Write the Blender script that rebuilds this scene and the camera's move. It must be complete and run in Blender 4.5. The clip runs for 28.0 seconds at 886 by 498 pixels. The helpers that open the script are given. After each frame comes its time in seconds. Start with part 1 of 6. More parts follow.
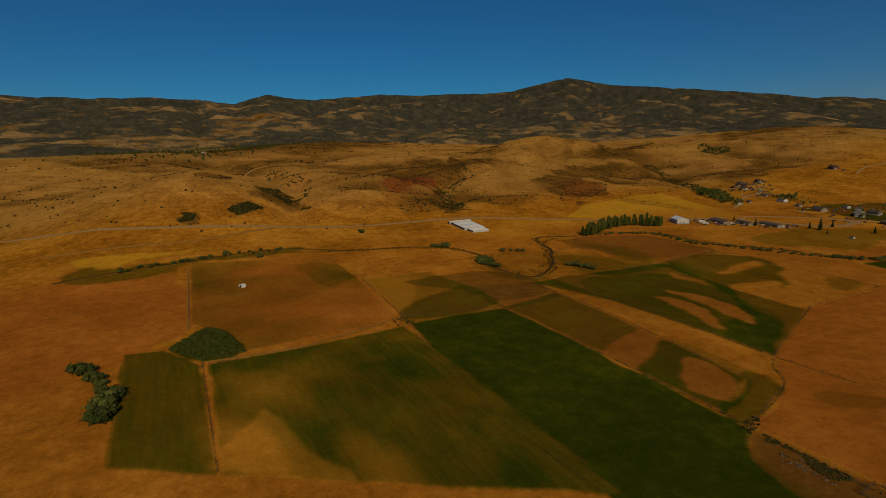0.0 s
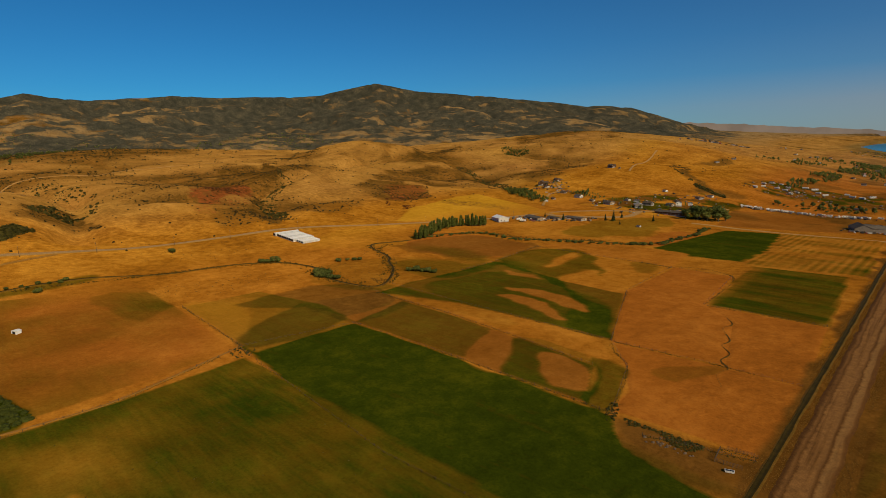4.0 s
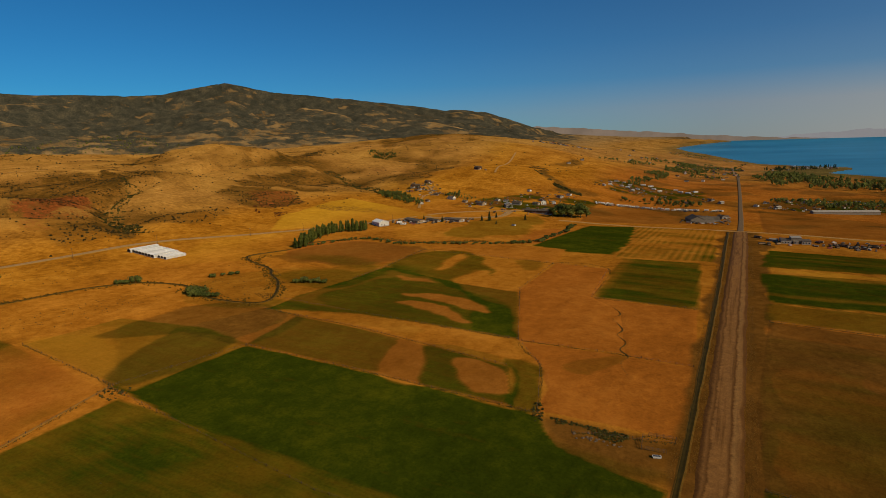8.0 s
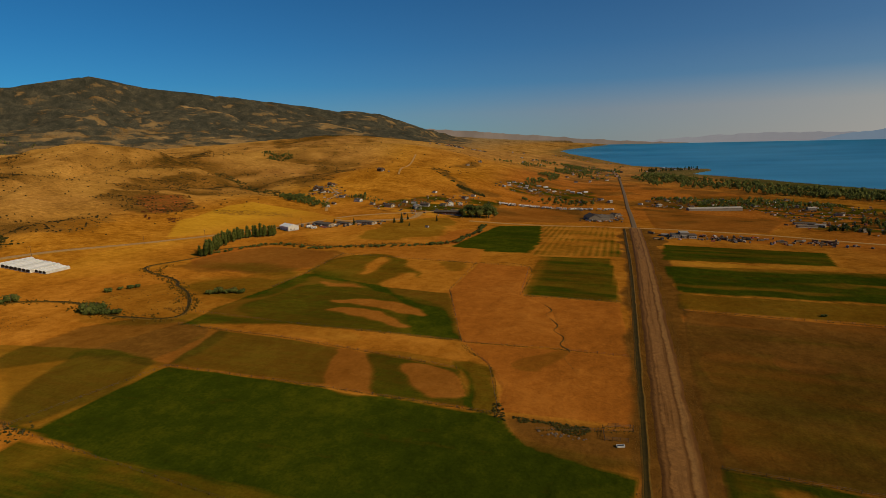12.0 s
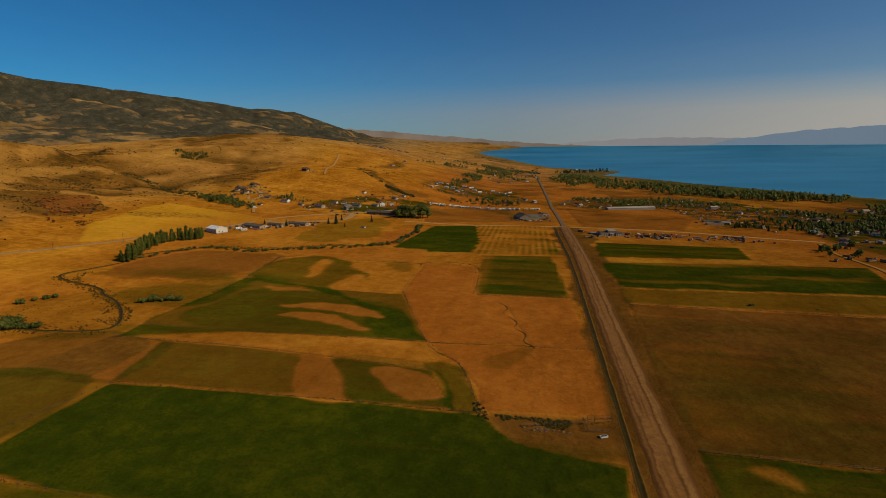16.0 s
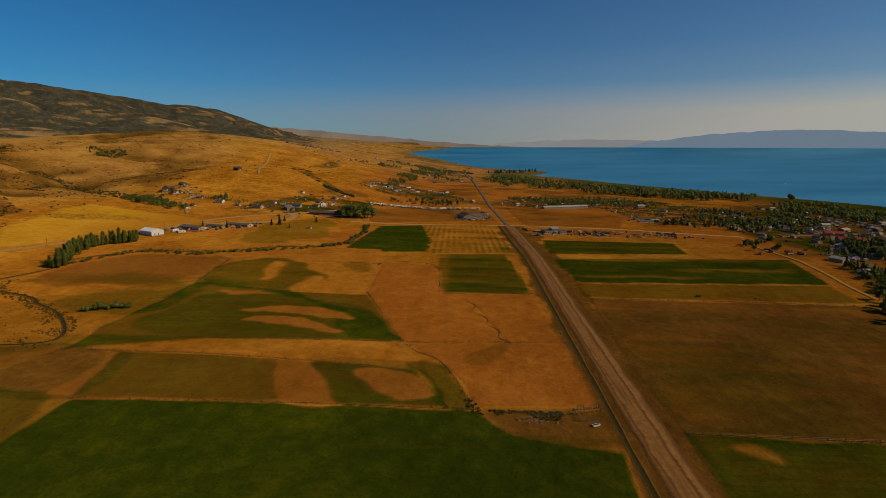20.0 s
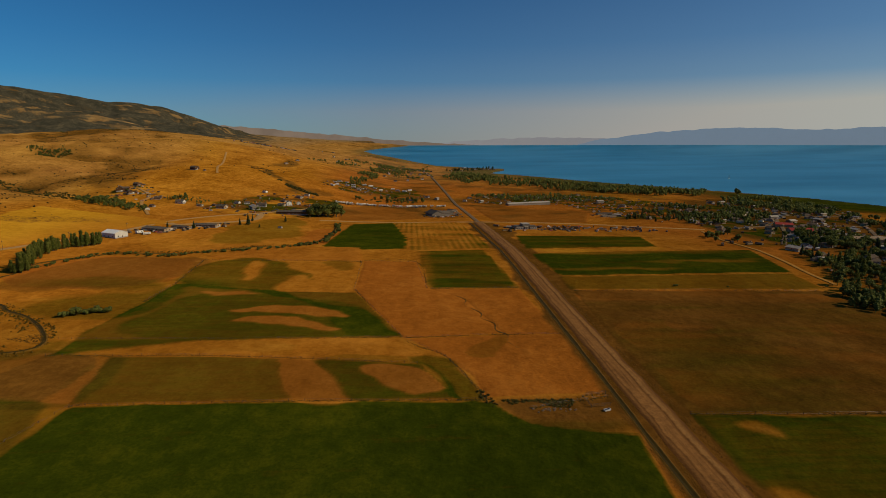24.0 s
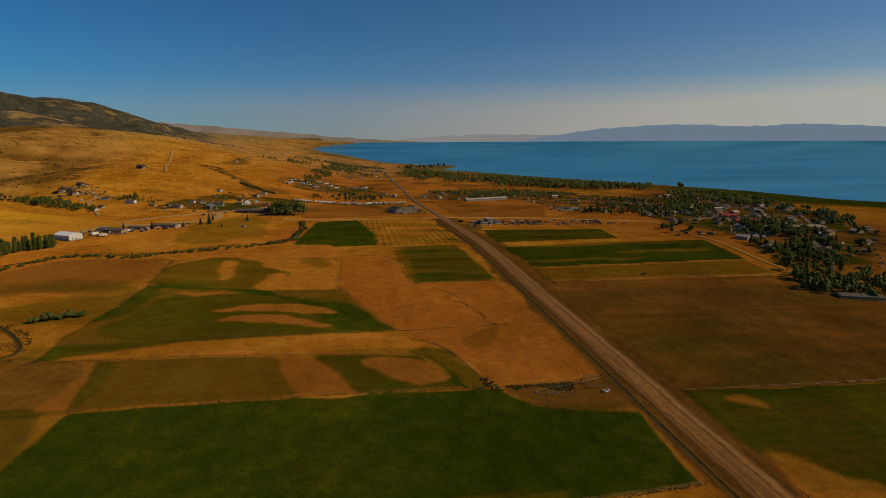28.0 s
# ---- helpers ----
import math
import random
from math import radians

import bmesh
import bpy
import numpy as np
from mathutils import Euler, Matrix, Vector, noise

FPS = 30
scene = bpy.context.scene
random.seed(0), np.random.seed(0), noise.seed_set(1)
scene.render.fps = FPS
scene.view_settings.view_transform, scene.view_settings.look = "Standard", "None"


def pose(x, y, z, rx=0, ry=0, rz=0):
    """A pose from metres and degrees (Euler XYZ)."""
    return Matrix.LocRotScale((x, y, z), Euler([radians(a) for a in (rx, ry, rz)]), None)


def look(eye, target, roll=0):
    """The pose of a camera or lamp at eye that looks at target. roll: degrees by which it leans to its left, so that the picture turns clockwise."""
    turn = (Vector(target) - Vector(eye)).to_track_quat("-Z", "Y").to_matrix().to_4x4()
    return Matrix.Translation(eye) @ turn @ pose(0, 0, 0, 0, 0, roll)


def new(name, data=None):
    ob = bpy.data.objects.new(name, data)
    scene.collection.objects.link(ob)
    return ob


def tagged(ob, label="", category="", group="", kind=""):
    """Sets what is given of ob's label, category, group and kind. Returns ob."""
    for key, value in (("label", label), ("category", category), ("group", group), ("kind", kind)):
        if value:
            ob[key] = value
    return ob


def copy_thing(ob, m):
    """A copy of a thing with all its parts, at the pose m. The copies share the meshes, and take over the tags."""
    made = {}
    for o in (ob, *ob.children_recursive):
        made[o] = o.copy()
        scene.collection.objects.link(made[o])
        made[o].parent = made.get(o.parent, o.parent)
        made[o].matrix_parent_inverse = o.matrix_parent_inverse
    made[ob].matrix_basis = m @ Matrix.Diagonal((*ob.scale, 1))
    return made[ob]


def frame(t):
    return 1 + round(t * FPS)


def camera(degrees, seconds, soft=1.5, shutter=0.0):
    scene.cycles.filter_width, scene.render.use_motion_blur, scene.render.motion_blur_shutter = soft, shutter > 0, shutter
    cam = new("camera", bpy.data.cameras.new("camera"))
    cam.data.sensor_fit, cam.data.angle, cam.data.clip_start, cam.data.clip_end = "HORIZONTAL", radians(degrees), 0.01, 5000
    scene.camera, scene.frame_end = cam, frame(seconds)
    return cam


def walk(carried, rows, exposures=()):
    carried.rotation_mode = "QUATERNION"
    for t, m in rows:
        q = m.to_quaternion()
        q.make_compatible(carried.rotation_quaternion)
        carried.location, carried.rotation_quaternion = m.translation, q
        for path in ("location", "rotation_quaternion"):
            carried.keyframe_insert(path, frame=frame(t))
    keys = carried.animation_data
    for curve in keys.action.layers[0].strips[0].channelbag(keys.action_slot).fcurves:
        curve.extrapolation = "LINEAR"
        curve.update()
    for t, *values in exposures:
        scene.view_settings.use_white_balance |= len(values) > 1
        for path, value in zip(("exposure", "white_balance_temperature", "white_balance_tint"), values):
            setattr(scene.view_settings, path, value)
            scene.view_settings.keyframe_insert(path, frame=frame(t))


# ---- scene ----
cam = camera(78.35, 28.0, soft=0.6)
EXPOSURES = [(0, -0.7), (0.3, 0.13), (4, 0.13), (10, 0.03), (15, 0.0), (28, 0.0)]
PATH = [
    (0, (56.28, -180.81, 115.82), (-31.27, -136.28, 97.00), -1.05),
    (0.5, (52.88, -181.05, 115.55), (-32.77, -132.96, 96.79), -1.08),
    (1, (49.52, -181.32, 115.30), (-33.85, -129.38, 96.58), -1.20),
    (1.5, (46.19, -181.62, 115.15), (-34.69, -125.85, 96.47), -1.34),
    (2, (42.88, -181.93, 115.21), (-35.71, -122.97, 96.55), -1.47),
    (2.5, (39.55, -182.22, 115.46), (-36.64, -120.20, 96.77), -1.55),
    (3, (36.18, -182.52, 115.77), (-37.25, -117.27, 97.07), -1.61),
    (3.5, (32.82, -182.90, 115.99), (-37.69, -114.51, 97.26), -1.62),
    (5.5, (19.76, -184.86, 116.25), (-41.76, -108.29, 97.47), -1.69),
    (6, (16.56, -185.30, 116.35), (-42.75, -107.02, 97.54), -1.69),
    (6.5, (13.38, -185.67, 116.48), (-43.29, -105.47, 97.61), -1.71),
    (7, (10.17, -186.03, 116.62), (-43.52, -103.81, 97.72), -1.75),
    (7.5, (6.89, -186.57, 116.72), (-43.70, -102.41, 97.79), -1.81),
    (8, (3.52, -187.15, 116.73), (-44.48, -101.51, 97.77), -1.82),
    (8.5, (0.10, -187.73, 116.67), (-45.51, -100.78, 97.68), -1.79),
    (9, (-3.38, -188.32, 116.54), (-46.92, -100.33, 97.53), -1.72),
    (9.5, (-6.83, -188.93, 116.39), (-48.40, -100.00, 97.33), -1.69),
    (10, (-10.25, -189.47, 116.29), (-49.83, -99.64, 97.22), -1.62),
    (10.5, (-13.71, -189.99, 116.37), (-51.16, -99.25, 97.29), -1.59),
    (11, (-17.10, -190.55, 116.57), (-52.20, -98.88, 97.48), -1.55),
    (11.5, (-20.31, -191.32, 116.63), (-52.91, -98.73, 97.51), -1.46),
    (12, (-23.50, -192.16, 116.66), (-53.78, -98.79, 97.52), -1.38),
    (12.5, (-26.75, -192.86, 116.69), (-54.89, -98.83, 97.52), -1.30),
    (14.5, (-39.68, -195.13, 116.63), (-60.28, -99.19, 97.35), -1.02),
    (15, (-43.03, -195.49, 116.61), (-61.81, -99.18, 97.33), -0.84),
    (15.5, (-46.66, -195.59, 116.33), (-63.86, -98.98, 97.06), -0.74),
    (16, (-50.25, -195.64, 116.08), (-65.83, -98.75, 96.83), -0.60),
    (16.5, (-53.72, -195.72, 115.97), (-66.75, -98.45, 96.73), -0.44),
    (17, (-57.20, -195.88, 115.96), (-67.82, -98.33, 96.72), -0.31),
    (17.5, (-60.63, -196.10, 116.02), (-69.34, -98.36, 96.77), -0.20),
    (18, (-64.02, -196.42, 116.08), (-70.97, -98.54, 96.82), -0.14),
    (18.5, (-67.40, -196.85, 116.07), (-72.75, -98.87, 96.80), -0.11),
    (19, (-70.74, -197.34, 115.91), (-74.90, -99.31, 96.63), -0.09),
    (19.5, (-74.09, -197.92, 115.65), (-77.29, -99.85, 96.37), -0.06),
    (20, (-77.50, -198.45, 115.37), (-79.98, -100.36, 96.08), -0.02),
    (20.5, (-80.82, -198.59, 115.27), (-82.52, -100.49, 95.97), 0.01),
    (21, (-84.10, -198.71, 115.18), (-84.82, -100.60, 95.84), 0.02),
    (21.5, (-87.26, -198.95, 115.05), (-86.98, -100.85, 95.68), 0.01),
    (23.5, (-99.40, -200.47, 114.22), (-94.65, -102.51, 94.68), -0.22),
    (24, (-102.46, -200.84, 113.96), (-96.62, -102.95, 94.38), -0.19),
    (24.5, (-105.85, -201.16, 113.81), (-99.21, -103.32, 94.21), -0.23),
    (25, (-109.27, -201.42, 113.63), (-101.39, -103.69, 93.94), -0.25),
    (25.5, (-112.67, -201.67, 113.39), (-103.28, -104.10, 93.62), -0.23),
    (26, (-116.05, -201.89, 113.11), (-105.26, -104.48, 93.28), -0.23),
    (26.5, (-119.39, -202.14, 112.86), (-107.38, -104.88, 92.96), -0.24),
    (27, (-122.52, -202.56, 112.73), (-109.50, -105.44, 92.77), -0.28),
    (27.5, (-125.20, -203.29, 112.91), (-111.01, -106.34, 92.88), -0.29),
    (28, (-127.74, -204.20, 113.21), (-112.55, -107.43, 93.08), -0.35),
]
walk(cam, [(t, look(eye, target, roll)) for t, eye, target, roll in PATH], EXPOSURES)

# ---- light: a low morning sun over the lake, clear sky with a belt of haze ----
SUN_EL, SUN_AZ = 32.0, 106.0        # degrees above the horizon; compass degrees from the road's line (+y), clockwise


def sky():
    w = bpy.data.worlds.new("sky")
    w.use_nodes = True
    scene.world = w
    nt = w.node_tree
    n = nt.nodes
    n.clear()
    tex = n.new("ShaderNodeTexSky")
    tex.sky_type, tex.sun_disc = "NISHITA", False
    tex.sun_elevation, tex.sun_rotation = radians(SUN_EL), radians(SUN_AZ)
    tex.altitude, tex.air_density, tex.dust_density, tex.ozone_density = 1800, 1.0, 0.6, 2.5
    co = n.new("ShaderNodeTexCoord")
    sep = n.new("ShaderNodeSeparateXYZ")
    nt.links.new(co.outputs["Generated"], sep.inputs[0])
    ramp = n.new("ShaderNodeValToRGB")      # how much haze, by height over the horizon
    e = ramp.color_ramp.elements
    e[0].position, e[0].color = 0.0, (0.92, 0.92, 0.92, 1)
    e[1].position, e[1].color = 0.42, (0, 0, 0, 1)
    for pos, v in ((0.05, 0.82), (0.072, 0.56), (0.10, 0.26), (0.16, 0.14), (0.26, 0.07)):
        el = e.new(pos)
        el.color = (v, v, v, 1)
    nt.links.new(sep.outputs["Z"], ramp.inputs[0])
    mix = n.new("ShaderNodeMix")
    mix.data_type = "RGBA"
    dot = n.new("ShaderNodeVectorMath")       # the haze is thicker on the sun's side
    dot.operation = "DOT_PRODUCT"
    dot.inputs[1].default_value = (math.sin(radians(SUN_AZ)), math.cos(radians(SUN_AZ)), 0)
    nt.links.new(co.outputs["Generated"], dot.inputs[0])
    gain = n.new("ShaderNodeMath")
    gain.operation = "MULTIPLY_ADD"
    gain.inputs[1].default_value, gain.inputs[2].default_value = 0.9, 0.98
    nt.links.new(dot.outputs["Value"], gain.inputs[0])
    amount = n.new("ShaderNodeMath")
    amount.operation, amount.use_clamp = "MULTIPLY", True
    nt.links.new(ramp.outputs["Color"], amount.inputs[0])
    nt.links.new(gain.outputs[0], amount.inputs[1])
    nt.links.new(amount.outputs[0], mix.inputs["Factor"])
    tint = n.new("ShaderNodeMix")
    tint.data_type, tint.blend_type = "RGBA", "MULTIPLY"
    tint.inputs["Factor"].default_value = 1.0
    tint.inputs["B"].default_value = SKY_TINT
    nt.links.new(tex.outputs[0], tint.inputs["A"])
    nt.links.new(tint.outputs["Result"], mix.inputs["A"])
    hue = n.new("ShaderNodeMix")              # rosy away from the sun, pale blue on its side
    hue.data_type = "RGBA"
    hue.inputs["A"].default_value, hue.inputs["B"].default_value = HAZE
    side = n.new("ShaderNodeMath")
    side.operation, side.use_clamp = "MULTIPLY_ADD", True
    side.inputs[1].default_value, side.inputs[2].default_value = 1.1, 0.35
    nt.links.new(dot.outputs["Value"], side.inputs[0])
    nt.links.new(side.outputs[0], hue.inputs["Factor"])
    nt.links.new(hue.outputs["Result"], mix.inputs["B"])
    bg = n.new("ShaderNodeBackground")
    bg.inputs["Strength"].default_value = SKY_STRENGTH
    nt.links.new(mix.outputs["Result"], bg.inputs["Color"])
    out = n.new("ShaderNodeOutputWorld")
    nt.links.new(bg.outputs[0], out.inputs[0])


SKY_TINT, HAZE, SKY_STRENGTH = (0.13, 0.66, 0.99, 1), ((5.0, 4.25, 4.0, 1), (6.9, 7.1, 6.4, 1)), 0.058
sky()
sun = new("sun", bpy.data.lights.new("sun", "SUN"))
sun.data.energy, sun.data.angle, sun.data.color = 3.05, radians(0.6), (1.0, 0.81, 0.51)
_a, _e = radians(SUN_AZ), radians(SUN_EL)
sun.matrix_world = look((0, 0, 600), (-math.sin(_a) * math.cos(_e) * 100, -math.cos(_a) * math.cos(_e) * 100, 600 - math.sin(_e) * 100))

# ---- materials ----
def material(name, rough=0.8, metal=0.0):
    m = bpy.data.materials.new(name)
    m.use_nodes = True
    b = m.node_tree.nodes["Principled BSDF"]
    b.inputs["Roughness"].default_value, b.inputs["Metallic"].default_value = rough, metal
    b.inputs["Specular IOR Level"].default_value = 0.1
    return m, m.node_tree, b


def noise_node(nt, size, detail=4.0, rough=0.55, coord=None):
    """Noise whose features are about size metres across."""
    if coord is None:
        coord = nt.nodes.new("ShaderNodeNewGeometry").outputs["Position"]
    n = nt.nodes.new("ShaderNodeTexNoise")
    n.inputs["Scale"].default_value, n.inputs["Detail"].default_value, n.inputs["Roughness"].default_value = 1.0 / size, detail, rough
    nt.links.new(coord, n.inputs["Vector"])
    return n.outputs["Fac"]


def ramp_node(nt, fac, stops):
    r = nt.nodes.new("ShaderNodeValToRGB")
    e = r.color_ramp.elements
    e[0].position, e[0].color = stops[0][0], (*stops[0][1], 1)
    e[1].position, e[1].color = stops[-1][0], (*stops[-1][1], 1)
    for p, c in stops[1:-1]:
        e.new(p).color = (*c, 1)
    nt.links.new(fac, r.inputs[0])
    return r.outputs["Color"]


def mix_node(nt, fac, a, b, blend="MIX"):
    m = nt.nodes.new("ShaderNodeMix")
    m.data_type, m.blend_type = "RGBA", blend
    for key, v in (("Factor", fac), ("A", a), ("B", b)):
        if hasattr(v, "links"):
            nt.links.new(v, m.inputs[key])
        else:
            m.inputs[key].default_value = v if key == "Factor" else (*v, 1)
    return m.outputs["Result"]


def math_node(nt, op, a, b=0.0, c=0.0, clamp=False):
    m = nt.nodes.new("ShaderNodeMath")
    m.operation, m.use_clamp = op, clamp
    for i, v in enumerate((a, b, c)):
        if hasattr(v, "links"):
            nt.links.new(v, m.inputs[i])
        else:
            m.inputs[i].default_value = v
    return m.outputs[0]


def attr_node(nt, name):
    a = nt.nodes.new("ShaderNodeAttribute")
    a.attribute_name = name
    return a.outputs["Fac"]


def bump_node(nt, b, height, strength, dist):
    n = nt.nodes.new("ShaderNodeBump")
    n.inputs["Strength"].default_value, n.inputs["Distance"].default_value = strength, dist
    nt.links.new(height, n.inputs["Height"])
    nt.links.new(n.outputs[0], b.inputs["Normal"])


def scatter_mat(name, dark, light, size, rough=0.85, bump=0.0, spots=None):
    """A plain surface with variation at two scales and from object to object."""
    m, nt, b = material(name, rough)
    big, fine = noise_node(nt, size, 4), noise_node(nt, size / 9, 3)
    fac = math_node(nt, "ADD", math_node(nt, "MULTIPLY", big, 0.6), math_node(nt, "MULTIPLY", fine, 0.4))
    col = ramp_node(nt, fac, [(0.3, dark), (0.7, light)])
    info = nt.nodes.new("ShaderNodeObjectInfo")
    v = math_node(nt, "MULTIPLY_ADD", info.outputs["Random"], 0.4, 0.8)
    hsv = nt.nodes.new("ShaderNodeHueSaturation")
    nt.links.new(col, hsv.inputs["Color"])
    nt.links.new(v, hsv.inputs["Value"])
    nt.links.new(hsv.outputs[0], b.inputs["Base Color"])
    if bump:
        bump_node(nt, b, fine, bump, size / 20)
    return m


def ground_mat():
    """Dry grass, straw, bare soil, lush grass and brush, mixed by what grows where; far tones include painted haze."""
    m, nt, b = material("ground_cover", 0.95)
    b.inputs["Specular IOR Level"].default_value, b.inputs["Diffuse Roughness"].default_value = 0.0, 0.45
    n1, n2, n3, n4 = noise_node(nt, 60, 5), noise_node(nt, 9, 5, 0.65), noise_node(nt, 1.2, 4, 0.7), noise_node(nt, 260, 4)
    geo = nt.nodes.new("ShaderNodeNewGeometry").outputs["Position"]
    stretch = nt.nodes.new("ShaderNodeMapping")
    stretch.inputs["Scale"].default_value = (0.12, 1.0, 1.0)
    nt.links.new(geo, stretch.inputs["Vector"])
    rows = noise_node(nt, 2.6, 3, 0.6, stretch.outputs[0])     # faint mowing lines
    mixed = math_node(nt, "ADD", math_node(nt, "MULTIPLY", n1, 0.45), math_node(nt, "ADD", math_node(nt, "MULTIPLY", n2, 0.35), math_node(nt, "MULTIPLY", n3, 0.2)))
    dry = ramp_node(nt, mixed, [(0.32, (0.15, 0.055, 0.005)), (0.48, (0.32, 0.125, 0.010)), (0.64, (0.48, 0.215, 0.022))])
    straw = ramp_node(nt, mixed, [(0.3, (0.36, 0.172, 0.009)), (0.7, (0.52, 0.272, 0.020))])
    soil = ramp_node(nt, mixed, [(0.3, (0.21, 0.067, 0.008)), (0.5, (0.315, 0.102, 0.012)), (0.68, (0.42, 0.15, 0.020))])
    green = ramp_node(nt, mixed, [(0.30, (0.014, 0.023, 0.0014)), (0.5, (0.031, 0.041, 0.0022)), (0.68, (0.072, 0.070, 0.0036))])
    brush = ramp_node(nt, mixed, [(0.36, (0.050, 0.030, 0.006)), (0.5, (0.135, 0.064, 0.011)), (0.64, (0.26, 0.115, 0.018))])
    loam = ramp_node(nt, mixed, [(0.3, (0.070, 0.031, 0.005)), (0.5, (0.132, 0.056, 0.009)), (0.68, (0.20, 0.086, 0.014))])
    # the grey woods and pale rock tones partly paint in distance haze
    wood = ramp_node(nt, mixed, [(0.3, (0.018, 0.020, 0.014)), (0.5, (0.048, 0.046, 0.032)), (0.7, (0.12, 0.095, 0.055))])
    rock_haze = ramp_node(nt, mixed, [(0.3, (0.15, 0.090, 0.034)), (0.5, (0.26, 0.162, 0.064)), (0.7, (0.42, 0.275, 0.115))])
    red = ramp_node(nt, n2, [(0.35, (0.10, 0.040, 0.010)), (0.65, (0.26, 0.07, 0.015))])

    def cut(name, soft, noise_, amount):
        a = attr_node(nt, name)
        w = math_node(nt, "ADD", a, math_node(nt, "MULTIPLY", math_node(nt, "SUBTRACT", noise_, 0.5), amount))
        w = math_node(nt, "MULTIPLY_ADD", w, soft, 0.5 - soft * 0.5, clamp=True)
        return math_node(nt, "MULTIPLY", w, math_node(nt, "MULTIPLY", a, 3.0, clamp=True))

    wide = math_node(nt, "ADD", math_node(nt, "MULTIPLY", n1, 0.5), math_node(nt, "MULTIPLY", n2, 0.5))
    col = mix_node(nt, cut("straw", 1.2, wide, 0.5), dry, straw)
    col = mix_node(nt, cut("soil", 1.3, wide, 0.6), col, soil)
    col = mix_node(nt, cut("loam", 1.3, wide, 0.5), col, loam)
    col = mix_node(nt, cut("green", 1.15, math_node(nt, "ADD", math_node(nt, "MULTIPLY", wide, 0.7), math_node(nt, "MULTIPLY", rows, 0.3)), 0.75), col, green)
    n5 = noise_node(nt, 4.5, 3, 0.7)
    speck = math_node(nt, "ADD", math_node(nt, "MULTIPLY", n5, 0.5), math_node(nt, "ADD", math_node(nt, "MULTIPLY", n2, 0.3), math_node(nt, "MULTIPLY", n1, 0.2)))
    col = mix_node(nt, attr_node(nt, "high"), col, rock_haze)
    col = mix_node(nt, cut("brush", 2.0, speck, 3.6), col, brush)
    blotch = math_node(nt, "ADD", math_node(nt, "MULTIPLY", n1, 0.35), math_node(nt, "ADD", math_node(nt, "MULTIPLY", n2, 0.35), math_node(nt, "MULTIPLY", n4, 0.3)))
    col = mix_node(nt, cut("wood", 2.2, blotch, 4.0), col, wood)
    col = mix_node(nt, cut("red", 1.6, speck, 3.2), col, red)
    grain = math_node(nt, "MULTIPLY_ADD", math_node(nt, "ADD", n3, n4), 0.5, 0.5)
    col = mix_node(nt, 0.4, col, ramp_node(nt, grain, [(0.7, (0.55, 0.55, 0.55)), (1.25, (1.35, 1.35, 1.35))]), "MULTIPLY")
    even = math_node(nt, "MULTIPLY_ADD", attr_node(nt, "worked"), -0.4, 0.55)      # ploughed and mown ground is more even
    col = mix_node(nt, even, col, ramp_node(nt, speck, [(0.36, (0.62, 0.60, 0.58)), (0.5, (1.0, 1.0, 1.0)), (0.64, (1.36, 1.34, 1.30))]), "MULTIPLY")
    nt.links.new(col, b.inputs["Base Color"])
    bump_node(nt, b, math_node(nt, "MULTIPLY_ADD", n3, 0.45, math_node(nt, "MULTIPLY_ADD", n1, 22.0, math_node(nt, "MULTIPLY", n2, 2.0))), 0.5, 0.55)
    return m


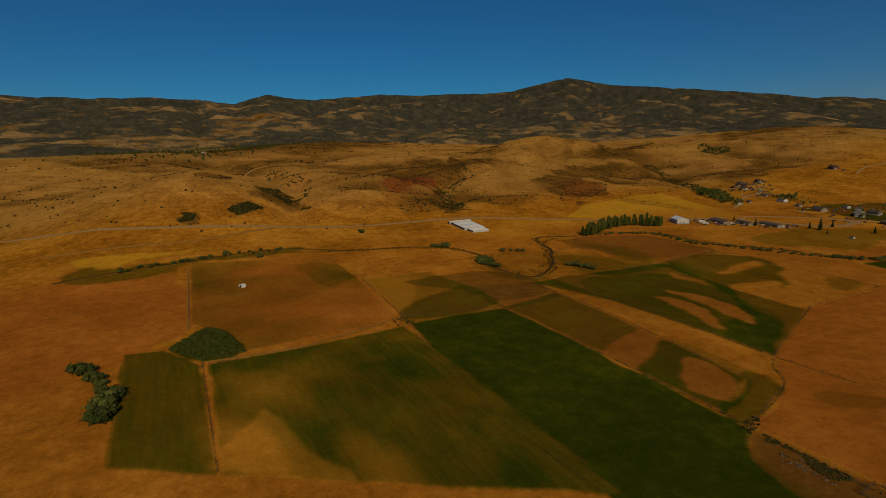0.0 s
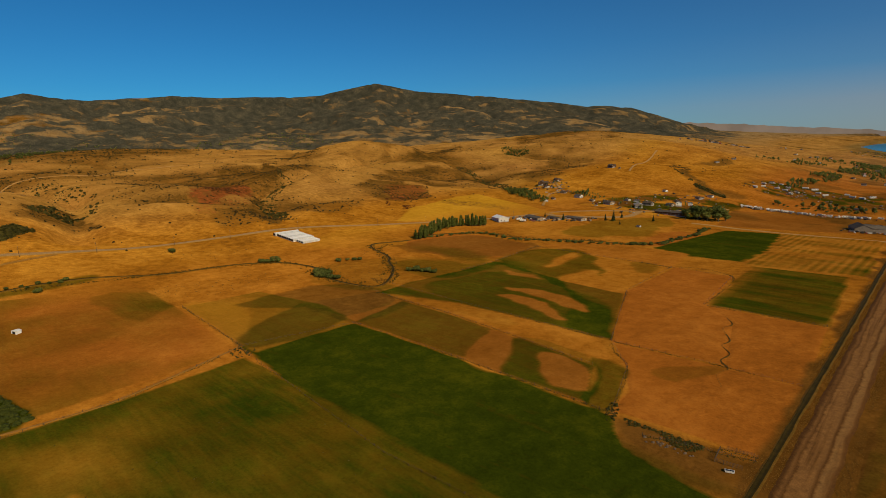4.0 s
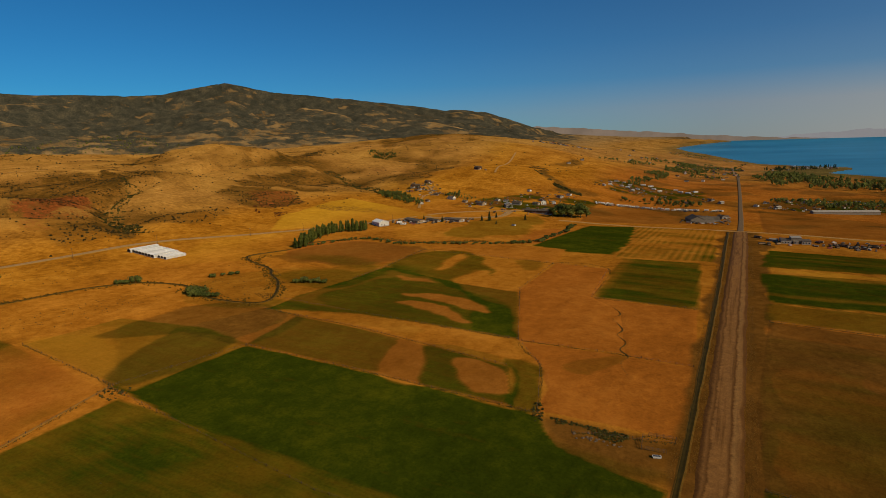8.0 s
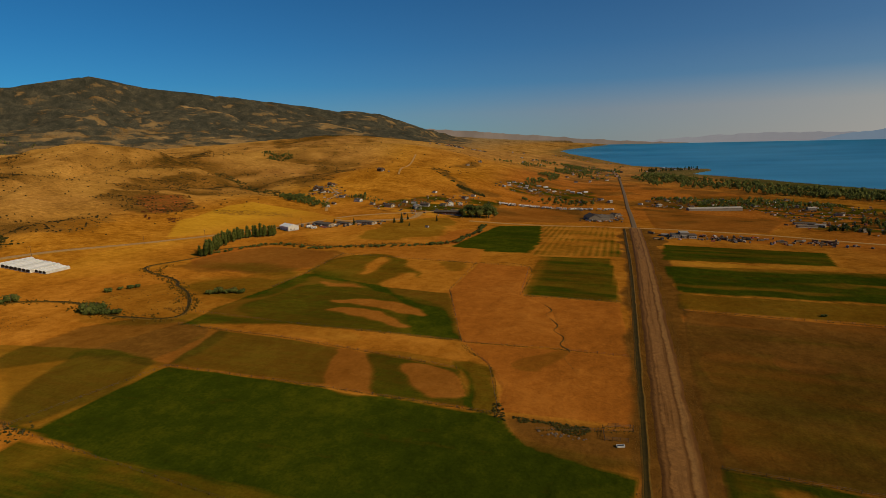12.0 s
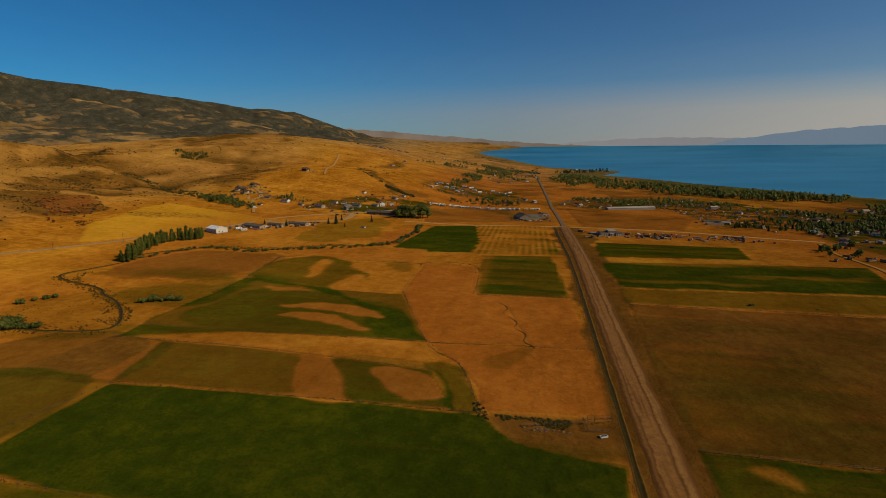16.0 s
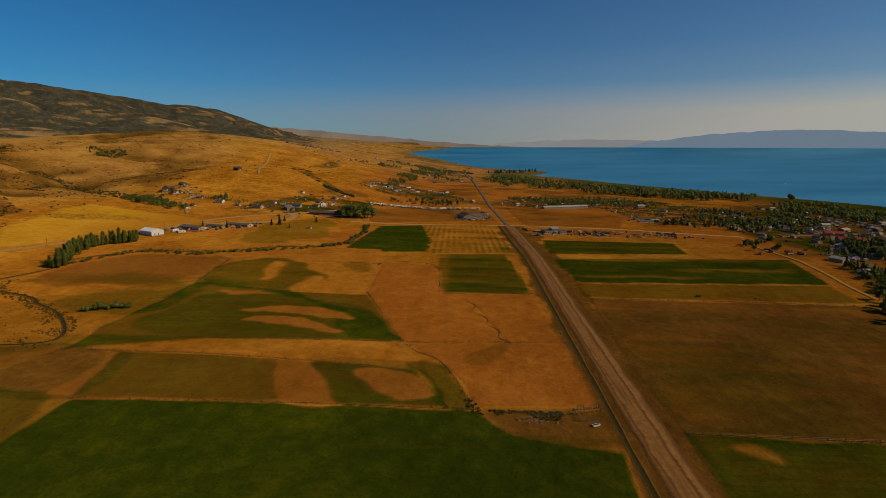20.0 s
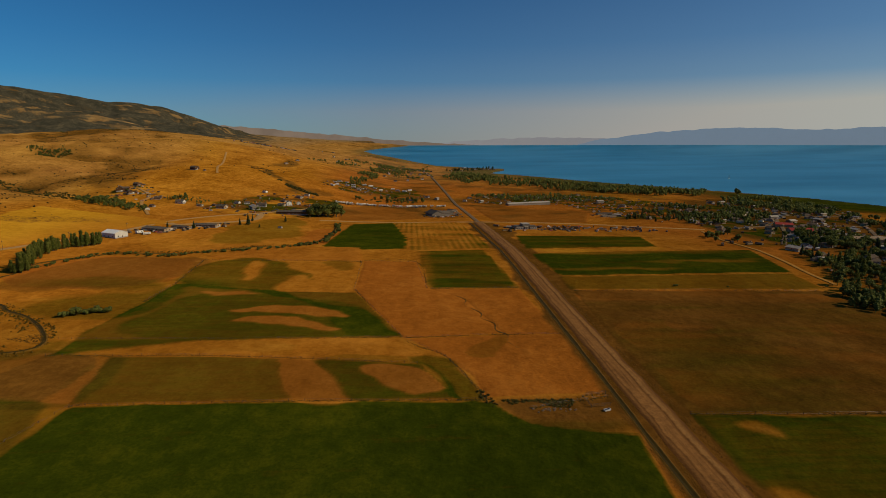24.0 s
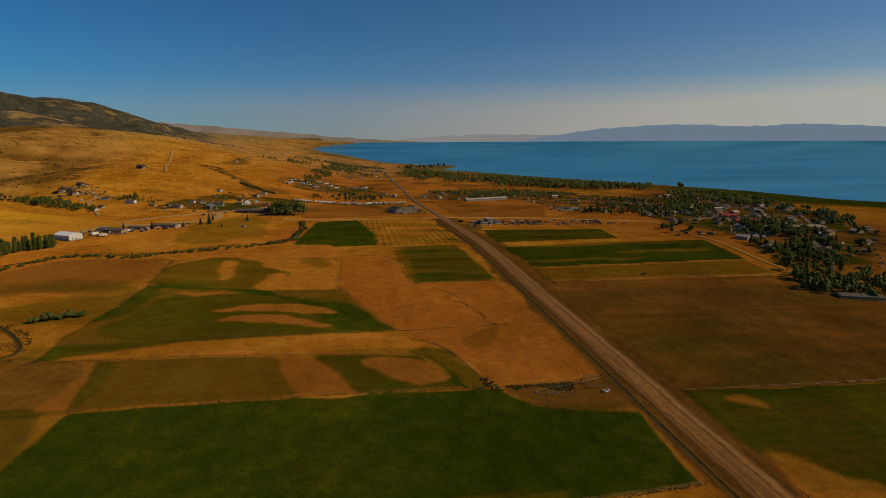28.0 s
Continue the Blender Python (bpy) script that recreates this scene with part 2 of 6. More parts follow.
def road_mat(name, track, verge, ruts):
    """Wheel tracks, streaks along the way and a rough edge, by the distance from the road's middle line."""
    m, nt, b = material(name, 0.95)
    b.inputs["Specular IOR Level"].default_value = 0.1
    a = attr_node(nt, "across")
    geo = nt.nodes.new("ShaderNodeNewGeometry").outputs["Position"]
    st = nt.nodes.new("ShaderNodeMapping")
    st.inputs["Scale"].default_value = (0.55, 0.02, 1.0)
    nt.links.new(geo, st.inputs["Vector"])
    n1, n2, n3 = noise_node(nt, 22, 4), noise_node(nt, 2.6, 5, 0.7), noise_node(nt, 0.5, 3)
    streak = noise_node(nt, 1.7, 3, 0.6, st.outputs[0]) if ruts else n2
    wob = math_node(nt, "MULTIPLY_ADD", math_node(nt, "SUBTRACT", n1, 0.5), 0.35, math_node(nt, "ABSOLUTE", a))
    wob = math_node(nt, "MULTIPLY_ADD", math_node(nt, "SUBTRACT", n2, 0.5), 0.3, wob)
    edge = mix_node(nt, ramp_node(nt, wob, [(0.0, (0, 0, 0)), (0.68, (0, 0, 0)), (0.92, (1, 1, 1))]), track, verge)
    if ruts:
        edge = mix_node(nt, ramp_node(nt, streak, [(0.36, (0.7, 0.7, 0.7)), (0.50, (0, 0, 0))]), edge, verge)
        # a broad worn lane, rough dark ruts on either side of it and a paler strip past the right-hand one
        lane = math_node(nt, "MULTIPLY_ADD", math_node(nt, "SUBTRACT", n1, 0.5), 0.16, math_node(nt, "MULTIPLY_ADD", math_node(nt, "SUBTRACT", n2, 0.5), 0.10, math_node(nt, "MULTIPLY_ADD", a, 0.5, 0.5)))
        edge = mix_node(nt, ramp_node(nt, lane, [(0.10, (0.9, 0.9, 0.9)), (0.18, (0.3, 0.3, 0.3)), (0.24, (0.85, 0.85, 0.85)), (0.29, (0, 0, 0)), (0.60, (0.05, 0.05, 0.05)), (0.66, (0.9, 0.9, 0.9)), (0.71, (0.1, 0.1, 0.1)), (0.84, (0, 0, 0)), (0.9, (0.8, 0.8, 0.8))]), edge, verge)
        edge = mix_node(nt, ramp_node(nt, lane, [(0.68, (0, 0, 0)), (0.74, (0.6, 0.6, 0.6)), (0.86, (0, 0, 0))]), edge, (0.32, 0.165, 0.048))
    col = mix_node(nt, 0.8, edge, ramp_node(nt, math_node(nt, "ADD", math_node(nt, "MULTIPLY", n2, 0.6), math_node(nt, "MULTIPLY", n3, 0.4)), [(0.32, (0.45, 0.45, 0.45)), (0.68, (1.35, 1.35, 1.35))]), "MULTIPLY")
    nt.links.new(col, b.inputs["Base Color"])
    bump_node(nt, b, n2, 0.7, 0.3)
    return m


def water_mat():
    m, nt, b = material("lake_water", 0.4)
    b.inputs["Specular IOR Level"].default_value = 0.15
    n1 = noise_node(nt, 220, 4)
    geo = nt.nodes.new("ShaderNodeNewGeometry").outputs["Position"]
    st = nt.nodes.new("ShaderNodeMapping")
    st.inputs["Scale"].default_value = (0.25, 1.0, 1.0)
    nt.links.new(geo, st.inputs["Vector"])
    n3 = noise_node(nt, 260, 3, 0.5, st.outputs[0])
    nt.links.new(ramp_node(nt, math_node(nt, "ADD", math_node(nt, "MULTIPLY", n1, 0.3), math_node(nt, "MULTIPLY", n3, 0.7)), [(0.35, WATER[0]), (0.65, WATER[1])]), b.inputs["Base Color"])
    up = nt.nodes.new("ShaderNodeCombineXYZ")      # the surface is level all the way out
    up.inputs["Z"].default_value = 1.0
    nt.links.new(up.outputs[0], b.inputs["Normal"])
    return m


WATER = ((0.020, 0.175, 0.335), (0.055, 0.28, 0.49))


def leaf_mat(name, dark, light):
    m, nt, b = material(name, 0.7)
    isl = nt.nodes.new("ShaderNodeNewGeometry").outputs["Random Per Island"]
    info = nt.nodes.new("ShaderNodeObjectInfo").outputs["Random"]
    fac = math_node(nt, "ADD", math_node(nt, "MULTIPLY", isl, 0.55), math_node(nt, "MULTIPLY", info, 0.45))
    nt.links.new(ramp_node(nt, fac, [(0.1, dark), (0.9, light)]), b.inputs["Base Color"])
    glow = nt.nodes.new("ShaderNodeBsdfTranslucent")
    nt.links.new(b.inputs["Base Color"].links[0].from_socket, glow.inputs["Color"])
    both = nt.nodes.new("ShaderNodeMixShader")
    both.inputs[0].default_value = 0.3
    nt.links.new(b.outputs[0], both.inputs[1])
    nt.links.new(glow.outputs[0], both.inputs[2])
    nt.links.new(both.outputs[0], nt.nodes["Material Output"].inputs["Surface"])
    return m


GROUND = ground_mat()
DIRT = road_mat("packed_dirt", (0.27, 0.122, 0.031), (0.12, 0.048, 0.009), 1)
ASPHALT = road_mat("worn_asphalt", (0.46, 0.265, 0.095), (0.36, 0.18, 0.03), 0)
STREET = road_mat("dusty_street", (0.19, 0.125, 0.066), (0.21, 0.11, 0.034), 0)
GRAVEL = road_mat("pale_gravel", (0.48, 0.265, 0.080), (0.34, 0.155, 0.022), 0)
TRACK = road_mat("tan_dirt_track", (0.40, 0.19, 0.030), (0.30, 0.13, 0.016), 0)
DITCH = scatter_mat("wet_ditch_soil", (0.020, 0.015, 0.002), (0.07, 0.044, 0.006), 3)
BANK = scatter_mat("ditch_bank_grass", (0.06, 0.042, 0.004), (0.22, 0.10, 0.012), 4, bump=0.5)
WATERM = water_mat()


# ---- shape of the land ----
EYE = np.array([-35.0, -193.0, 115.0])      # the far country is drawn in round this point
NEAR, SPAN = 1800.0, 3000.0
LAKE = -48.0
_rng = np.random.RandomState(7)
_tab = _rng.rand(256, 256)


def value_noise(x, y):
    """Smooth noise from 0 to 1, one cell a unit."""
    xi, yi = np.floor(x).astype(int), np.floor(y).astype(int)
    u, v = x - xi, y - yi
    u, v = u * u * (3 - 2 * u), v * v * (3 - 2 * v)
    a, b = _tab[xi & 255, yi & 255], _tab[(xi + 1) & 255, yi & 255]
    c, d = _tab[xi & 255, (yi + 1) & 255], _tab[(xi + 1) & 255, (yi + 1) & 255]
    return (a * (1 - u) + b * u) * (1 - v) + (c * (1 - u) + d * u) * v


def fbm(x, y, size, octaves=4):
    total, gain, norm = 0.0, 1.0, 0.0
    for k in range(octaves):
        total = total + gain * value_noise(x / size + 17.3 * k, y / size - 9.1 * k)
        norm += gain
        size, gain = size / 2.07, gain * 0.5
    return total / norm


def step(a, b, v):
    w = np.clip((v - a) / (b - a), 0, 1)
    return w * w * (3 - 2 * w)


def bump(x, y, cx, cy, high, rx, ry, turn=0.0):
    """A rounded hill."""
    c, s = math.cos(math.radians(turn)), math.sin(math.radians(turn))
    u, v = ((x - cx) * c + (y - cy) * s) / rx, ((y - cy) * c - (x - cx) * s) / ry
    return high * np.exp(-(u * u + v * v))


def ridge_angle(az):
    """How many degrees the mountain ridge stands above eye level, by compass degrees from the road's line."""
    return np.interp(az, [a for a, _ in RIDGE], [e for _, e in RIDGE])


RIDGE = [(-130, 4.8), (-96, 4.8), (-90, 4.95), (-86, 4.82), (-82.9, 4.4), (-79.7, 5.31), (-75.6, 4.8), (-68.6, 5.37), (-65, 5.17), (-54.9, 5.33), (-52.4, 5.95), (-49.4, 6.52), (-46.2, 5.8), (-44.7, 5.62), (-38.6, 4.98),
         (-30.8, 3.95), (-28, 3.55), (-26.5, 3.5), (-24, 3.2), (-21.5, 2.35), (-19.4, 1.6), (-15.3, 0.95), (-12.6, 0.7), (-8, 0.2), (-2.6, -0.3), (2.5, -0.7), (30, -0.8)]


def spurs(x, y):
    """Draws between the spurs of the mountains, large and small, 1 along their beds."""
    dx, dy = x - EYE[0], y - EYE[1]
    u, v = np.arctan2(dx, dy) * 6500 + 900 * (fbm(x, y, 1900, 3) - 0.5), np.hypot(dx, dy) * 0.36
    big = np.exp(-np.abs(fbm(u, v, 1150, 4) - 0.5) * 9)
    small = np.exp(-np.abs(fbm(u + 4000, v * 1.4, 420, 4) - 0.5) * 9)
    return big, small


def mountain(x, y):
    dx, dy = x - EYE[0], y - EYE[1]
    dist = np.hypot(dx, dy)
    az = np.degrees(np.arctan2(dx, dy))
    az = np.where(az > 100, az - 360, az)
    crest = 9000.0
    top = np.tan(np.radians(ridge_angle(az))) * crest + EYE[2]
    rise = np.clip((dist - 4200) / (crest - 4200), 0, 1.25)
    rise = np.where(rise < 1, np.maximum(rise, 1e-6) ** 0.95, 1 - (rise - 1) * 0.6)
    mid = np.sin(np.pi * np.clip(rise, 0, 1)) ** 0.8
    big, small = spurs(x, y)
    body = (top - 112) * rise
    return np.where(dist > 4200, body * (1 - mid * (0.30 * big + 0.10 * small)) + (18 + 34 * mid) * (fbm(x, y, 240, 4) - 0.5) * np.clip(rise * 4, 0, 1), 0)


def draws(x, y):
    """Brushy draws cut into the dry hills: how deep the ground lies in them, and how much grows there, from 0 to 1."""
    wx, wy = x + 120 * (fbm(x, y, 300, 2) - 0.5), y + 120 * (fbm(x + 77, y, 300, 2) - 0.5)
    a = np.exp(-((fbm(wx + 610, wy + 240, 560, 3) - 0.5) / 0.045) ** 2)
    b = np.exp(-((fbm(wx - 350, wy + 90, 230, 3) - 0.5) / 0.05) ** 2)
    hamlet = np.exp(-((x + 480) / 200) ** 2 - ((y - 800) / 330) ** 2)
    on = step(-590, -780, x) * (1 - 0.85 * hamlet)
    return on * (11 * a + 4 * b), on * np.clip(0.9 * a + 0.5 * b, 0, 1)


def land(x, y):
    """Height of the ground, in metres, over the plan."""
    x, y = np.asarray(x, float), np.asarray(y, float)
    west = np.maximum(-430 - x, 0)
    z = -1.1 - 0.0193 * np.maximum(x, -430) + 0.06 * np.minimum(west, 500) + 0.03 * np.clip(west - 500, 0, 2000)
    z = z + 0.0097 * np.clip(y, -600, 300) - 0.042 * np.clip(y - 350, 0, 640) * step(-420, -100, x)
    for h in HILLS:
        z = z + bump(x, y, *h)
    for (x0, y0, x1, y1, wide, deep) in GULLIES:
        t = np.clip(((x - x0) * (x1 - x0) + (y - y0) * (y1 - y0)) / ((x1 - x0) ** 2 + (y1 - y0) ** 2), 0, 1)
        d = np.hypot(x - x0 - t * (x1 - x0), y - y0 - t * (y1 - y0))
        z = z - deep * np.exp(-(d / wide) ** 2)
    rough = step(-480, -700, x)
    z = z + rough * (20 * (fbm(x, y, 420, 3) - 0.5) + 6 * (fbm(x + 50, y, 90, 3) - 0.5)) - draws(x, y)[0]
    z = z + 0.5 * (fbm(x, y, 60, 2) - 0.5)
    if np.max(np.hypot(x - EYE[0], y - EYE[1])) > 4200:
        z = z + mountain(x, y)
    far = np.hypot(x - EYE[0], y - EYE[1])
    z = z - 0.1 * np.maximum(far - 17000, 0) * step(-3000, -1500, x)
    # the lake's bed and the low ground past it
    shore = shore_line(x, y)
    low = LAKE + 2 + 0.018 * np.clip(-shore, 0, 320) + 0.16 * np.maximum(-shore - 320, 0) + 0.7 * np.maximum(-shore - 1900, 0)      # flats along the northern shore
    z = np.where(z > low, z + (low - z) * step(1900, 2800, y) * step(14000, 9000, far), z)
    return np.where(shore > 0, np.minimum(z, LAKE - 0.02 * np.minimum(shore, 200) - 0.1 - 0.04 * np.maximum(shore - 4000, 0)), np.where(far > 17000, z, np.maximum(z, LAKE + 0.4 + 0.004 * np.minimum(-shore, 2000))))


HILLS = [
    (-1120, 2350, 108, 700, 460, 15), (-780, 1580, 84, 380, 340, 0), (-440, 1130, 13, 170, 170, 0), (-560, 1030, 26, 200, 190, 0),
    (-1100, 1250, 30, 300, 260, 0), (-1240, 830, 62, 260, 200, 20), (-1010, 500, 34, 200, 180, 0),
    (-850, 140, 22, 220, 90, 10), (-820, -150, 46, 230, 140, 0), (-1700, 300, 40, 500, 600, 0),
    (-1500, -500, 40, 500, 400, 0), (-1700, 1700, 40, 600, 700, 0), (-2400, 600, 40, 700, 800, 0), (-1331, 3500, 60, 600, 600, 0), (-700, 4300, 60, 900, 900, 0),
]
GULLIES = [
    (-640, 200, -890, 300, 24, 14), (-890, 300, -1120, 740, 28, 16), (-640, -40, -1000, 40, 22, 16), (-1000, 40, -1450, -60, 25, 12),
    (-640, 760, -980, 960, 40, 10),
]


def shore_line(x, y):
    """Above nought over the lake: metres past the shore."""
    s = x - SHORE_X(y)
    return s


def SHORE_X(y):
    return np.interp(y, [a for a, _ in SHORE], [b for _, b in SHORE])


SHORE = [(-6000, 3000), (-1000, 2000), (300, 1250), (890, 1105), (1030, 1055), (1220, 990), (1360, 895), (1475, 805), (1640, 665), (1830, 527), (2110, 378), (2400, 250), (2640, 338), (2780, 400), (2910, 418), (3000, 320), (3090, 230),
         (3330, 60), (4200, -120), (5300, -320), (6500, -575), (8300, -870), (9600, -900), (12300, -770), (14600, -540), (16500, -300), (27000, 500), (33000, 12000)]


def drawn_in(x, y, z):
    """Far country brought nearer along the line of sight, so that all lies within reach."""
    d = np.stack([np.asarray(x, float) - EYE[0], np.asarray(y, float) - EYE[1], np.asarray(z, float) - EYE[2]], -1)
    r = np.hypot(d[..., 0], d[..., 1])
    near = np.where(r > NEAR, NEAR + SPAN * (1 - np.exp(-(np.maximum(r, NEAR) - NEAR) / SPAN)), r)
    k = near / np.maximum(r, 1e-6)
    return EYE + d * k[..., None]


# ---- what grows where: fields and patches of the plan ----
FIELDS = []


def field(label, corners, green=0.0, soil=0.0, straw=0.0, loam=0.0):
    FIELDS.append((label, corners, green, soil, straw, loam))


field("dry tan grazing field turning green in patches", [(-479, -166), (-325, -174), (-256, -150), (-262, -52), (-370, -43), (-485, -45), (-467, -113)], 0.30, 0.25, 0.35)
field("lush green irrigated pasture beside the ditch", [(-265, -48), (-120, -62), (-17, -56), (-13, -8), (-30, -6), (-55, 0), (-67, 20), (-157, 22), (-247, 21)], 0.98, 0, 0)
field("olive green grazed pasture with faded tan patches", [(-247, -169), (-245, -118), (-249, -54), (-125, -52), (-62, -53), (-139, -173)], 0.80, 0, 0.6)
field("narrow olive green pasture", [(-285, -211), (-280, -190), (-248, -173), (-140, -174), (-165, -211)], 0.80, 0, 0.6)
field("mottled green and tan cattle pasture", [(-370, -40), (-365, 17), (-294, 30), (-248, 23), (-251, -47)], 0.46, 0.1, 0.5)
field("olive and tan hay pasture", [(-249, 23), (-258, 74), (-214, 74), (-154, 68), (-99, 61), (-82, 23), (-157, 24)], 0.45, 0.4, 0, 0.35)
field("tan pasture with sweeping green swathes", [(-289, 76), (-292, 112), (-284, 170), (-283, 215), (-199, 194), (-143, 191), (-109, 102), (-224, 97)], 0.58, 0.3, 0, 0.3)
field("dry tan pasture with green lobes", [(-283, 220), (-290, 295), (-237, 293), (-157, 290), (-148, 287), (-145, 197), (-199, 196)], 0, 0, 0)
field("bare reddish-brown grazed paddock", [(-145, 199), (-145, 293), (-98, 290), (-90, 200), (-66, 180), (-49, 107), (-107, 99)], 0, 1.0, 0)
field("bare brown stubble paddock", [(-87, 200), (-20, 202), (-13, 104), (-48, 104), (-64, 174)], 0, 0.75, 0)
field("bare tan-brown paddock", [(-105, 97), (-48, 102), (-12, 102), (-10, 29), (-69, 25), (-73, 46), (-84, 70)], 0, 0.8, 0)
field("patchy green irrigated hay field", [(-96, 342), (-27, 349), (-19, 206), (-89, 202), (-94, 291)], 0.85, 0, 0)
field("dark green alfalfa field", [(-196, 369), (-185, 569), (-128, 599), (-108, 440), (-108, 356), (-155, 350)], 1.0, 0, 0)
field("striped mown hay field going tan", [(-126, 599), (-28, 626), (-16, 362), (-104, 345), (-107, 441)], 0.22, 0.1, 0.2)
field("ploughed reddish-brown field", [(-239, 795), (-95, 919), (-65, 682), (-207, 609)], 0, 1.0, 0, 0.4)
field("dry tan meadow", [(-295, 307), (-248, 370), (-156, 360), (-147, 295), (-237, 295)], 0, 0.25, 0)
field("dry brown marsh meadow", [(-425, 235), (-420, 292), (-383, 311), (-297, 299), (-289, 224), (-340, 203), (-393, 203)], 0.1, 0.75, 0)
field("narrow dark green field", [(28, 465), (187, 461), (170, 378), (19, 359)], 0.9, 0, 0)
field("dark green irrigated field", [(17, 332), (148, 348), (262, 354), (238, 255), (24, 241)], 1.0, 0, 0)
field("tan stubble strip with green streaks", [(20, 237), (235, 250), (227, 201), (20, 198)], 0.58, 0.1, 0.2)
field("dark brown fallow field with olive growth", [(22, 195), (217, 193), (275, 140), (150, 3), (16, 7), (14, 68)], 0.2, 0.9, 0, 0.82)
field("green pasture with a tan corner", [(16, 7), (65, 4), (150, 3), (75, -76), (8, -64), (12, -28)], 0.85, 0, 0)
field("golden yellow grain stubble field", [(-520, 303), (-592, 395), (-590, 425), (-626, 541), (-622, 600), (-480, 560), (-400, 525), (-440, 485), (-470, 410), (-496, 345)], 0.05, 0.1, 0.75)
field("ploughed reddish-brown field", [(26, 986), (234, 804), (173, 630), (30, 618)], 0, 1.0, 0, 0.35)


def poly_mask(x, y, c, soft, out):
    """1 inside a field's outline, falling to 0 across soft metres at its edge; worked out near the outline only."""
    p = np.array(c, float)
    lo, hi = p.min(0) - soft, p.max(0) + soft
    near = (x > lo[0]) & (x < hi[0]) & (y > lo[1]) & (y < hi[1])
    px, py = x[near], y[near]
    inside, best = np.zeros(px.shape, bool), np.full(px.shape, 1e9)
    for (x0, y0), (x1, y1) in zip(p, np.roll(p, -1, 0)):
        t = np.clip(((px - x0) * (x1 - x0) + (py - y0) * (y1 - y0)) / max((x1 - x0) ** 2 + (y1 - y0) ** 2, 1e-6), 0, 1)
        best = np.minimum(best, np.hypot(px - x0 - t * (x1 - x0), py - y0 - t * (y1 - y0)))
        if y0 != y1:
            inside ^= ((y0 > py) != (y1 > py)) & (px < (x1 - x0) * (py - y0) / (y1 - y0) + x0)
    out[...] = 0
    out[near] = step(-soft * 0.5, soft * 0.5, np.where(inside, best, -best))
    return out


REGIONS = []        # patches with an outline of their own


def region(kind, amount, points):
    """A patch with a rounded outline through the points."""
    p = np.array(points, float)
    out = []
    for i in range(len(p)):
        a, b, c, d = p[i - 1], p[i], p[(i + 1) % len(p)], p[(i + 2) % len(p)]
        for t in (0.0, 0.33, 0.67):
            out.append(0.5 * (2 * b + (c - a) * t + (2 * a - 5 * b + 4 * c - d) * t * t + (3 * b - a - 3 * c + d) * t ** 3))
    REGIONS.append((kind, amount, np.array(out)))


PATCHES = []        # kind, amount, middle, half sizes, turn, softness


def patch(kind, amount, x, y, rx, ry, turn=0.0, soft=0.35):
    PATCHES.append((kind, amount, x, y, rx, ry, turn, soft))


# sweeping green swathes, dry lobes, brush in the gullies and on the slopes
region("green", 0.22, [(-276, 117), (-271, 152), (-263, 186), (-230, 199), (-198, 190), (-158, 159), (-133, 148), (-119, 122), (-110, 101), (-147, 101), (-179, 99), (-229, 100), (-262, 106)])
region("green", 0.3, [(-360, 150), (-331, 188), (-294, 198), (-278, 209), (-272, 186), (-275, 145), (-297, 132)])
region("green", -1.3, [(-222, 152), (-190, 157), (-160, 150), (-142, 136), (-152, 134), (-182, 144), (-208, 147)])
region("green", -1.1, [(-216, 134), (-190, 137), (-165, 126), (-146, 114), (-158, 112), (-186, 124), (-206, 128)])
region("green", -0.7, [(-259, 195), (-236, 197), (-214, 187), (-232, 186)])
region("green", 0.7, [(-279, 212), (-287, 281), (-261, 302), (-227, 296), (-208, 277), (-187, 240), (-182, 224), (-195, 238), (-204, 223), (-206, 203), (-187, 180), (-221, 198), (-255, 207)])
region("green", -0.7, [(-240, 235), (-246, 290), (-231, 277), (-231, 227)])
region("straw", 0.5, [(-280, 200), (-255, 207), (-225, 197), (-257, 191)])
region("green", 0.2, [(-200, 198), (-178, 178), (-143, 160), (-120, 128), (-104, 93), (-84, 70), (-74, 41), (-69, 22), (-71, 14), (-82, 23), (-86, 39), (-96, 61), (-111, 71), (-133, 94), (-153, 132)])
region("green", 0.38, [(-153, 66), (-142, 75), (-117, 73), (-100, 65), (-90, 52), (-82, 23), (-107, 23), (-128, 24), (-141, 42)])
region("green", -1.2, [(-127, 61), (-112, 60), (-98, 50), (-87, 31), (-100, 27), (-110, 37), (-123, 51)])
region("green", -0.75, [(-172, 65), (-155, 66), (-129, 24), (-152, 23)])
region("green", 0.15, [(-248, 24), (-257, 72), (-173, 67), (-153, 25)])
region("green", 0.25, [(-296, 77), (-292, 98), (-180, 97), (-160, 76), (-220, 75)])
region("green", -0.6, [(-165, 80), (-150, 95), (-116, 94), (-97, 74), (-127, 76)])
region("loam", 0.55, [(-345, -10), (-335, 72), (-266, 74), (-264, 24), (-300, 18)])
region("green", 0.15, [(-345, -10), (-335, 72), (-266, 74), (-264, 24), (-300, 18)])
region("soil", 0.35, [(-256, 23), (-271, 55), (-256, 63), (-239, 27)])
region("green", 0.35, [(-75, 74), (-51, 103), (-47, 98), (-58, 66)])
region("green", 0.45, [(-177, 282), (-163, 295), (-154, 263), (-167, 253)])
region("green", 0.5, [(-106, 74), (-84, 69), (-74, 44), (-69, 24), (-83, 24), (-89, 46)])
region("green", -0.15, [(-376, -40), (-374, -8), (-345, 2), (-312, -18), (-276, -46)])
region("straw", 0.35, [(-370, -39), (-370, -22), (-335, -8), (-275, -44)])
region("green", -0.35, [(-151, -171), (-169, -161), (-180, -152), (-160, -146), (-138, -141), (-114, -132), (-140, -173)])
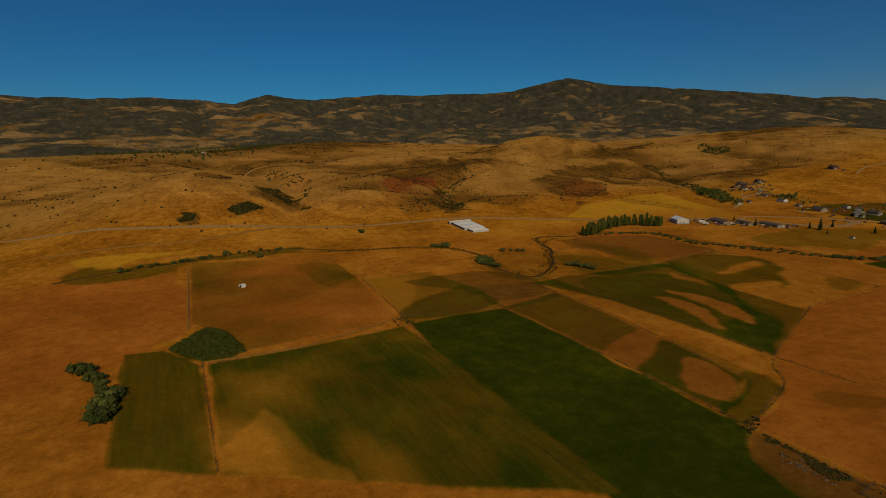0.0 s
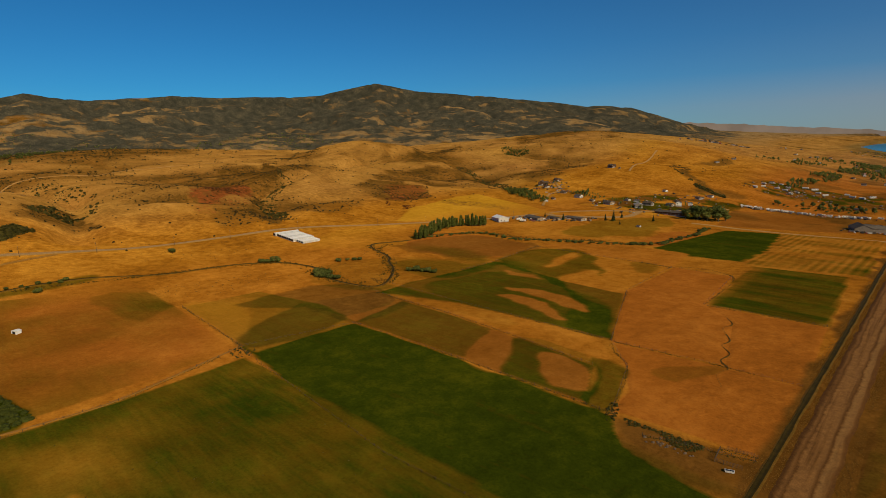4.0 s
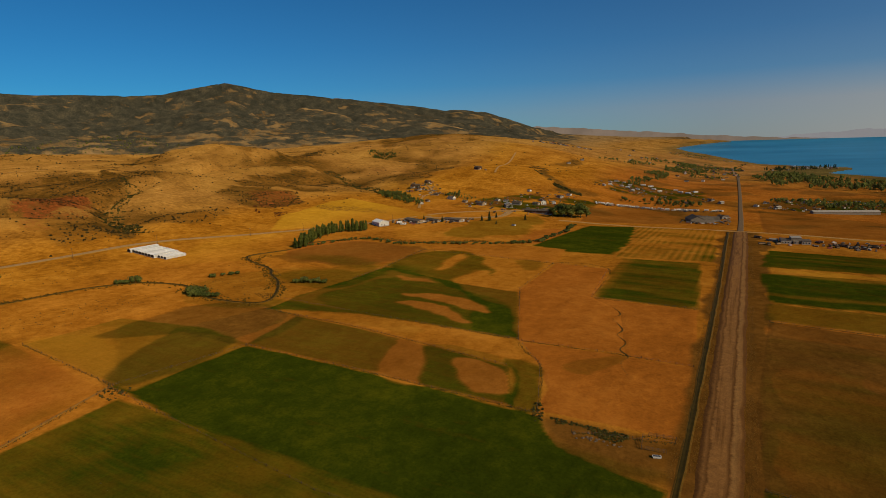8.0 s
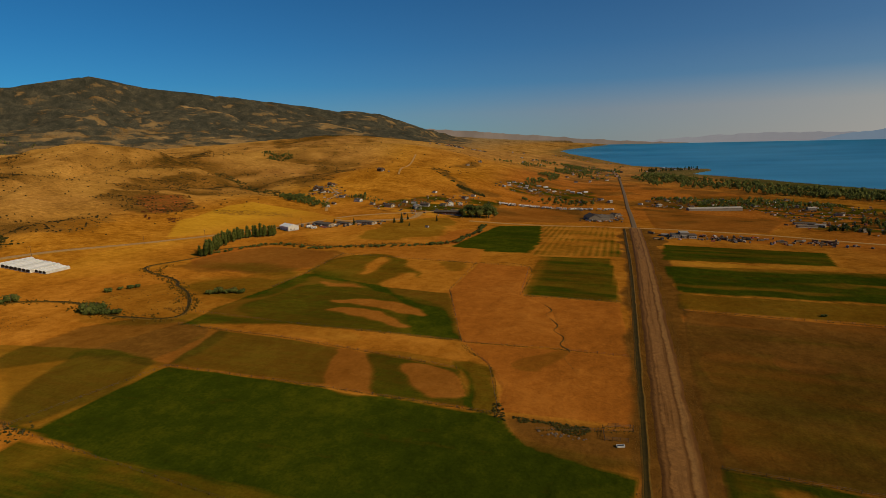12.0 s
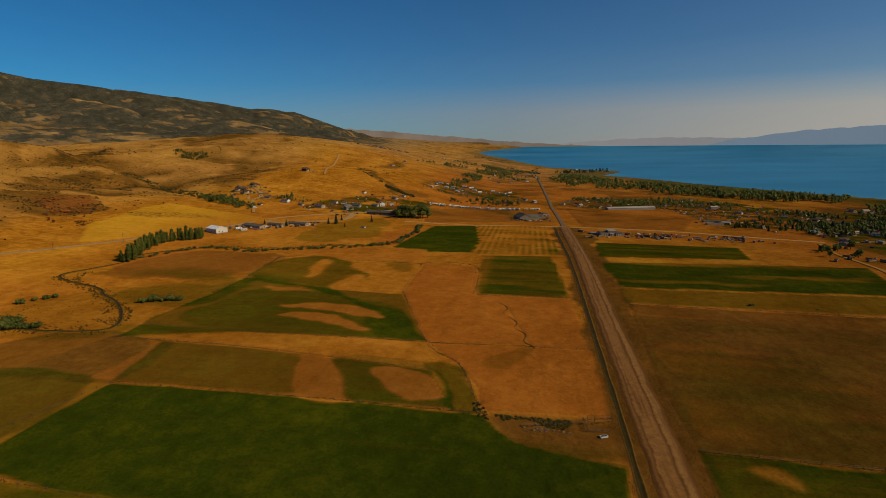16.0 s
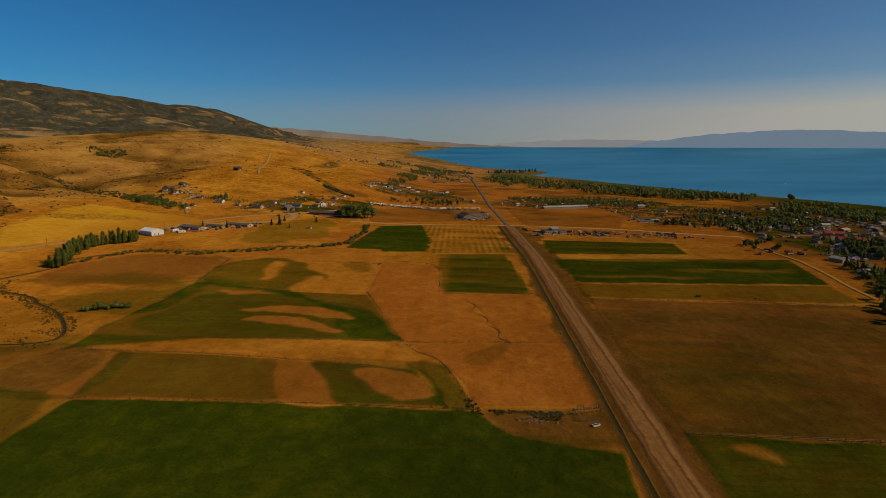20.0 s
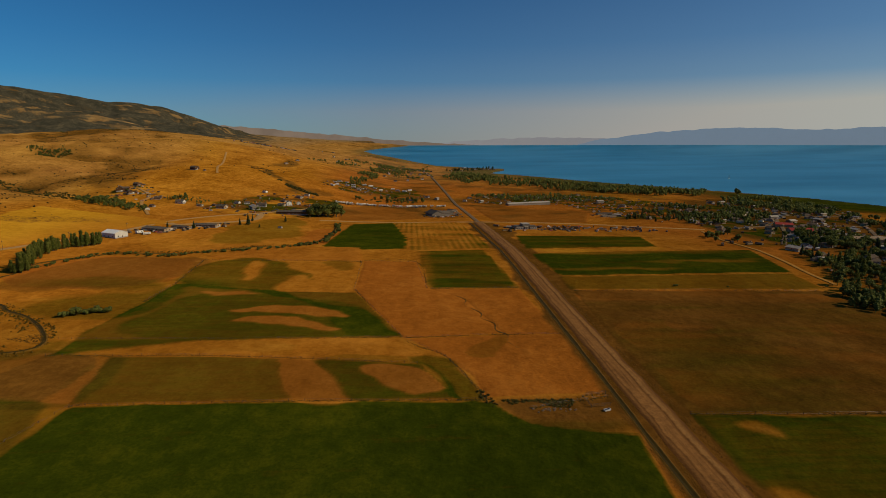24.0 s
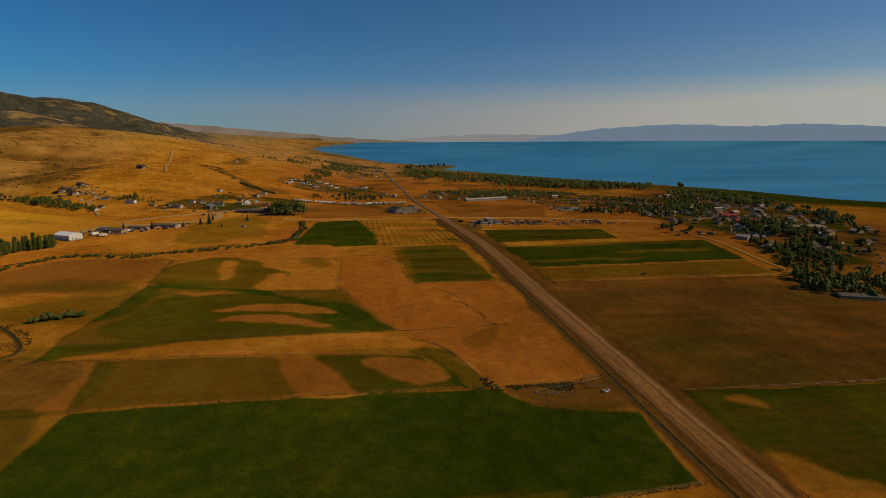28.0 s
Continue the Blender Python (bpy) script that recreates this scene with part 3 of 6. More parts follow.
region("straw", 0.5, [(-296, -200), (-305, -189), (-322, -176), (-303, -172), (-286, -187)])
region("green", 0.65, [(-504, -259), (-498, -221), (-495, -185), (-489, -113), (-502, -65), (-490, -62), (-477, -91), (-474, -169), (-460, -182), (-460, -255)])
region("straw", 0.8, [(-541, -263), (-524, -201), (-518, -162), (-504, -222), (-506, -260)])
region("green", 0.2, [(-425, -83), (-444, -64), (-420, -40), (-377, -40), (-360, -72)])
region("soil", 0.5, [(-446, -253), (-445, -182), (-318, -174), (-294, -197), (-272, -214), (-279, -235)])
region("soil", 0.35, [(-362, -168), (-385, -109), (-296, -68), (-281, -122), (-306, -157)])
region("soil", 0.5, [(23, 195), (205, 184), (198, 163), (21, 165)])
region("loam", -0.15, [(23, 196), (208, 189), (198, 165), (22, 169)])
region("green", -0.9, [(23, 195), (208, 187), (198, 163), (22, 167)])
region("green", -0.4, [(164, 122), (176, 81), (144, 64)])
region("green", -0.5, [(64, 130), (90, 119), (68, 103)])
region("green", -0.55, [(12, -46), (24, -45), (34, -59), (44, -63), (39, -68), (10, -64)])
region("green", -0.6, [(31, -1), (41, 2), (44, -12)])
region("straw", 0.5, [(48, 353), (168, 374), (159, 352), (50, 340)])
region("loam", 0.6, [(9, 299), (31, 318), (21, 239), (12, 236)])
region("straw", 0.3, [(-330, 420), (-330, 500), (-300, 590), (-262, 600), (-235, 470), (-262, 400), (-300, 380)])
region("green", 0.46, [(-330, 420), (-330, 500), (-300, 590), (-262, 600), (-235, 470), (-262, 400), (-300, 380)])
region("straw", 0.2, [(-487, 133), (-521, 218), (-484, 310), (-409, 229), (-447, 157)])
region("straw", 0.2, [(-413, 426), (-385, 439), (-312, 448), (-303, 381), (-361, 346)])
region("straw", 0.6, [(-398, 250), (-357, 250), (-354, 226)])
region("soil", 0.5, [(-229, 396), (-229, 501), (-190, 499), (-197, 381)])
region("brush", 0.9, [(-1022, 418), (-946, 379), (-900, 315), (-704, 195), (-722, 229), (-616, 199), (-591, 156), (-735, 197), (-975, 342), (-1281, 550)])
region("red", 0.8, [(-803, 151), (-980, 265), (-970, 310), (-905, 300), (-769, 179), (-781, 146)])
region("red", 0.35, [(-726, 115), (-759, 160), (-685, 127), (-694, 106)])
region("red", 0.3, [(-982, 265), (-943, 290), (-918, 302), (-725, 181), (-766, 172)])
region("brush", 0.75, [(-832, 476), (-828, 534), (-733, 562), (-634, 470), (-662, 404), (-784, 435)])
region("red", 0.5, [(-788, 509), (-733, 562), (-639, 463), (-660, 424)])
region("brush", 0.7, [(-921, 618), (-957, 857), (-804, 669), (-823, 555)])
region("brush", 0.5, [(-719, 266), (-735, 415), (-607, 297), (-644, 230)])
region("brush", 0.6, [(-1342, 447), (-1061, 411), (-959, 332), (-976, 268)])
region("brush", 0.6, [(-1194, 671), (-1200, 790), (-1420, 1000), (-1108, 826), (-1116, 696)])
region("brush", 0.9, [(-1028, 800), (-1082, 874), (-1667, 1718), (-1037, 948)])
region("brush", 0.4, [(-697, 128), (-693, 200), (-619, 198), (-606, 110)])
region("brush", 0.95, [(-764, -58), (-819, -25), (-810, 2), (-693, -8), (-712, -17), (-725, -43), (-714, -65)])
region("brush", 0.95, [(-640, -116), (-654, -105), (-670, -86), (-655, -72), (-638, -89), (-621, -110)])
region("brush", 0.5, [(-733, -74), (-824, -7), (-692, -9), (-696, -20), (-698, -73)])
region("brush", 0.9, [(-609, -117), (-639, -95), (-654, -70), (-614, -109)])
region("brush", 0.9, [(-624, -172), (-636, -150), (-609, -150), (-599, -163)])
region("wood", 0.12, [(-1500, -420), (-1440, -120), (-1560, 40), (-1900, 300), (-3000, 700), (-4300, 500), (-4300, -900), (-2500, -700)])
region("brush", 0.25, [(-8183, -1074), (-7895, 47), (-7213, 1230), (-1450, 6), (-1434, -151), (-1613, -374)])
region("brush", 0.7, [(-826, -132), (-825, -97), (-789, -94), (-780, -132)])
region("brush", 0.45, [(-821, 1142), (-847, 1359), (-745, 1276), (-646, 878), (-709, 857)])
region("brush", 0.4, [(-869, 722), (-983, 972), (-803, 764), (-726, 583)])
region("brush", 0.9, [(-523, 1266), (-522, 1296), (-376, 1033), (-299, 967), (-293, 921), (-368, 965)])
region("brush", 0.8, [(-481, 1350), (-482, 1502), (-440, 1513), (-446, 1374)])
region("brush", 0.35, [(-1664, 2164), (-2606, 4162), (-1139, 2239), (-942, 1380)])
region("green", 0.9, [(-279, -188), (-295, -178), (-309, -166), (-300, -157), (-255, -148), (-252, -171)])
region("green", 0.3, [(-400, 100), (-380, 160), (-330, 200), (-290, 215), (-284, 170), (-290, 110), (-300, 70), (-360, 60)])
region("loam", 0.5, [(-420, 205), (-300, 215), (-290, 300), (-380, 305)])
region("straw", 0.9, [(-400, 262), (-360, 268), (-320, 262), (-300, 250), (-340, 248), (-385, 250)])
region("loam", 0.45, [(-300, 20), (-290, 70), (-250, 75), (-245, 25)])
region("loam", 1.0, [(-12.5, -70), (-13, 300), (-15, 600), (24, 600), (25, 300), (22, 200), (19, 5), (11, -64)])
region("loam", 0.5, [(662, 1155), (430, 820), (340, 640), (330, 400), (262, 235), (288, 175), (540, 400), (740, 760), (848, 938)])
# wet meadows and lawns along the lake and in town
region("brush", 0.4, [(-588, 455), (-540, 478), (-478, 494), (-500, 522), (-600, 510)])
region("soil", 0.5, [(-14, -200), (-14, 20), (-13, 300), (-16, 600), (16, 600), (14, 200), (15, 5), (9, -200)])
region("green", -0.8, [(-13, -200), (-13, 20), (-12, 300), (-14, 600), (15, 600), (13, 200), (14, 5), (8, -200)])
region("green", 0.4, [(-1500, -420), (-1440, -120), (-1560, 40), (-1900, 300), (-3000, 700), (-4300, 500), (-4300, -900), (-2500, -700)])
region("green", 0.55, [(20, 2300), (180, 2650), (330, 2600), (240, 2350), (330, 2100), (120, 2150)])
region("soil", 0.7, [(-220, 1330), (-215, 1640), (-40, 1640), (-25, 1330)])
region("soil", 0.6, [(30, 1260), (50, 1480), (210, 1400), (350, 1320), (330, 1240)])
region("loam", 0.6, [(-310, 20), (-255, 22), (-256, -40), (-280, -44)])
region("green", 0.12, [(-310, 20), (-255, 22), (-256, -40), (-280, -44)])
patch("green", -0.45, -150, -162, 30, 9, 18, 0.8)
patch("green", -0.3, -205, -150, 22, 12, 30, 0.9)
patch("green", -0.3, -120, -120, 24, 8, 10, 0.9)
patch("soil", 0.5, 170, 110, 40, 14, 20, 0.8)
patch("soil", 0.5, 75, 120, 20, 8, 0, 0.8)
patch("green", 0.25, 60, 60, 40, 50, 0, 0.7)
patch("loam", 0.95, -38, 17, 28, 8, 0, 0.5)
patch("loam", 0.75, -36, 3, 32, 10, 0, 0.6)
patch("green", 0.4, -40, -1, 30, 6, 0, 0.8)
patch("green", -0.5, 120, 338, 110, 7, 4, 0.9)
patch("green", -0.45, 180, 300, 50, 6, 4, 0.9)
patch("green", -0.4, 90, 268, 60, 6, 4, 0.9)
patch("green", 0.45, -335, 216, 60, 12, 0, 0.9)
patch("green", 0.62, 960, 930, 150, 420, 22)
patch("green", 0.6, 480, 1750, 110, 260, 30)
patch("green", 0.35, 300, 1250, 150, 90, 10)
patch("green", 0.35, 380, 470, 60, 50, 0)
patch("green", 0.40, 250, 2700, 150, 400, 0)
patch("soil", 0.55, 440, 480, 200, 320, 0)
patch("loam", 0.45, 480, 520, 150, 260, 0)
patch("loam", 0.4, 560, 900, 220, 200, 0)
patch("green", 0.5, 395, 430, 26, 30, 0)
patch("green", 0.45, 300, 395, 26, 22, 0)
patch("loam", 0.55, 180, 1090, 240, 70, 0)
patch("loam", 0.4, -200, 1180, 120, 120, 0)
patch("loam", 0.4, 90, 555, 70, 22, 0)
patch("loam", 0.35, -50, 750, 40, 60, 0)
patch("soil", 0.5, 220, 900, 240, 160, 10)
patch("soil", 0.4, -120, 1400, 250, 260, 0)
patch("soil", 0.4, 180, 560, 150, 40, -5)
patch("brush", 0.5, -2100, 300, 700, 350, 0)
patch("brush", 0.25, -1350, 2250, 500, 60, 20)
patch("brush", 0.2, -1250, 1750, 300, 110, 20)
patch("brush", 0.7, -560, -1300, 300, 300, 0)
patch("soil", 0.4, -360, -110, 90, 60, 10)
patch("soil", 0.5, -360, -260, 110, 60, 0)


def cover(x, y):
    """Shares of green, soil, straw, brush and red over the plan."""
    far = np.hypot(x - EYE[0], y - EYE[1])
    amp = np.clip(far * 0.02, 4, 30)
    wx = x + amp * (fbm(x, y, 26, 3) - 0.5) * 2
    wy = y + amp * (fbm(x + 300, y - 80, 26, 3) - 0.5) * 2
    got = {k: np.zeros(np.shape(x)) for k in ("green", "soil", "straw", "brush", "red", "loam", "wood", "high", "worked")}
    m = np.zeros(np.shape(x))
    jx, jy = x + 2.5 * (fbm(x, y, 12, 2) - 0.5), y + 2.5 * (fbm(x, y + 70, 12, 2) - 0.5)
    got["worked"] += 0.75 * step(-640, -480, x) * step(1100, 700, far)      # the valley floor is smoother than the hills
    for label, c, g, so, st, lo in FIELDS:
        poly_mask(jx, jy, c, 2.5, m)
        for k, v in (("green", g), ("soil", so), ("straw", st), ("loam", lo), ("worked", 1.0)):
            got[k] = got[k] * (1 - m) + v * m
    for kind, amount, c in REGIONS:
        mid = np.mean(np.array(c, float), 0)
        poly_mask(wx, wy, c, max(4.0, 0.014 * math.hypot(mid[0] - EYE[0], mid[1] - EYE[1])), m)
        got[kind] = got[kind] + amount * m
    for kind, amount, cx, cy, rx, ry, turn, soft in PATCHES:
        c, s = math.cos(radians(turn)), math.sin(radians(turn))
        u, v = ((wx - cx) * c + (wy - cy) * s) / rx, ((wy - cy) * c - (wx - cx) * s) / ry
        got[kind] = got[kind] + amount * (1 - step(1 - soft, 1 + soft, np.hypot(u, v)))
    got["green"] += got["worked"] * step(0.5, 0.85, got["green"]) * (0.16 + 0.16 * step(150, 260, y)) * (fbm(x * 0.13, y, 9, 3) - 0.55)
    # mown strips, and streaks left by the sprinklers
    poly_mask(x, y, STRIPED, 4.0, m)
    got["green"] += m * (0.22 * np.sin(x * 0.85 + 0.6 * np.sin(y * 0.03)) + 0.9 * (fbm(x * 0.4, y, 26, 3) - 0.5) + 0.35 * step(-45, -18, x) * step(520, 420, y))
    poly_mask(x, y, OLIVE, 4.0, m)
    got["green"] += m * 0.5 * (fbm(x, y, 42, 3) - 0.5)
    poly_mask(x, y, GRAZED, 4.0, m)
    got["green"] += m * 1.5 * (fbm(x + 20, y, 90, 3) - 0.5)
    poly_mask(x, y, FALLOW, 4.0, m)
    got["green"] += m * 0.35 * (fbm(x * 0.12, y, 9, 3) - 0.5)
    got["loam"] -= m * 0.3 * step(0.5, 0.8, fbm(x * 0.2 + 40, y, 22, 3))
    poly_mask(x, y, HAY, 4.0, m)
    got["green"] += m * (0.25 * (fbm(x * 0.2, y, 7, 2) - 0.5) - 0.7 * step(-80, -92, x) * fbm(x * 0.15, y, 5, 2) - 0.5 * step(-24, -16, x) * fbm(x * 0.15, y, 5, 2))
    # yards and bare lots in the town and the hamlets
    for lots in LOTS:
        poly_mask(x, y, lots, 30.0, m)
        a, b = fbm(x + 900, y, 34, 3), fbm(x, y + 700, 26, 3)
        got["green"] += m * 0.8 * step(0.52, 0.60, a)
        got["loam"] += m * (0.9 * step(0.52, 0.60, b) - 0.1)
        got["straw"] += m * 0.5 * step(0.48, 0.40, b)
    # brush on the hills and woods on the mountains
    hill = step(-600, -800, x)
    bed = draws(x, y)[1]
    got["brush"] = got["brush"] * (0.75 + 0.5 * fbm(x, y, 50, 3)) + bed * (0.1 + 0.6 * step(0.42, 0.6, fbm(x - 70, y, 230, 3))) + hill * (0.1 + 1.5 * (fbm(x, y, 190, 4) - 0.54) + 0.8 * (fbm(x, y, 45, 3) - 0.5))
    wood = step(3200, 4600, far) * (1 - shore_dry(x, y))
    big, small = spurs(x, y)
    glade = 0.6 * step(0.55, 0.60, fbm(x + 40, y, 170, 4)) + 0.6 * step(0.60, 0.66, fbm(x - 900, y + 300, 800, 4)) * (1 - 0.7 * big)
    wood = wood * (1 - 0.75 * step(-19, -13, np.degrees(np.arctan2(x - EYE[0], y - EYE[1]))))
    got["wood"] += wood * (0.76 + 0.16 * step(4600, 7600, far) + 0.2 * big + 0.2 * small - 0.75 * glade + 0.7 * (fbm(x, y, 130, 2) - 0.5))
    got["green"] += 0.42 * wood * step(7000, 4000, far) * fbm(x, y, 260, 3)
    # pale rock on the heights; far ground also pales, as haze put into its colour
    got["high"] += np.maximum(step(2400, 3800, far) * (1 - shore_dry(x, y)), np.maximum(0.36 * hill, 0.42 * step(1400, 2600, far)))
    got["green"] += 0.6 * step(-300, -60, shore_line(x, y)) * step(300, 700, y)
    got["soil"] += hill * (1 - wood) * 0.2 + 0.25 * (fbm(x, y, 140, 3) - 0.35) * (1 - wood)
    got["soil"] += 0.35 * step(-560, -440, x) * step(1500, 900, far)
    flats = step(-420, -260, x) * step(560, 900, y) * (1 - wood)
    got["soil"] += flats * (0.45 + 0.8 * (fbm(x + 60, y, 120, 3) - 0.5))
    got["loam"] += flats * 0.55 * step(0.5, 0.64, fbm(x, y - 200, 75, 3))
    got["loam"] += 0.22 * step(-480, -330, x) * fbm(x, y, 70, 3)
    got["straw"] += (0.5 * (fbm(x + 500, y, 170, 3) - 0.4) + 0.35 * hill) * (1 - wood)
    return got


STRIPED = [c for label, c, *_ in FIELDS if label.startswith("striped")][0]
FALLOW = [c for label, c, *_ in FIELDS if label.startswith("dark brown fallow")][0]
OLIVE = [c for label, c, *_ in FIELDS if label.startswith("olive green grazed")][0]
GRAZED = [c for label, c, *_ in FIELDS if label.startswith("dry tan grazing")][0]
HAY = [c for label, c, *_ in FIELDS if label.startswith("patchy")][0]


LOTS = [[(662, 1155), (430, 820), (340, 640), (330, 400), (262, 235), (288, 175), (540, 400), (740, 760), (848, 938), (800, 1100)], [(40, 1000), (240, 1000), (250, 700), (340, 680), (430, 820), (560, 1000), (420, 1200), (60, 1230)],
        [(-440, 640), (-450, 720), (-330, 920), (-240, 900), (-240, 640), (-330, 600)], [(-320, 1080), (-300, 1300), (-90, 1330), (-60, 1100), (-200, 1080)]]


def shore_dry(x, y):
    return step(-1500, -200, shore_line(x, y))


def give_cover(me, x, y):
    for k, v in cover(x, y).items():
        a = me.attributes.new(k, "FLOAT", "POINT")
        a.data.foreach_set("value", np.ascontiguousarray(np.clip(v, -0.5, 1.5), dtype=np.float32).ravel())


def grid_mesh(name, P, wrap=False):
    """A mesh from an (n, m, 3) sheet of places."""
    n, m = P.shape[:2]
    me = bpy.data.meshes.new(name)
    i = np.arange(n * m).reshape(n, m)
    if wrap:
        i = np.concatenate([i, i[:, :1]], 1)
    f = np.stack([i[:-1, :-1], i[:-1, 1:], i[1:, 1:], i[1:, :-1]], -1).reshape(-1, 4)
    me.vertices.add(n * m)
    me.vertices.foreach_set("co", P.reshape(-1).astype(np.float32))
    me.loops.add(f.size)
    me.loops.foreach_set("vertex_index", f.reshape(-1).astype(np.int32))
    me.polygons.add(len(f))
    me.polygons.foreach_set("loop_start", np.arange(0, f.size, 4, dtype=np.int32))
    me.polygons.foreach_set("loop_total", np.full(len(f), 4, dtype=np.int32))
    me.polygons.foreach_set("use_smooth", np.ones(len(f), dtype=bool))
    me.update(calc_edges=True)
    return me


def build_ground():
    az = np.radians(np.concatenate([np.arange(-104, 58, 0.25), np.arange(58, 256, 1.6)]))
    r = [0.4, 8.0, 15.0, 30.0, 45.0]
    while r[-1] < 36000:
        r.append(r[-1] + max(2.6, (0.0095 if r[-1] < 5000 else 0.014) * r[-1]))
    r = np.array(r)
    R, A = np.meshgrid(r, az, indexing="ij")
    X, Y = EYE[0] + R * np.sin(A), EYE[1] + R * np.cos(A)
    me = grid_mesh("ground", drawn_in(X, Y, land(X, Y))[:, ::-1], True)
    give_cover(me, X[:, ::-1], Y[:, ::-1])
    me.materials.append(GROUND)
    tagged(new("ground", me), "dry tan grassland with brushy hills and wooded mountains", "ground", kind="structure")


def build_lake():
    az = np.radians(np.arange(-18, 150, 0.5))
    r = np.geomspace(700, 18000, 150)
    R, A = np.meshgrid(r, az, indexing="ij")
    X, Y = EYE[0] + R * np.sin(A), EYE[1] + R * np.cos(A)
    me = grid_mesh("lake", drawn_in(X, Y, np.full(X.shape, LAKE))[:, ::-1])
    me.materials.append(WATERM)
    tagged(new("water", me), "wide blue lake with a calm rippled surface", "water", kind="structure")


def build_far_mountains():
    """Ranges across the lake, with the haze painted into their colour and glow."""
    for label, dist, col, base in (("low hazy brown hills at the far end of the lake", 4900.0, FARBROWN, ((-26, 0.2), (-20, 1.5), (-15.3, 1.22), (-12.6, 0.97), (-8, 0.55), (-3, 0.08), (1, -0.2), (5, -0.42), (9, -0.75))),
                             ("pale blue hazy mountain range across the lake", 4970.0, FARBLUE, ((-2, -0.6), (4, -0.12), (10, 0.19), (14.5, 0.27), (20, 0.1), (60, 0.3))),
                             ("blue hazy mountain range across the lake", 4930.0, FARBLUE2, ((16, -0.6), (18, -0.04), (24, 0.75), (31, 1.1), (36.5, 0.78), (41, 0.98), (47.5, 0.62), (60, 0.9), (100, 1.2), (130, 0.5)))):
        a = np.arange(base[0][0], base[-1][0], 0.12)
        el = np.interp(a, [b[0] for b in base], [b[1] for b in base])
        el = el + 0.10 * (fbm(a * 40, a * 0, 30, 4) - 0.5) * 2
        rows = []
        for k in np.linspace(0, 1, 14):
            d = dist + 18 * k
            e = np.radians(el * k ** 0.7 - 0.75 * (1 - k)) + np.radians(0.14 * (fbm(a * 60, a * 0 + k * 90, 40, 4) - 0.5)) * math.sin(math.pi * k)
            x, y = EYE[0] + d * np.sin(np.radians(a)), EYE[1] + d * np.cos(np.radians(a))
            rows.append(np.stack([x, y, EYE[2] + d * np.tan(e)], -1))
        me = grid_mesh("far_mountains", np.array(rows)[:, ::-1])
        m, nt, b = material("painted_haze_rock", 1.0)
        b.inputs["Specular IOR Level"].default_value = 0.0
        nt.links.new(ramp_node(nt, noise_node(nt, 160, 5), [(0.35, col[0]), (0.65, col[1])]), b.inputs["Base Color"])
        # an even glow, with no lamp behind it, paints in the distance haze
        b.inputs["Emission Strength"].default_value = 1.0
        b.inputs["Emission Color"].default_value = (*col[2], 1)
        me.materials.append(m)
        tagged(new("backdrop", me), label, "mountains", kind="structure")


# dark tone, light tone and glow of each range, all tinted as haze
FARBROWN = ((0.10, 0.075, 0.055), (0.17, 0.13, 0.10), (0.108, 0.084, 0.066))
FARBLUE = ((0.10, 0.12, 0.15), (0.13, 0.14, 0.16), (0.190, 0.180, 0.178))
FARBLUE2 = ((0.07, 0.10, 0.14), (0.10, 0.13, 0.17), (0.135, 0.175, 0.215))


def build_fields():
    for label, c, *_ in FIELDS:
        p = np.array(c, float)
        mid = p.mean(0)
        gap = 1.8 if np.hypot(*(mid - EYE[:2])) < 420 else 3.5
        x, y = np.arange(p[:, 0].min() - 2 * gap, p[:, 0].max() + 3 * gap, gap), np.arange(p[:, 1].min() - 2 * gap, p[:, 1].max() + 3 * gap, gap)
        X, Y = np.meshgrid(x, y, indexing="ij")
        edge = poly_mask(X, Y, c, 3.0 * gap, np.zeros(X.shape))
        P = drawn_in(X, Y, land(X, Y) - 0.25 + edge * (0.37 + 0.0006 * np.hypot(X - EYE[0], Y - EYE[1])))
        ins = edge > 0.02
        use = ins[:-1, :-1] | ins[1:, :-1] | ins[1:, 1:] | ins[:-1, 1:]
        i = np.arange(X.size).reshape(X.shape)
        f = np.stack([i[:-1, :-1], i[1:, :-1], i[1:, 1:], i[:-1, 1:]], -1)[use]
        seen, back = np.unique(f, return_inverse=True)
        me = bpy.data.meshes.new("field")
        me.from_pydata(P.reshape(-1, 3)[seen].tolist(), [], back.reshape(-1, 4).tolist())
        give_cover(me, X.ravel()[seen], Y.ravel()[seen])
        me.materials.append(GROUND)
        tagged(new("field", me), label, "field", kind="structure")


def along(points, gap):
    """Places at even steps on a smooth line through the points, with the way across."""
    p = np.array(points, float)
    out = []
    for i in range(len(p) - 1):
        a, b, c, d = p[max(i - 1, 0)], p[i], p[i + 1], p[min(i + 2, len(p) - 1)]
        n = max(1, int(np.hypot(*(c - b)) / gap))
        for t in np.arange(n) / n:
            out.append(0.5 * (2 * b + (c - a) * t + (2 * a - 5 * b + 4 * c - d) * t * t + (3 * b - a - 3 * c + d) * t ** 3))
    out.append(p[-1])
    q = np.array(out)
    w = np.gradient(q, axis=0)
    w /= np.maximum(np.hypot(w[:, 0], w[:, 1]), 1e-6)[:, None]
    return q, np.stack([w[:, 1], -w[:, 0]], 1)


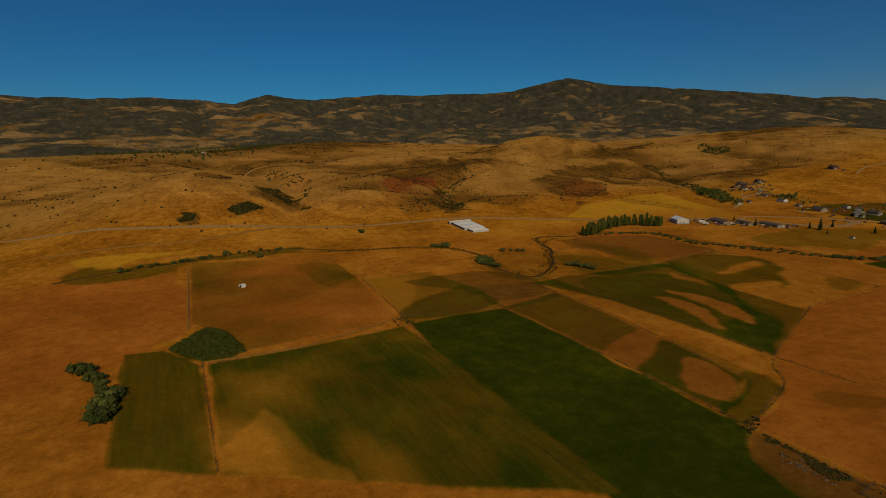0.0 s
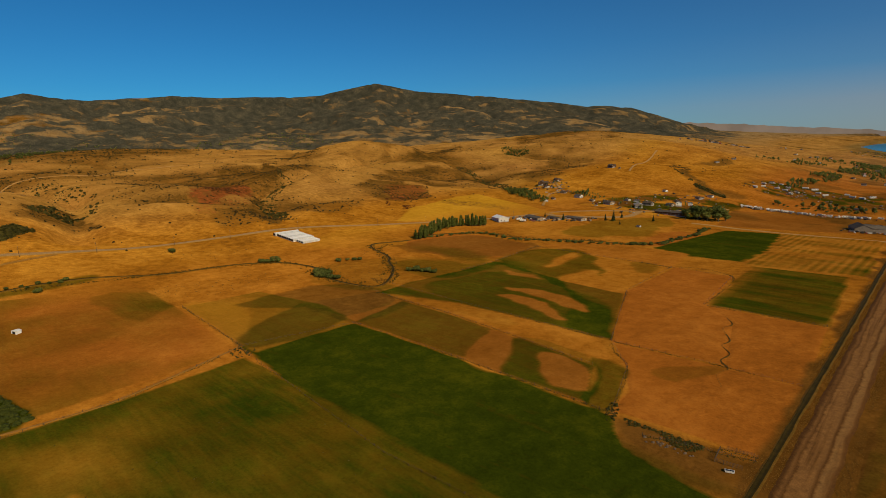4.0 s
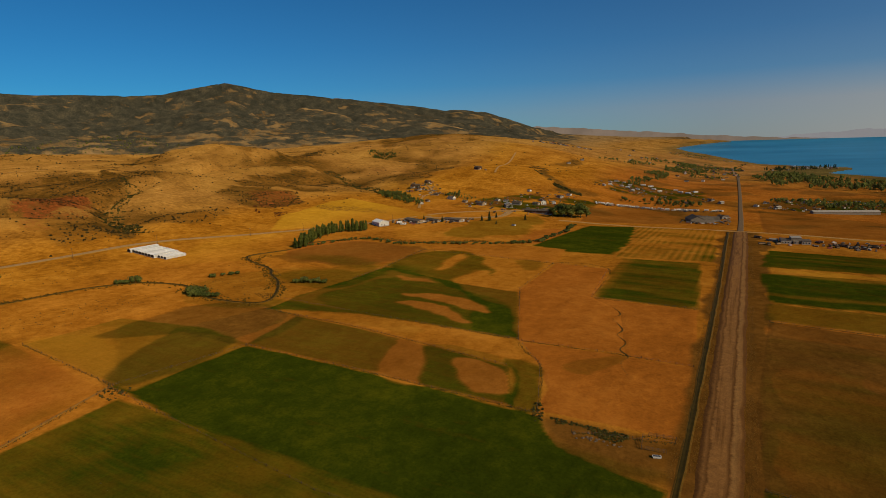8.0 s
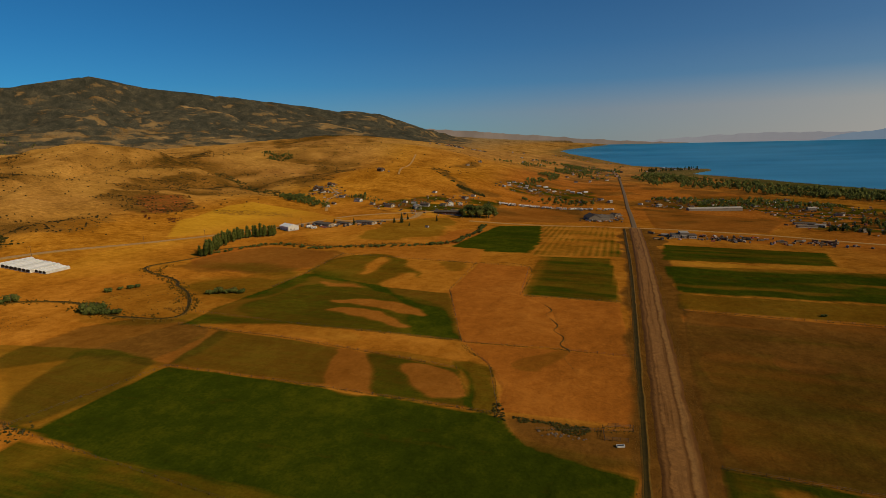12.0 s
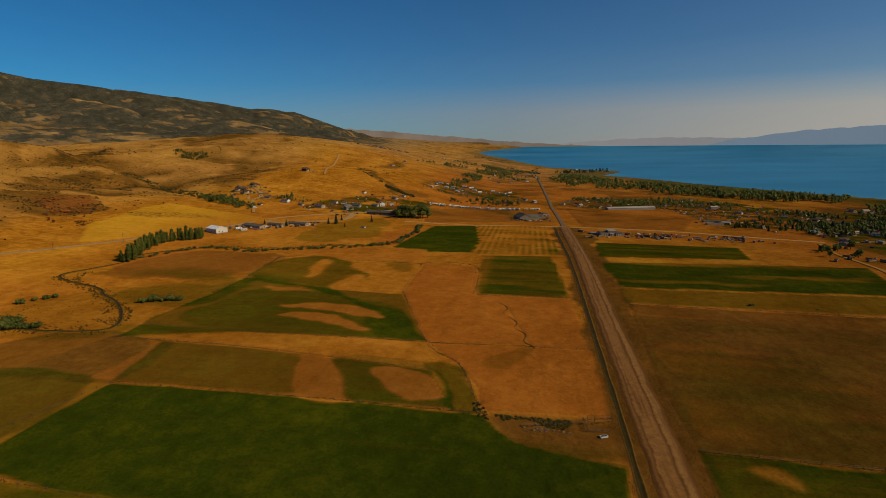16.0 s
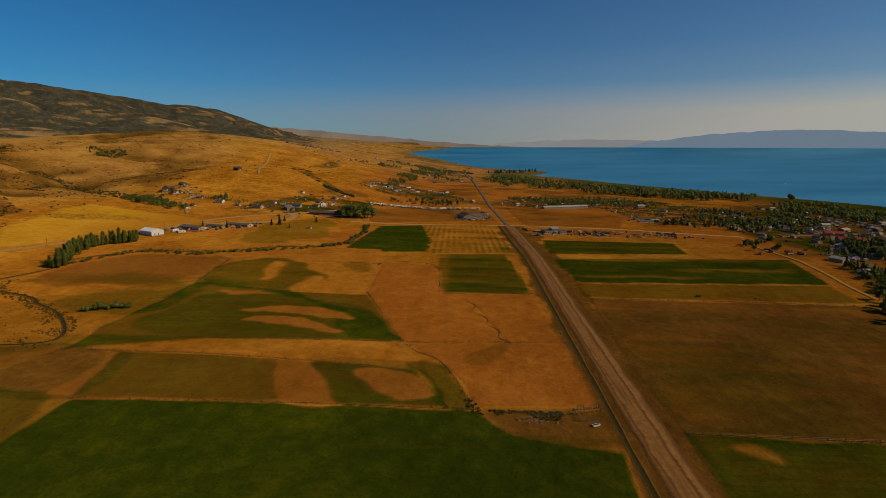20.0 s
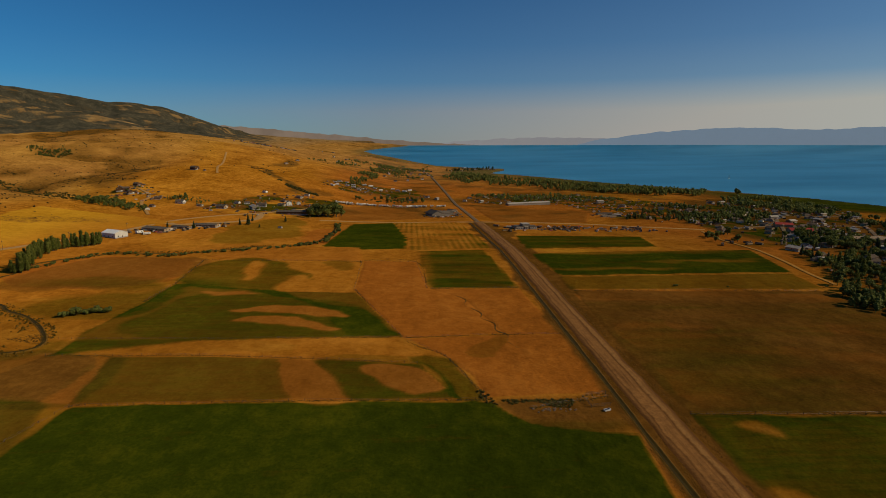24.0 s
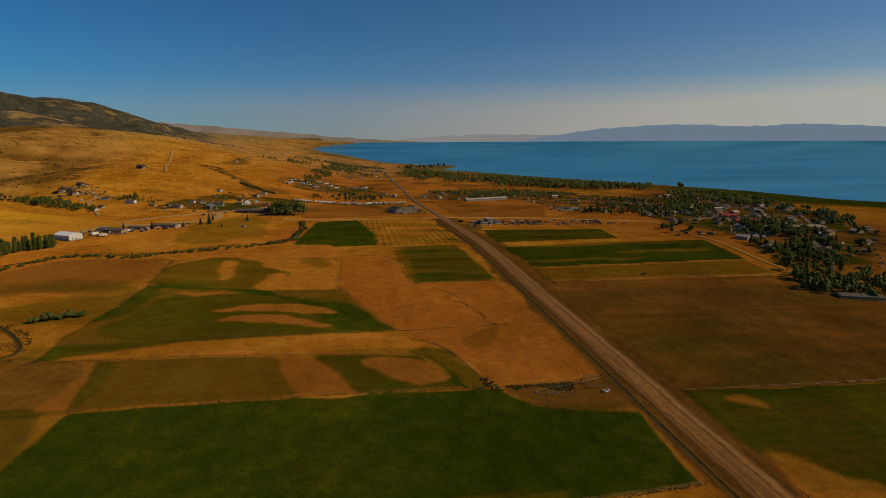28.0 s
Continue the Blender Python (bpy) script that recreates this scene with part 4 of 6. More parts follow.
def strip(name, points, profile, mats, label, category, gap=4.0, bands=None, wobble=0.0, parent=None, kind="structure"):
    """A road, bank or channel: a profile of (metres to the right, metres up) swept along a line on the land."""
    q, side = along(points, gap)
    off = np.array([a for a, _ in profile])
    up = np.array([b for _, b in profile])
    X = q[:, :1] + side[:, :1] * off
    Y = q[:, 1:] + side[:, 1:] * off
    if wobble:
        s = 1 + wobble * (fbm(X, Y, 11, 3) - 0.5)
        X, Y = q[:, :1] + side[:, :1] * off * s, q[:, 1:] + side[:, 1:] * off * s
    lift = 0.0006 * np.hypot(X - EYE[0], Y - EYE[1])
    P = drawn_in(X, Y, land(X, Y) + up + np.where(up < 0, 0, lift))
    me = grid_mesh(name, P)
    a = me.attributes.new("across", "FLOAT", "POINT")
    half = max(abs(off[0]), abs(off[-1]))
    a.data.foreach_set("value", np.tile(off / half, len(q)).astype(np.float32))
    for m in mats:
        me.materials.append(m)
    if bands:
        k = len(profile) - 1
        me.polygons.foreach_set("material_index", np.tile(np.array(bands, dtype=np.int32), len(q) - 1)[:len(me.polygons)])
    ob = new(name, me)
    if label:
        tagged(ob, label, category, kind=kind)
    return ob


def road_profile(half, edge=-0.25):
    return [(-half * 1.18, edge)] + [(half * k, 0.06 + 0.06 * (1 - k * k)) for k in np.linspace(-0.96, 0.96, 11)] + [(half * 1.18, edge)]


def build_roads():
    strip("road", [(3, -420), (2, -200), (2, -30), (2, 120), (2, 300), (2, 470), (1, 622)], road_profile(7.2), [DIRT], "wide rutted dirt road with worn wheel tracks", "road", 3.0, wobble=0.25)
    strip("road", [(1, 616), (0, 800), (-3, 1000), (-8, 1300), (-16, 1660), (-22, 1900)], road_profile(3.4), [STREET], "grey paved two-lane road with pale shoulders", "road", 6.0)
    strip("road", [(-235, 592), (-204, 597), (-129, 606), (-28, 620), (10, 622), (60, 622), (125, 612), (180, 597), (250, 565), (315, 540)], road_profile(4.5), [GRAVEL], "pale gravel road crossing the valley", "road", 5.0)
    strip("road", [(-700, -420), (-640, -275), (-596, -180), (-582, -100), (-580, -40), (-582, 33), (-574, 91), (-560, 170), (-520, 262), (-466, 380), (-442, 450), (-420, 535), (-380, 590), (-330, 640), (-280, 720), (-250, 800)], road_profile(3.5), [ASPHALT], "grey paved highway along the foot of the hills", "road", 5.0)
    strip("road", [(-561, -290), (-556, -223), (-546, -162), (-562, -107), (-574, -72)], road_profile(1.8), [TRACK], "dirt farm track joining the highway", "road", 5.0)
    strip("road", [(-512, 992), (-540, 1080), (-580, 1230), (-628, 1420)], road_profile(2.4), [GRAVEL], "pale dirt track straight up the hill", "road", 6.0)
    strip("road", [(-860, -44), (-1100, -50), (-1290, -15), (-1330, 147), (-1322, 295), (-1312, 440)], road_profile(2.6), [GRAVEL], "pale dirt road over the hills", "road", 8.0)
    strip("road", [(-470, 580), (-483, 604), (-520, 670), (-538, 710), (-545, 750), (-565, 785), (-600, 828)], road_profile(2.4), [GRAVEL], "pale gravel drive winding up to the hill houses", "road", 4.0)
    strip("road", [(-420, 520), (-400, 505), (-370, 520), (-340, 540), (-320, 575), (-330, 640)], road_profile(5.0), [ASPHALT], "paved farm yard lane beside long sheds", "road", 4.0)


def build_tracks():
    for line in ([(-468, -169), (-445, -170), (-380, -173), (-312, -176)], [(-252, -172), (-247, -140), (-248, -112), (-266, -50)]):
        strip("track", line, road_profile(0.7), [TRACK], "narrow pale farm track along a field edge", "track", 3.0, wobble=0.8)


def build_ditches():
    bank = [(-2.2, -0.3), (-1.0, 0.30), (-0.5, 0.1), (0, 0.06), (0.5, 0.1), (1.0, 0.30), (2.2, -0.3)]
    strip("ditch", [(-10.5, -420), (-10.5, -60), (-10, 20), (-10, 100), (-10, 300), (-12, 470), (-13, 610)], bank, [BANK, DITCH], "dark irrigation ditch with grassy banks beside the dirt road", "ditch", 3.0, [0, 1, 1, 1, 1, 0], 0.7)
    creek = [(-1.9, -0.3), (-0.9, 0.3), (-0.45, 0.12), (0, 0.1), (0.45, 0.12), (0.9, 0.3), (1.9, -0.3)]
    rill = [(-0.55, -0.05), (-0.3, 0.14), (-0.12, 0.1), (0, 0.08), (0.12, 0.1), (0.3, 0.14), (0.55, -0.05)]
    strip("ditch", [(-70, 182), (-64, 172), (-66, 160), (-57, 143), (-58, 132), (-51, 122), (-52, 110), (-46, 102), (-48, 92), (-42, 78)], rill, [BANK, DITCH], "dry weedy rill across the bare paddock", "ditch", 2.0, [0, 0, 1, 1, 0, 0], 1.2)
    strip("creek", [(-472, -270), (-481, -221), (-483, -168), (-494, -112), (-492, -67), (-470, -15), (-462, 40), (-440, 78), (-410, 90), (-388, 88), (-352, 76), (-312, 80), (-304, 92), (-318, 114), (-340, 136), (-362, 150), (-372, 160), (-388, 168), (-414, 176), (-436, 190), (-430, 215), (-420, 241)], creek, [BANK, DITCH], "dark meandering creek between weedy banks", "creek", 2.5, [0, 1, 1, 1, 1, 0], 0.6)
    strip("creek", [(-420, 241), (-424, 282), (-379, 322), (-317, 326), (-265, 360), (-219, 371), (-205, 405), (-200, 480), (-206, 560)], creek, [BANK, DITCH], "brushy creek bed beside the meadow", "creek", 3.0, [0, 1, 1, 1, 1, 0], 0.6)


build_ground()
build_lake()
build_far_mountains()
build_fields()
build_roads()
build_tracks()
build_ditches()


# ---- things ----
def part(name, bm, mats, parent=None, label=""):
    """Links a bmesh as one mesh object under a thing or under a part."""
    me = bpy.data.meshes.new(name)
    bm.to_mesh(me)
    bm.free()
    for m in (mats if isinstance(mats, (list, tuple)) else [mats]):
        me.materials.append(m)
    ob = new(name, me)
    ob.parent = parent
    if label:
        tagged(ob, label)
    return ob


def part_data(name, verts, faces, mat, parent, label="", smooth=False):
    me = bpy.data.meshes.new(name)
    me.from_pydata(verts, [], faces)
    me.materials.append(mat)
    if smooth:
        me.polygons.foreach_set("use_smooth", np.ones(len(me.polygons), dtype=bool))
    ob = new(name, me)
    ob.parent = parent
    if label:
        tagged(ob, label)
    return ob


def add_box(bm, x0, x1, y0, y1, z0, z1, mat=0, bevel=0.0):
    v = [bm.verts.new(p) for p in ((x0, y0, z0), (x1, y0, z0), (x1, y1, z0), (x0, y1, z0), (x0, y0, z1), (x1, y0, z1), (x1, y1, z1), (x0, y1, z1))]
    fs = []
    for i in ((3, 2, 1, 0), (4, 5, 6, 7), (0, 1, 5, 4), (1, 2, 6, 5), (2, 3, 7, 6), (3, 0, 4, 7)):
        f = bm.faces.new([v[k] for k in i])
        f.material_index = mat
        fs.append(f)
    if bevel:
        bmesh.ops.bevel(bm, geom=list({e for f in fs for e in f.edges}), offset=bevel, segments=2, affect="EDGES")
    return v


def box(x0, x1, y0, y1, z0, z1, bevel=0.0):
    bm = bmesh.new()
    add_box(bm, x0, x1, y0, y1, z0, z1, 0, bevel)
    return bm


def prism(profile, y0, y1):
    """An outline of (x, z) drawn out along y."""
    bm = bmesh.new()
    a = [bm.verts.new((x, y0, z)) for x, z in profile]
    b = [bm.verts.new((x, y1, z)) for x, z in profile]
    n = len(profile)
    bm.faces.new(a)
    bm.faces.new(b[::-1])
    for i in range(n):
        bm.faces.new((a[i], b[i], b[(i + 1) % n], a[(i + 1) % n]))
    bmesh.ops.recalc_face_normals(bm, faces=bm.faces)
    return bm


def tube(points, radii, sides=6):
    """A tapered round bar through the points."""
    bm = bmesh.new()
    rings = []
    for i, (p, r) in enumerate(zip(points, radii)):
        p = Vector(p)
        d = (Vector(points[min(i + 1, len(points) - 1)]) - Vector(points[max(i - 1, 0)])).normalized()
        q = d.to_track_quat("Z", "Y")
        rings.append([bm.verts.new(p + q @ Vector((r * math.cos(k * math.tau / sides), r * math.sin(k * math.tau / sides), 0))) for k in range(sides)])
    for a, b in zip(rings, rings[1:]):
        for k in range(sides):
            bm.faces.new((a[k], a[(k + 1) % sides], b[(k + 1) % sides], b[k]))
    bm.faces.new(rings[0][::-1])
    bm.faces.new(rings[-1])
    return bm


def put(x, y, turn=0.0, scale=1.0, sink=0.0, base=None):
    """The pose of a thing that stands at (x, y) on the land."""
    z = float(land(x, y)) if base is None else base
    far = math.hypot(x - EYE[0], y - EYE[1])
    p = drawn_in(x, y, z + 0.0006 * far * (base is None) - sink)
    near = math.hypot(p[0] - EYE[0], p[1] - EYE[1])
    return pose(*p, 0, 0, turn) @ Matrix.Diagonal((*[scale * near / far] * 3, 1))


TEMPLATES = {}


def stand(key, maker, x, y, turn=0.0, scale=1.0, sink=0.0, label="", group=""):
    """One more of a kind: the first is built, the rest are copies that share its meshes."""
    if key not in TEMPLATES:
        ob = maker()
        TEMPLATES[key] = ob
        ob.matrix_basis = put(x, y, turn, 1.0, sink)
    else:
        ob = copy_thing(TEMPLATES[key], put(x, y, turn, scale, sink))
    if label:
        tagged(ob, label)
    if group:
        tagged(ob, group=group)
    return ob


def inside_many(rng, c, n):
    """Random places inside an outline."""
    p = np.array(c, float)
    got = np.zeros((0, 2))
    while len(got) < n:
        q = rng.uniform(p.min(0), p.max(0), (max(n, 40) * 2, 2))
        got = np.concatenate([got, q[poly_mask(q[:, 0], q[:, 1], c, 0.01, np.zeros(len(q))) > 0.5]])
    return got[:n]


# plants
BARK = scatter_mat("bark", (0.05, 0.035, 0.022), (0.13, 0.09, 0.06), 0.6, bump=0.4)
LEAF = leaf_mat("broad_leaves", (0.055, 0.072, 0.014), (0.185, 0.195, 0.042))
LEAF_POPLAR = leaf_mat("poplar_leaves", (0.050, 0.068, 0.010), (0.17, 0.175, 0.030))
NEEDLE = leaf_mat("conifer_needles", (0.020, 0.032, 0.010), (0.065, 0.078, 0.022))
LEAF_DRY = leaf_mat("dry_brush_leaves", (0.060, 0.042, 0.003), (0.20, 0.105, 0.010))
LEAF_RED = leaf_mat("red_autumn_leaves", (0.11, 0.038, 0.008), (0.25, 0.085, 0.016))
BRUSH = leaf_mat("gully_brush_leaves", (0.030, 0.030, 0.006), (0.125, 0.100, 0.018))
SAGE = leaf_mat("sagebrush_leaves", (0.026, 0.020, 0.005), (0.105, 0.070, 0.016))
WEED = leaf_mat("weeds", (0.085, 0.048, 0.007), (0.25, 0.122, 0.017))
WILLOW = leaf_mat("willow_leaves", (0.034, 0.048, 0.006), (0.105, 0.115, 0.018))


def leaf_cloud(rng, blobs, count, size, verts, faces, n=7, m=5):
    """Small bent leaf clumps on the skins of lumpy blobs, over a dark inner body."""
    area = np.array([b[3] * b[4] for b in blobs])
    share = area / area.sum()
    for (cx, cy, cz, rx, rz), s in zip(blobs, share):
        base = len(verts)
        for i in range(m + 1):
            th = math.pi * i / m
            for j in range(n):
                ph = math.tau * j / n + 0.3 * i
                k = 0.74 * (0.85 + 0.3 * rng.rand())
                verts.append((cx + rx * k * math.sin(th) * math.cos(ph), cy + rx * k * math.sin(th) * math.sin(ph), cz + rz * k * math.cos(th)))
        for i in range(m):
            for j in range(n):
                faces.append((base + i * n + j, base + (i + 1) * n + j, base + (i + 1) * n + (j + 1) % n, base + i * n + (j + 1) % n))
        for _ in range(int(count * s)):
            d = Vector(rng.normal(size=3)).normalized()
            k = 0.72 + 0.36 * rng.rand()
            p = Vector((cx + d.x * rx * k, cy + d.y * rx * k, cz + d.z * rz * k))
            u = Vector(rng.normal(size=3)).cross(d).normalized()
            n_ = (d + 0.7 * Vector(rng.normal(size=3))).normalized()
            w = n_.cross(u).normalized()
            h = size * (0.6 + 0.8 * rng.rand())
            b = len(verts)
            verts.extend([tuple(p - u * h), tuple(p + w * h * 0.6 - n_ * h * 0.2), tuple(p + u * h), tuple(p - w * h * 0.6 + n_ * h * 0.1)])
            faces.append((b, b + 1, b + 2, b + 3))


def tree(kind, seed):
    rng = np.random.RandomState(seed)
    top = {"broad": 10.0, "poplar": 15.0, "conifer": 11.0, "bush": 3.2}[kind] * (0.85 + 0.3 * rng.rand())
    names = {"broad": ("tree", "leafy green broadleaf tree with a full uneven crown", LEAF), "poplar": ("poplar_tree", "tall narrow green poplar tree", LEAF_POPLAR),
             "conifer": ("conifer_tree", "dark green pointed conifer tree", NEEDLE), "bush": ("bush", "low dark green bush on dry ground", LEAF)}
    name, label, mat = names[kind]
    root = tagged(new(name), label, "bush" if kind == "bush" else "tree")
    lean = 0.04 * top * rng.normal(size=2)
    r = 0.022 * top + 0.06
    stem = tube([(0, 0, -0.3), (lean[0] * 0.3, lean[1] * 0.3, top * 0.3), (lean[0], lean[1], top * (0.9 if kind != "broad" else 0.7))], [r * 1.3, r, r * 0.25])
    verts, faces = [], []
    if kind == "conifer":
        layers = 11
        for i in range(layers):
            f = i / layers
            z, w = top * (0.08 + 0.9 * f), top * 0.22 * (1 - f) ** 0.85 + 0.15
            for j in range(15):
                a = math.tau * j / 15 + i * 0.7 + 0.2 * rng.rand()
                k = w * (0.8 + 0.4 * rng.rand())
                b = len(verts)
                c, s = math.cos(a), math.sin(a)
                verts.extend([(0.1 * c, 0.1 * s, z + 0.5), (k * 0.6 * c - k * 0.28 * s, k * 0.6 * s + k * 0.28 * c, z), (k * c, k * s, z - 0.35 * k), (k * 0.6 * c + k * 0.28 * s, k * 0.6 * s - k * 0.28 * c, z)])
                faces.append((b, b + 1, b + 2, b + 3))
        leaf_cloud(rng, [(0, 0, top * 0.3, top * 0.15, top * 0.28), (0, 0, top * 0.6, top * 0.09, top * 0.25)], 120, 0.35, verts, faces)
    elif kind == "poplar":
        blobs = [(lean[0] * f + 0.2 * rng.normal(), lean[1] * f + 0.2 * rng.normal(), top * f, top * (0.19 if 0.15 < f < 0.7 else 0.12) * (0.85 + 0.3 * rng.rand()), top * 0.16) for f in (0.2, 0.36, 0.5, 0.64, 0.78, 0.9)]
        leaf_cloud(rng, blobs, 420, 0.5, verts, faces)
    elif kind == "broad":
        blobs = [(lean[0] * 0.6, lean[1] * 0.6, top * 0.52, top * 0.29, top * 0.36)]
        for k in range(9):
            a, rr = math.tau * k / 9 + rng.rand(), top * (0.18 + 0.1 * rng.rand())
            blobs.append((rr * math.cos(a), rr * math.sin(a), top * (0.30 + 0.46 * rng.rand()), top * (0.17 + 0.08 * rng.rand()), top * (0.16 + 0.07 * rng.rand())))
            if k < 4:
                limb = bpy.data.meshes.new("limb")
                arm = tube([(0, 0, top * 0.25), (rr * 0.5 * math.cos(a), rr * 0.5 * math.sin(a), top * 0.42), (rr * math.cos(a), rr * math.sin(a), top * 0.55)], [r * 0.6, r * 0.4, r * 0.15], 5)
                arm.to_mesh(limb)
                arm.free()
                stem.from_mesh(limb)
                bpy.data.meshes.remove(limb)
        leaf_cloud(rng, blobs, 560, 0.45, verts, faces, 6, 4)
    else:
        blobs = []
        for k in range(6):
            a, rr = math.tau * k / 6 + rng.rand(), top * (0.2 + 0.5 * rng.rand())
            blobs.append((rr * math.cos(a), rr * math.sin(a), top * (0.3 + 0.25 * rng.rand()), top * (0.32 + 0.2 * rng.rand()), top * (0.3 + 0.15 * rng.rand())))
        leaf_cloud(rng, blobs, 260, 0.3, verts, faces, 6, 4)
    part("trunk", stem, BARK, root)
    part_data("crown", verts, faces, mat, root)
    return root


def plant(kind, x, y, rng, scale=1.0, group=""):
    v = rng.randint({"broad": 6, "poplar": 4, "conifer": 4, "bush": 5}[kind])
    return stand((kind, v), lambda: tree(kind, 40 + v + 11 * len(kind)), x, y, rng.uniform(0, 360), scale * (0.75 + 0.5 * rng.rand()), group=group)


def grove(kinds, n, outline, seed, scale=1.0, group=""):
    rng = np.random.RandomState(seed)
    for x, y in inside_many(rng, outline, n):
        if shore_line(x, y) < -8:
            plant(kinds[rng.randint(len(kinds))], x, y, rng, scale, group)


def build_trees():
    b, p, c, s = "broad", "poplar", "conifer", "bush"
    grove([b, b, b, b, p], 70, [(281, 256), (341, 311), (327, 235), (264, 156), (215, 150)], 1, 0.78, "trees at the edge of town")
    grove([p, b, c], 14, [(307, 345), (368, 342), (313, 271), (288, 287)], 2, 0.8, "trees at the edge of town")
    grove([b, b, b, c], 90, [(403, 492), (498, 522), (442, 383), (424, 306), (360, 256), (341, 311), (348, 388)], 3, 0.95, "trees in town")
    grove([b, b, s], 13, [(273, 461), (329, 498), (289, 416), (247, 411)], 4, 0.9, "trees beside the green field")
    grove([b, c], 34, [(238, 686), (297, 751), (383, 724), (349, 660), (284, 642)], 7, 0.8, "trees in town")
    grove([b, s, s], 46, [(-244, 950), (-129, 1080), (-60, 1010), (-100, 970), (-189, 960)], 9, 1.0, "bushes behind the brown field")
    far_wood("lakeshore_trees", "dense belt of dark trees along the lake shore", [[(20, 1860), (95, 2080), (285, 1820), (455, 1560), (360, 1350), (209, 1440), (80, 1560)], [(455, 1560), (594, 1440), (743, 1320), (661, 1215), (509, 1265), (360, 1350)]], 1500, 14.0, 51, LEAF, 0.35, 0.41)
    far_wood("town_trees", "many green trees between the houses of the town", [[(654, 1080), (740, 1060), (690, 815), (609, 593), (548, 476), (630, 507), (710, 687), (830, 1000)], [(380, 980), (640, 1060), (560, 760), (420, 560), (330, 620), (340, 800)], [(560, 480), (640, 560), (760, 900), (850, 1000), (700, 640)]], 1900, 9.0, 52, LEAF, 0.2, 0.48)
    far_wood("town_trees", "scattered trees round houses north of town", [[(40, 1180), (300, 1230), (420, 1120), (380, 980), (180, 1050), (60, 1090)], [(-520, 1900), (-200, 2600), (-60, 2500), (-300, 1800)]], 900, 8.0, 53, LEAF, 0.3, 0.5)
    far_wood("lakeside_trees", "dark trees between the far houses on the shore", [[(-273, 1943), (-211, 2445), (-119, 1983), (-231, 1696)], [(-181, 2099), (-15, 2743), (-20, 1871), (-94, 1700), (-154, 1733)], [(-275, 1283), (-272, 1537), (-241, 1947), (-205, 1599), (-240, 1247)], [(-727, 5716), (-527, 5884), (-169, 4077), (20, 2828), (-60, 2700), (-400, 4300)]], 1300, 8.5, 61, LEAF, 0.3, 0.47)
    far_wood("town_trees", "dark trees along the grassy shore behind the town", [[(692, 1147), (836, 1212), (841, 1096), (821, 953), (673, 762), (658, 915), (644, 1028)]], 420, 10.5, 62, LEAF, 0.2, 0.45)
    far_wood("town_trees", "shade trees in the gardens at the edge of town", [[(330, 400), (262, 235), (288, 175), (430, 270), (540, 400), (600, 500), (450, 620), (345, 480)], [(205, 150), (262, 235), (300, 300), (330, 230), (290, 150), (240, 120)]], 420, 8.0, 60, LEAF, 0.2, 0.48)
    far_wood("spit_trees", "tall thin trees on the low spit", [[(60, 2560), (380, 2960), (360, 2800), (90, 2440)]], 60, 14.0, 54, NEEDLE, 0.8)
    far_wood("valley_woods", "brushy green woods filling the side valley", [[(-1380, -170), (-1560, 40), (-2600, 500), (-3400, 500), (-3200, -600), (-1800, -420)], [(-2400, -300), (-3400, 600), (-4800, 300), (-4600, -700)]], 2200, 9.0, 55, LEAF, 0.15, 0.46)
    far_wood("slope_woods", "scattered green trees and shrubs on the lower mountain slopes", [[(-2600, -700), (-2600, 900), (-4200, 1300), (-5600, 600), (-5600, -900)], [(-2600, 900), (-4200, 1300), (-4600, 2600), (-3200, 2400)]], 1500, 12.0, 57, LEAF, 0.2, 0.46)
    far_wood("orchard_trees", "rows of small green orchard trees on the slope", [[(-637, 689), (-640, 740), (-498, 650), (-490, 612), (-569, 640)]], 130, 5.5, 58, LEAF_POPLAR, 0.2)
    far_wood("yard_trees", "small green trees between the houses along the highway", [[(-520, 735), (-500, 790), (-440, 760), (-440, 700)], [(-420, 680), (-420, 760), (-300, 800), (-300, 720), (-350, 660)]], 60, 5.0, 59, LEAF, 0.3)
    far_wood("hill_woods", "dark trees along the high ridge slopes", [[(-1350, 2250), (-1900, 2150), (-1850, 2260), (-1300, 2360)], [(-960, 1130), (-1060, 1230), (-1000, 1290), (-920, 1200)]], 260, 6.0, 56, LEAF, 0.1)
    rng = np.random.RandomState(11)
    plant(b, 816, 1277, rng, 2.2, "tall tree on the shore")
    for x, y, k in ((-253, 618, 2.1), (-241, 632, 2.4), (-230, 638, 2.0), (-218, 648, 2.2), (-247, 640, 2.0), (-236, 648, 2.1), (-224, 656, 2.2), (-212, 660, 1.9)):
        plant(b, x, y, rng, k, "large trees by the long house")
    q, side = along([(-418, 246), (-440, 298), (-446, 335), (-424, 372)], 3.1)
    for x, y in q:
        plant(p, x + rng.uniform(-2, 2), y + rng.uniform(-2, 2), rng, 0.85, "poplar shelter belt")
        plant(p, x + rng.uniform(-6, 5), y + rng.uniform(-5, 5), rng, 0.72, "poplar shelter belt")
    for x, y, k in ((-325, 516, 0.9), (-316, 522, 1.0), (-277, 563, 0.9), (-320, 556, 0.7), (-369, 478, 0.8), (-404, 486, 0.8), (-296, 500, 0.5)):
        plant(c, x, y, rng, k, "yard trees")
    grove([b, b, s], 52, [(-637, 689), (-640, 760), (-498, 640), (-485, 600), (-569, 635)], 12, 0.72, "small orchard trees on the slope")
    grove([c, b], 14, [(-512, 738), (-495, 777), (-478, 743)], 13, 0.6, "yard trees on the slope")
    grove([b, s], 14, [(-625, 800), (-590, 850), (-570, 800), (-560, 760)], 14, 0.5, "yard trees on the slope")
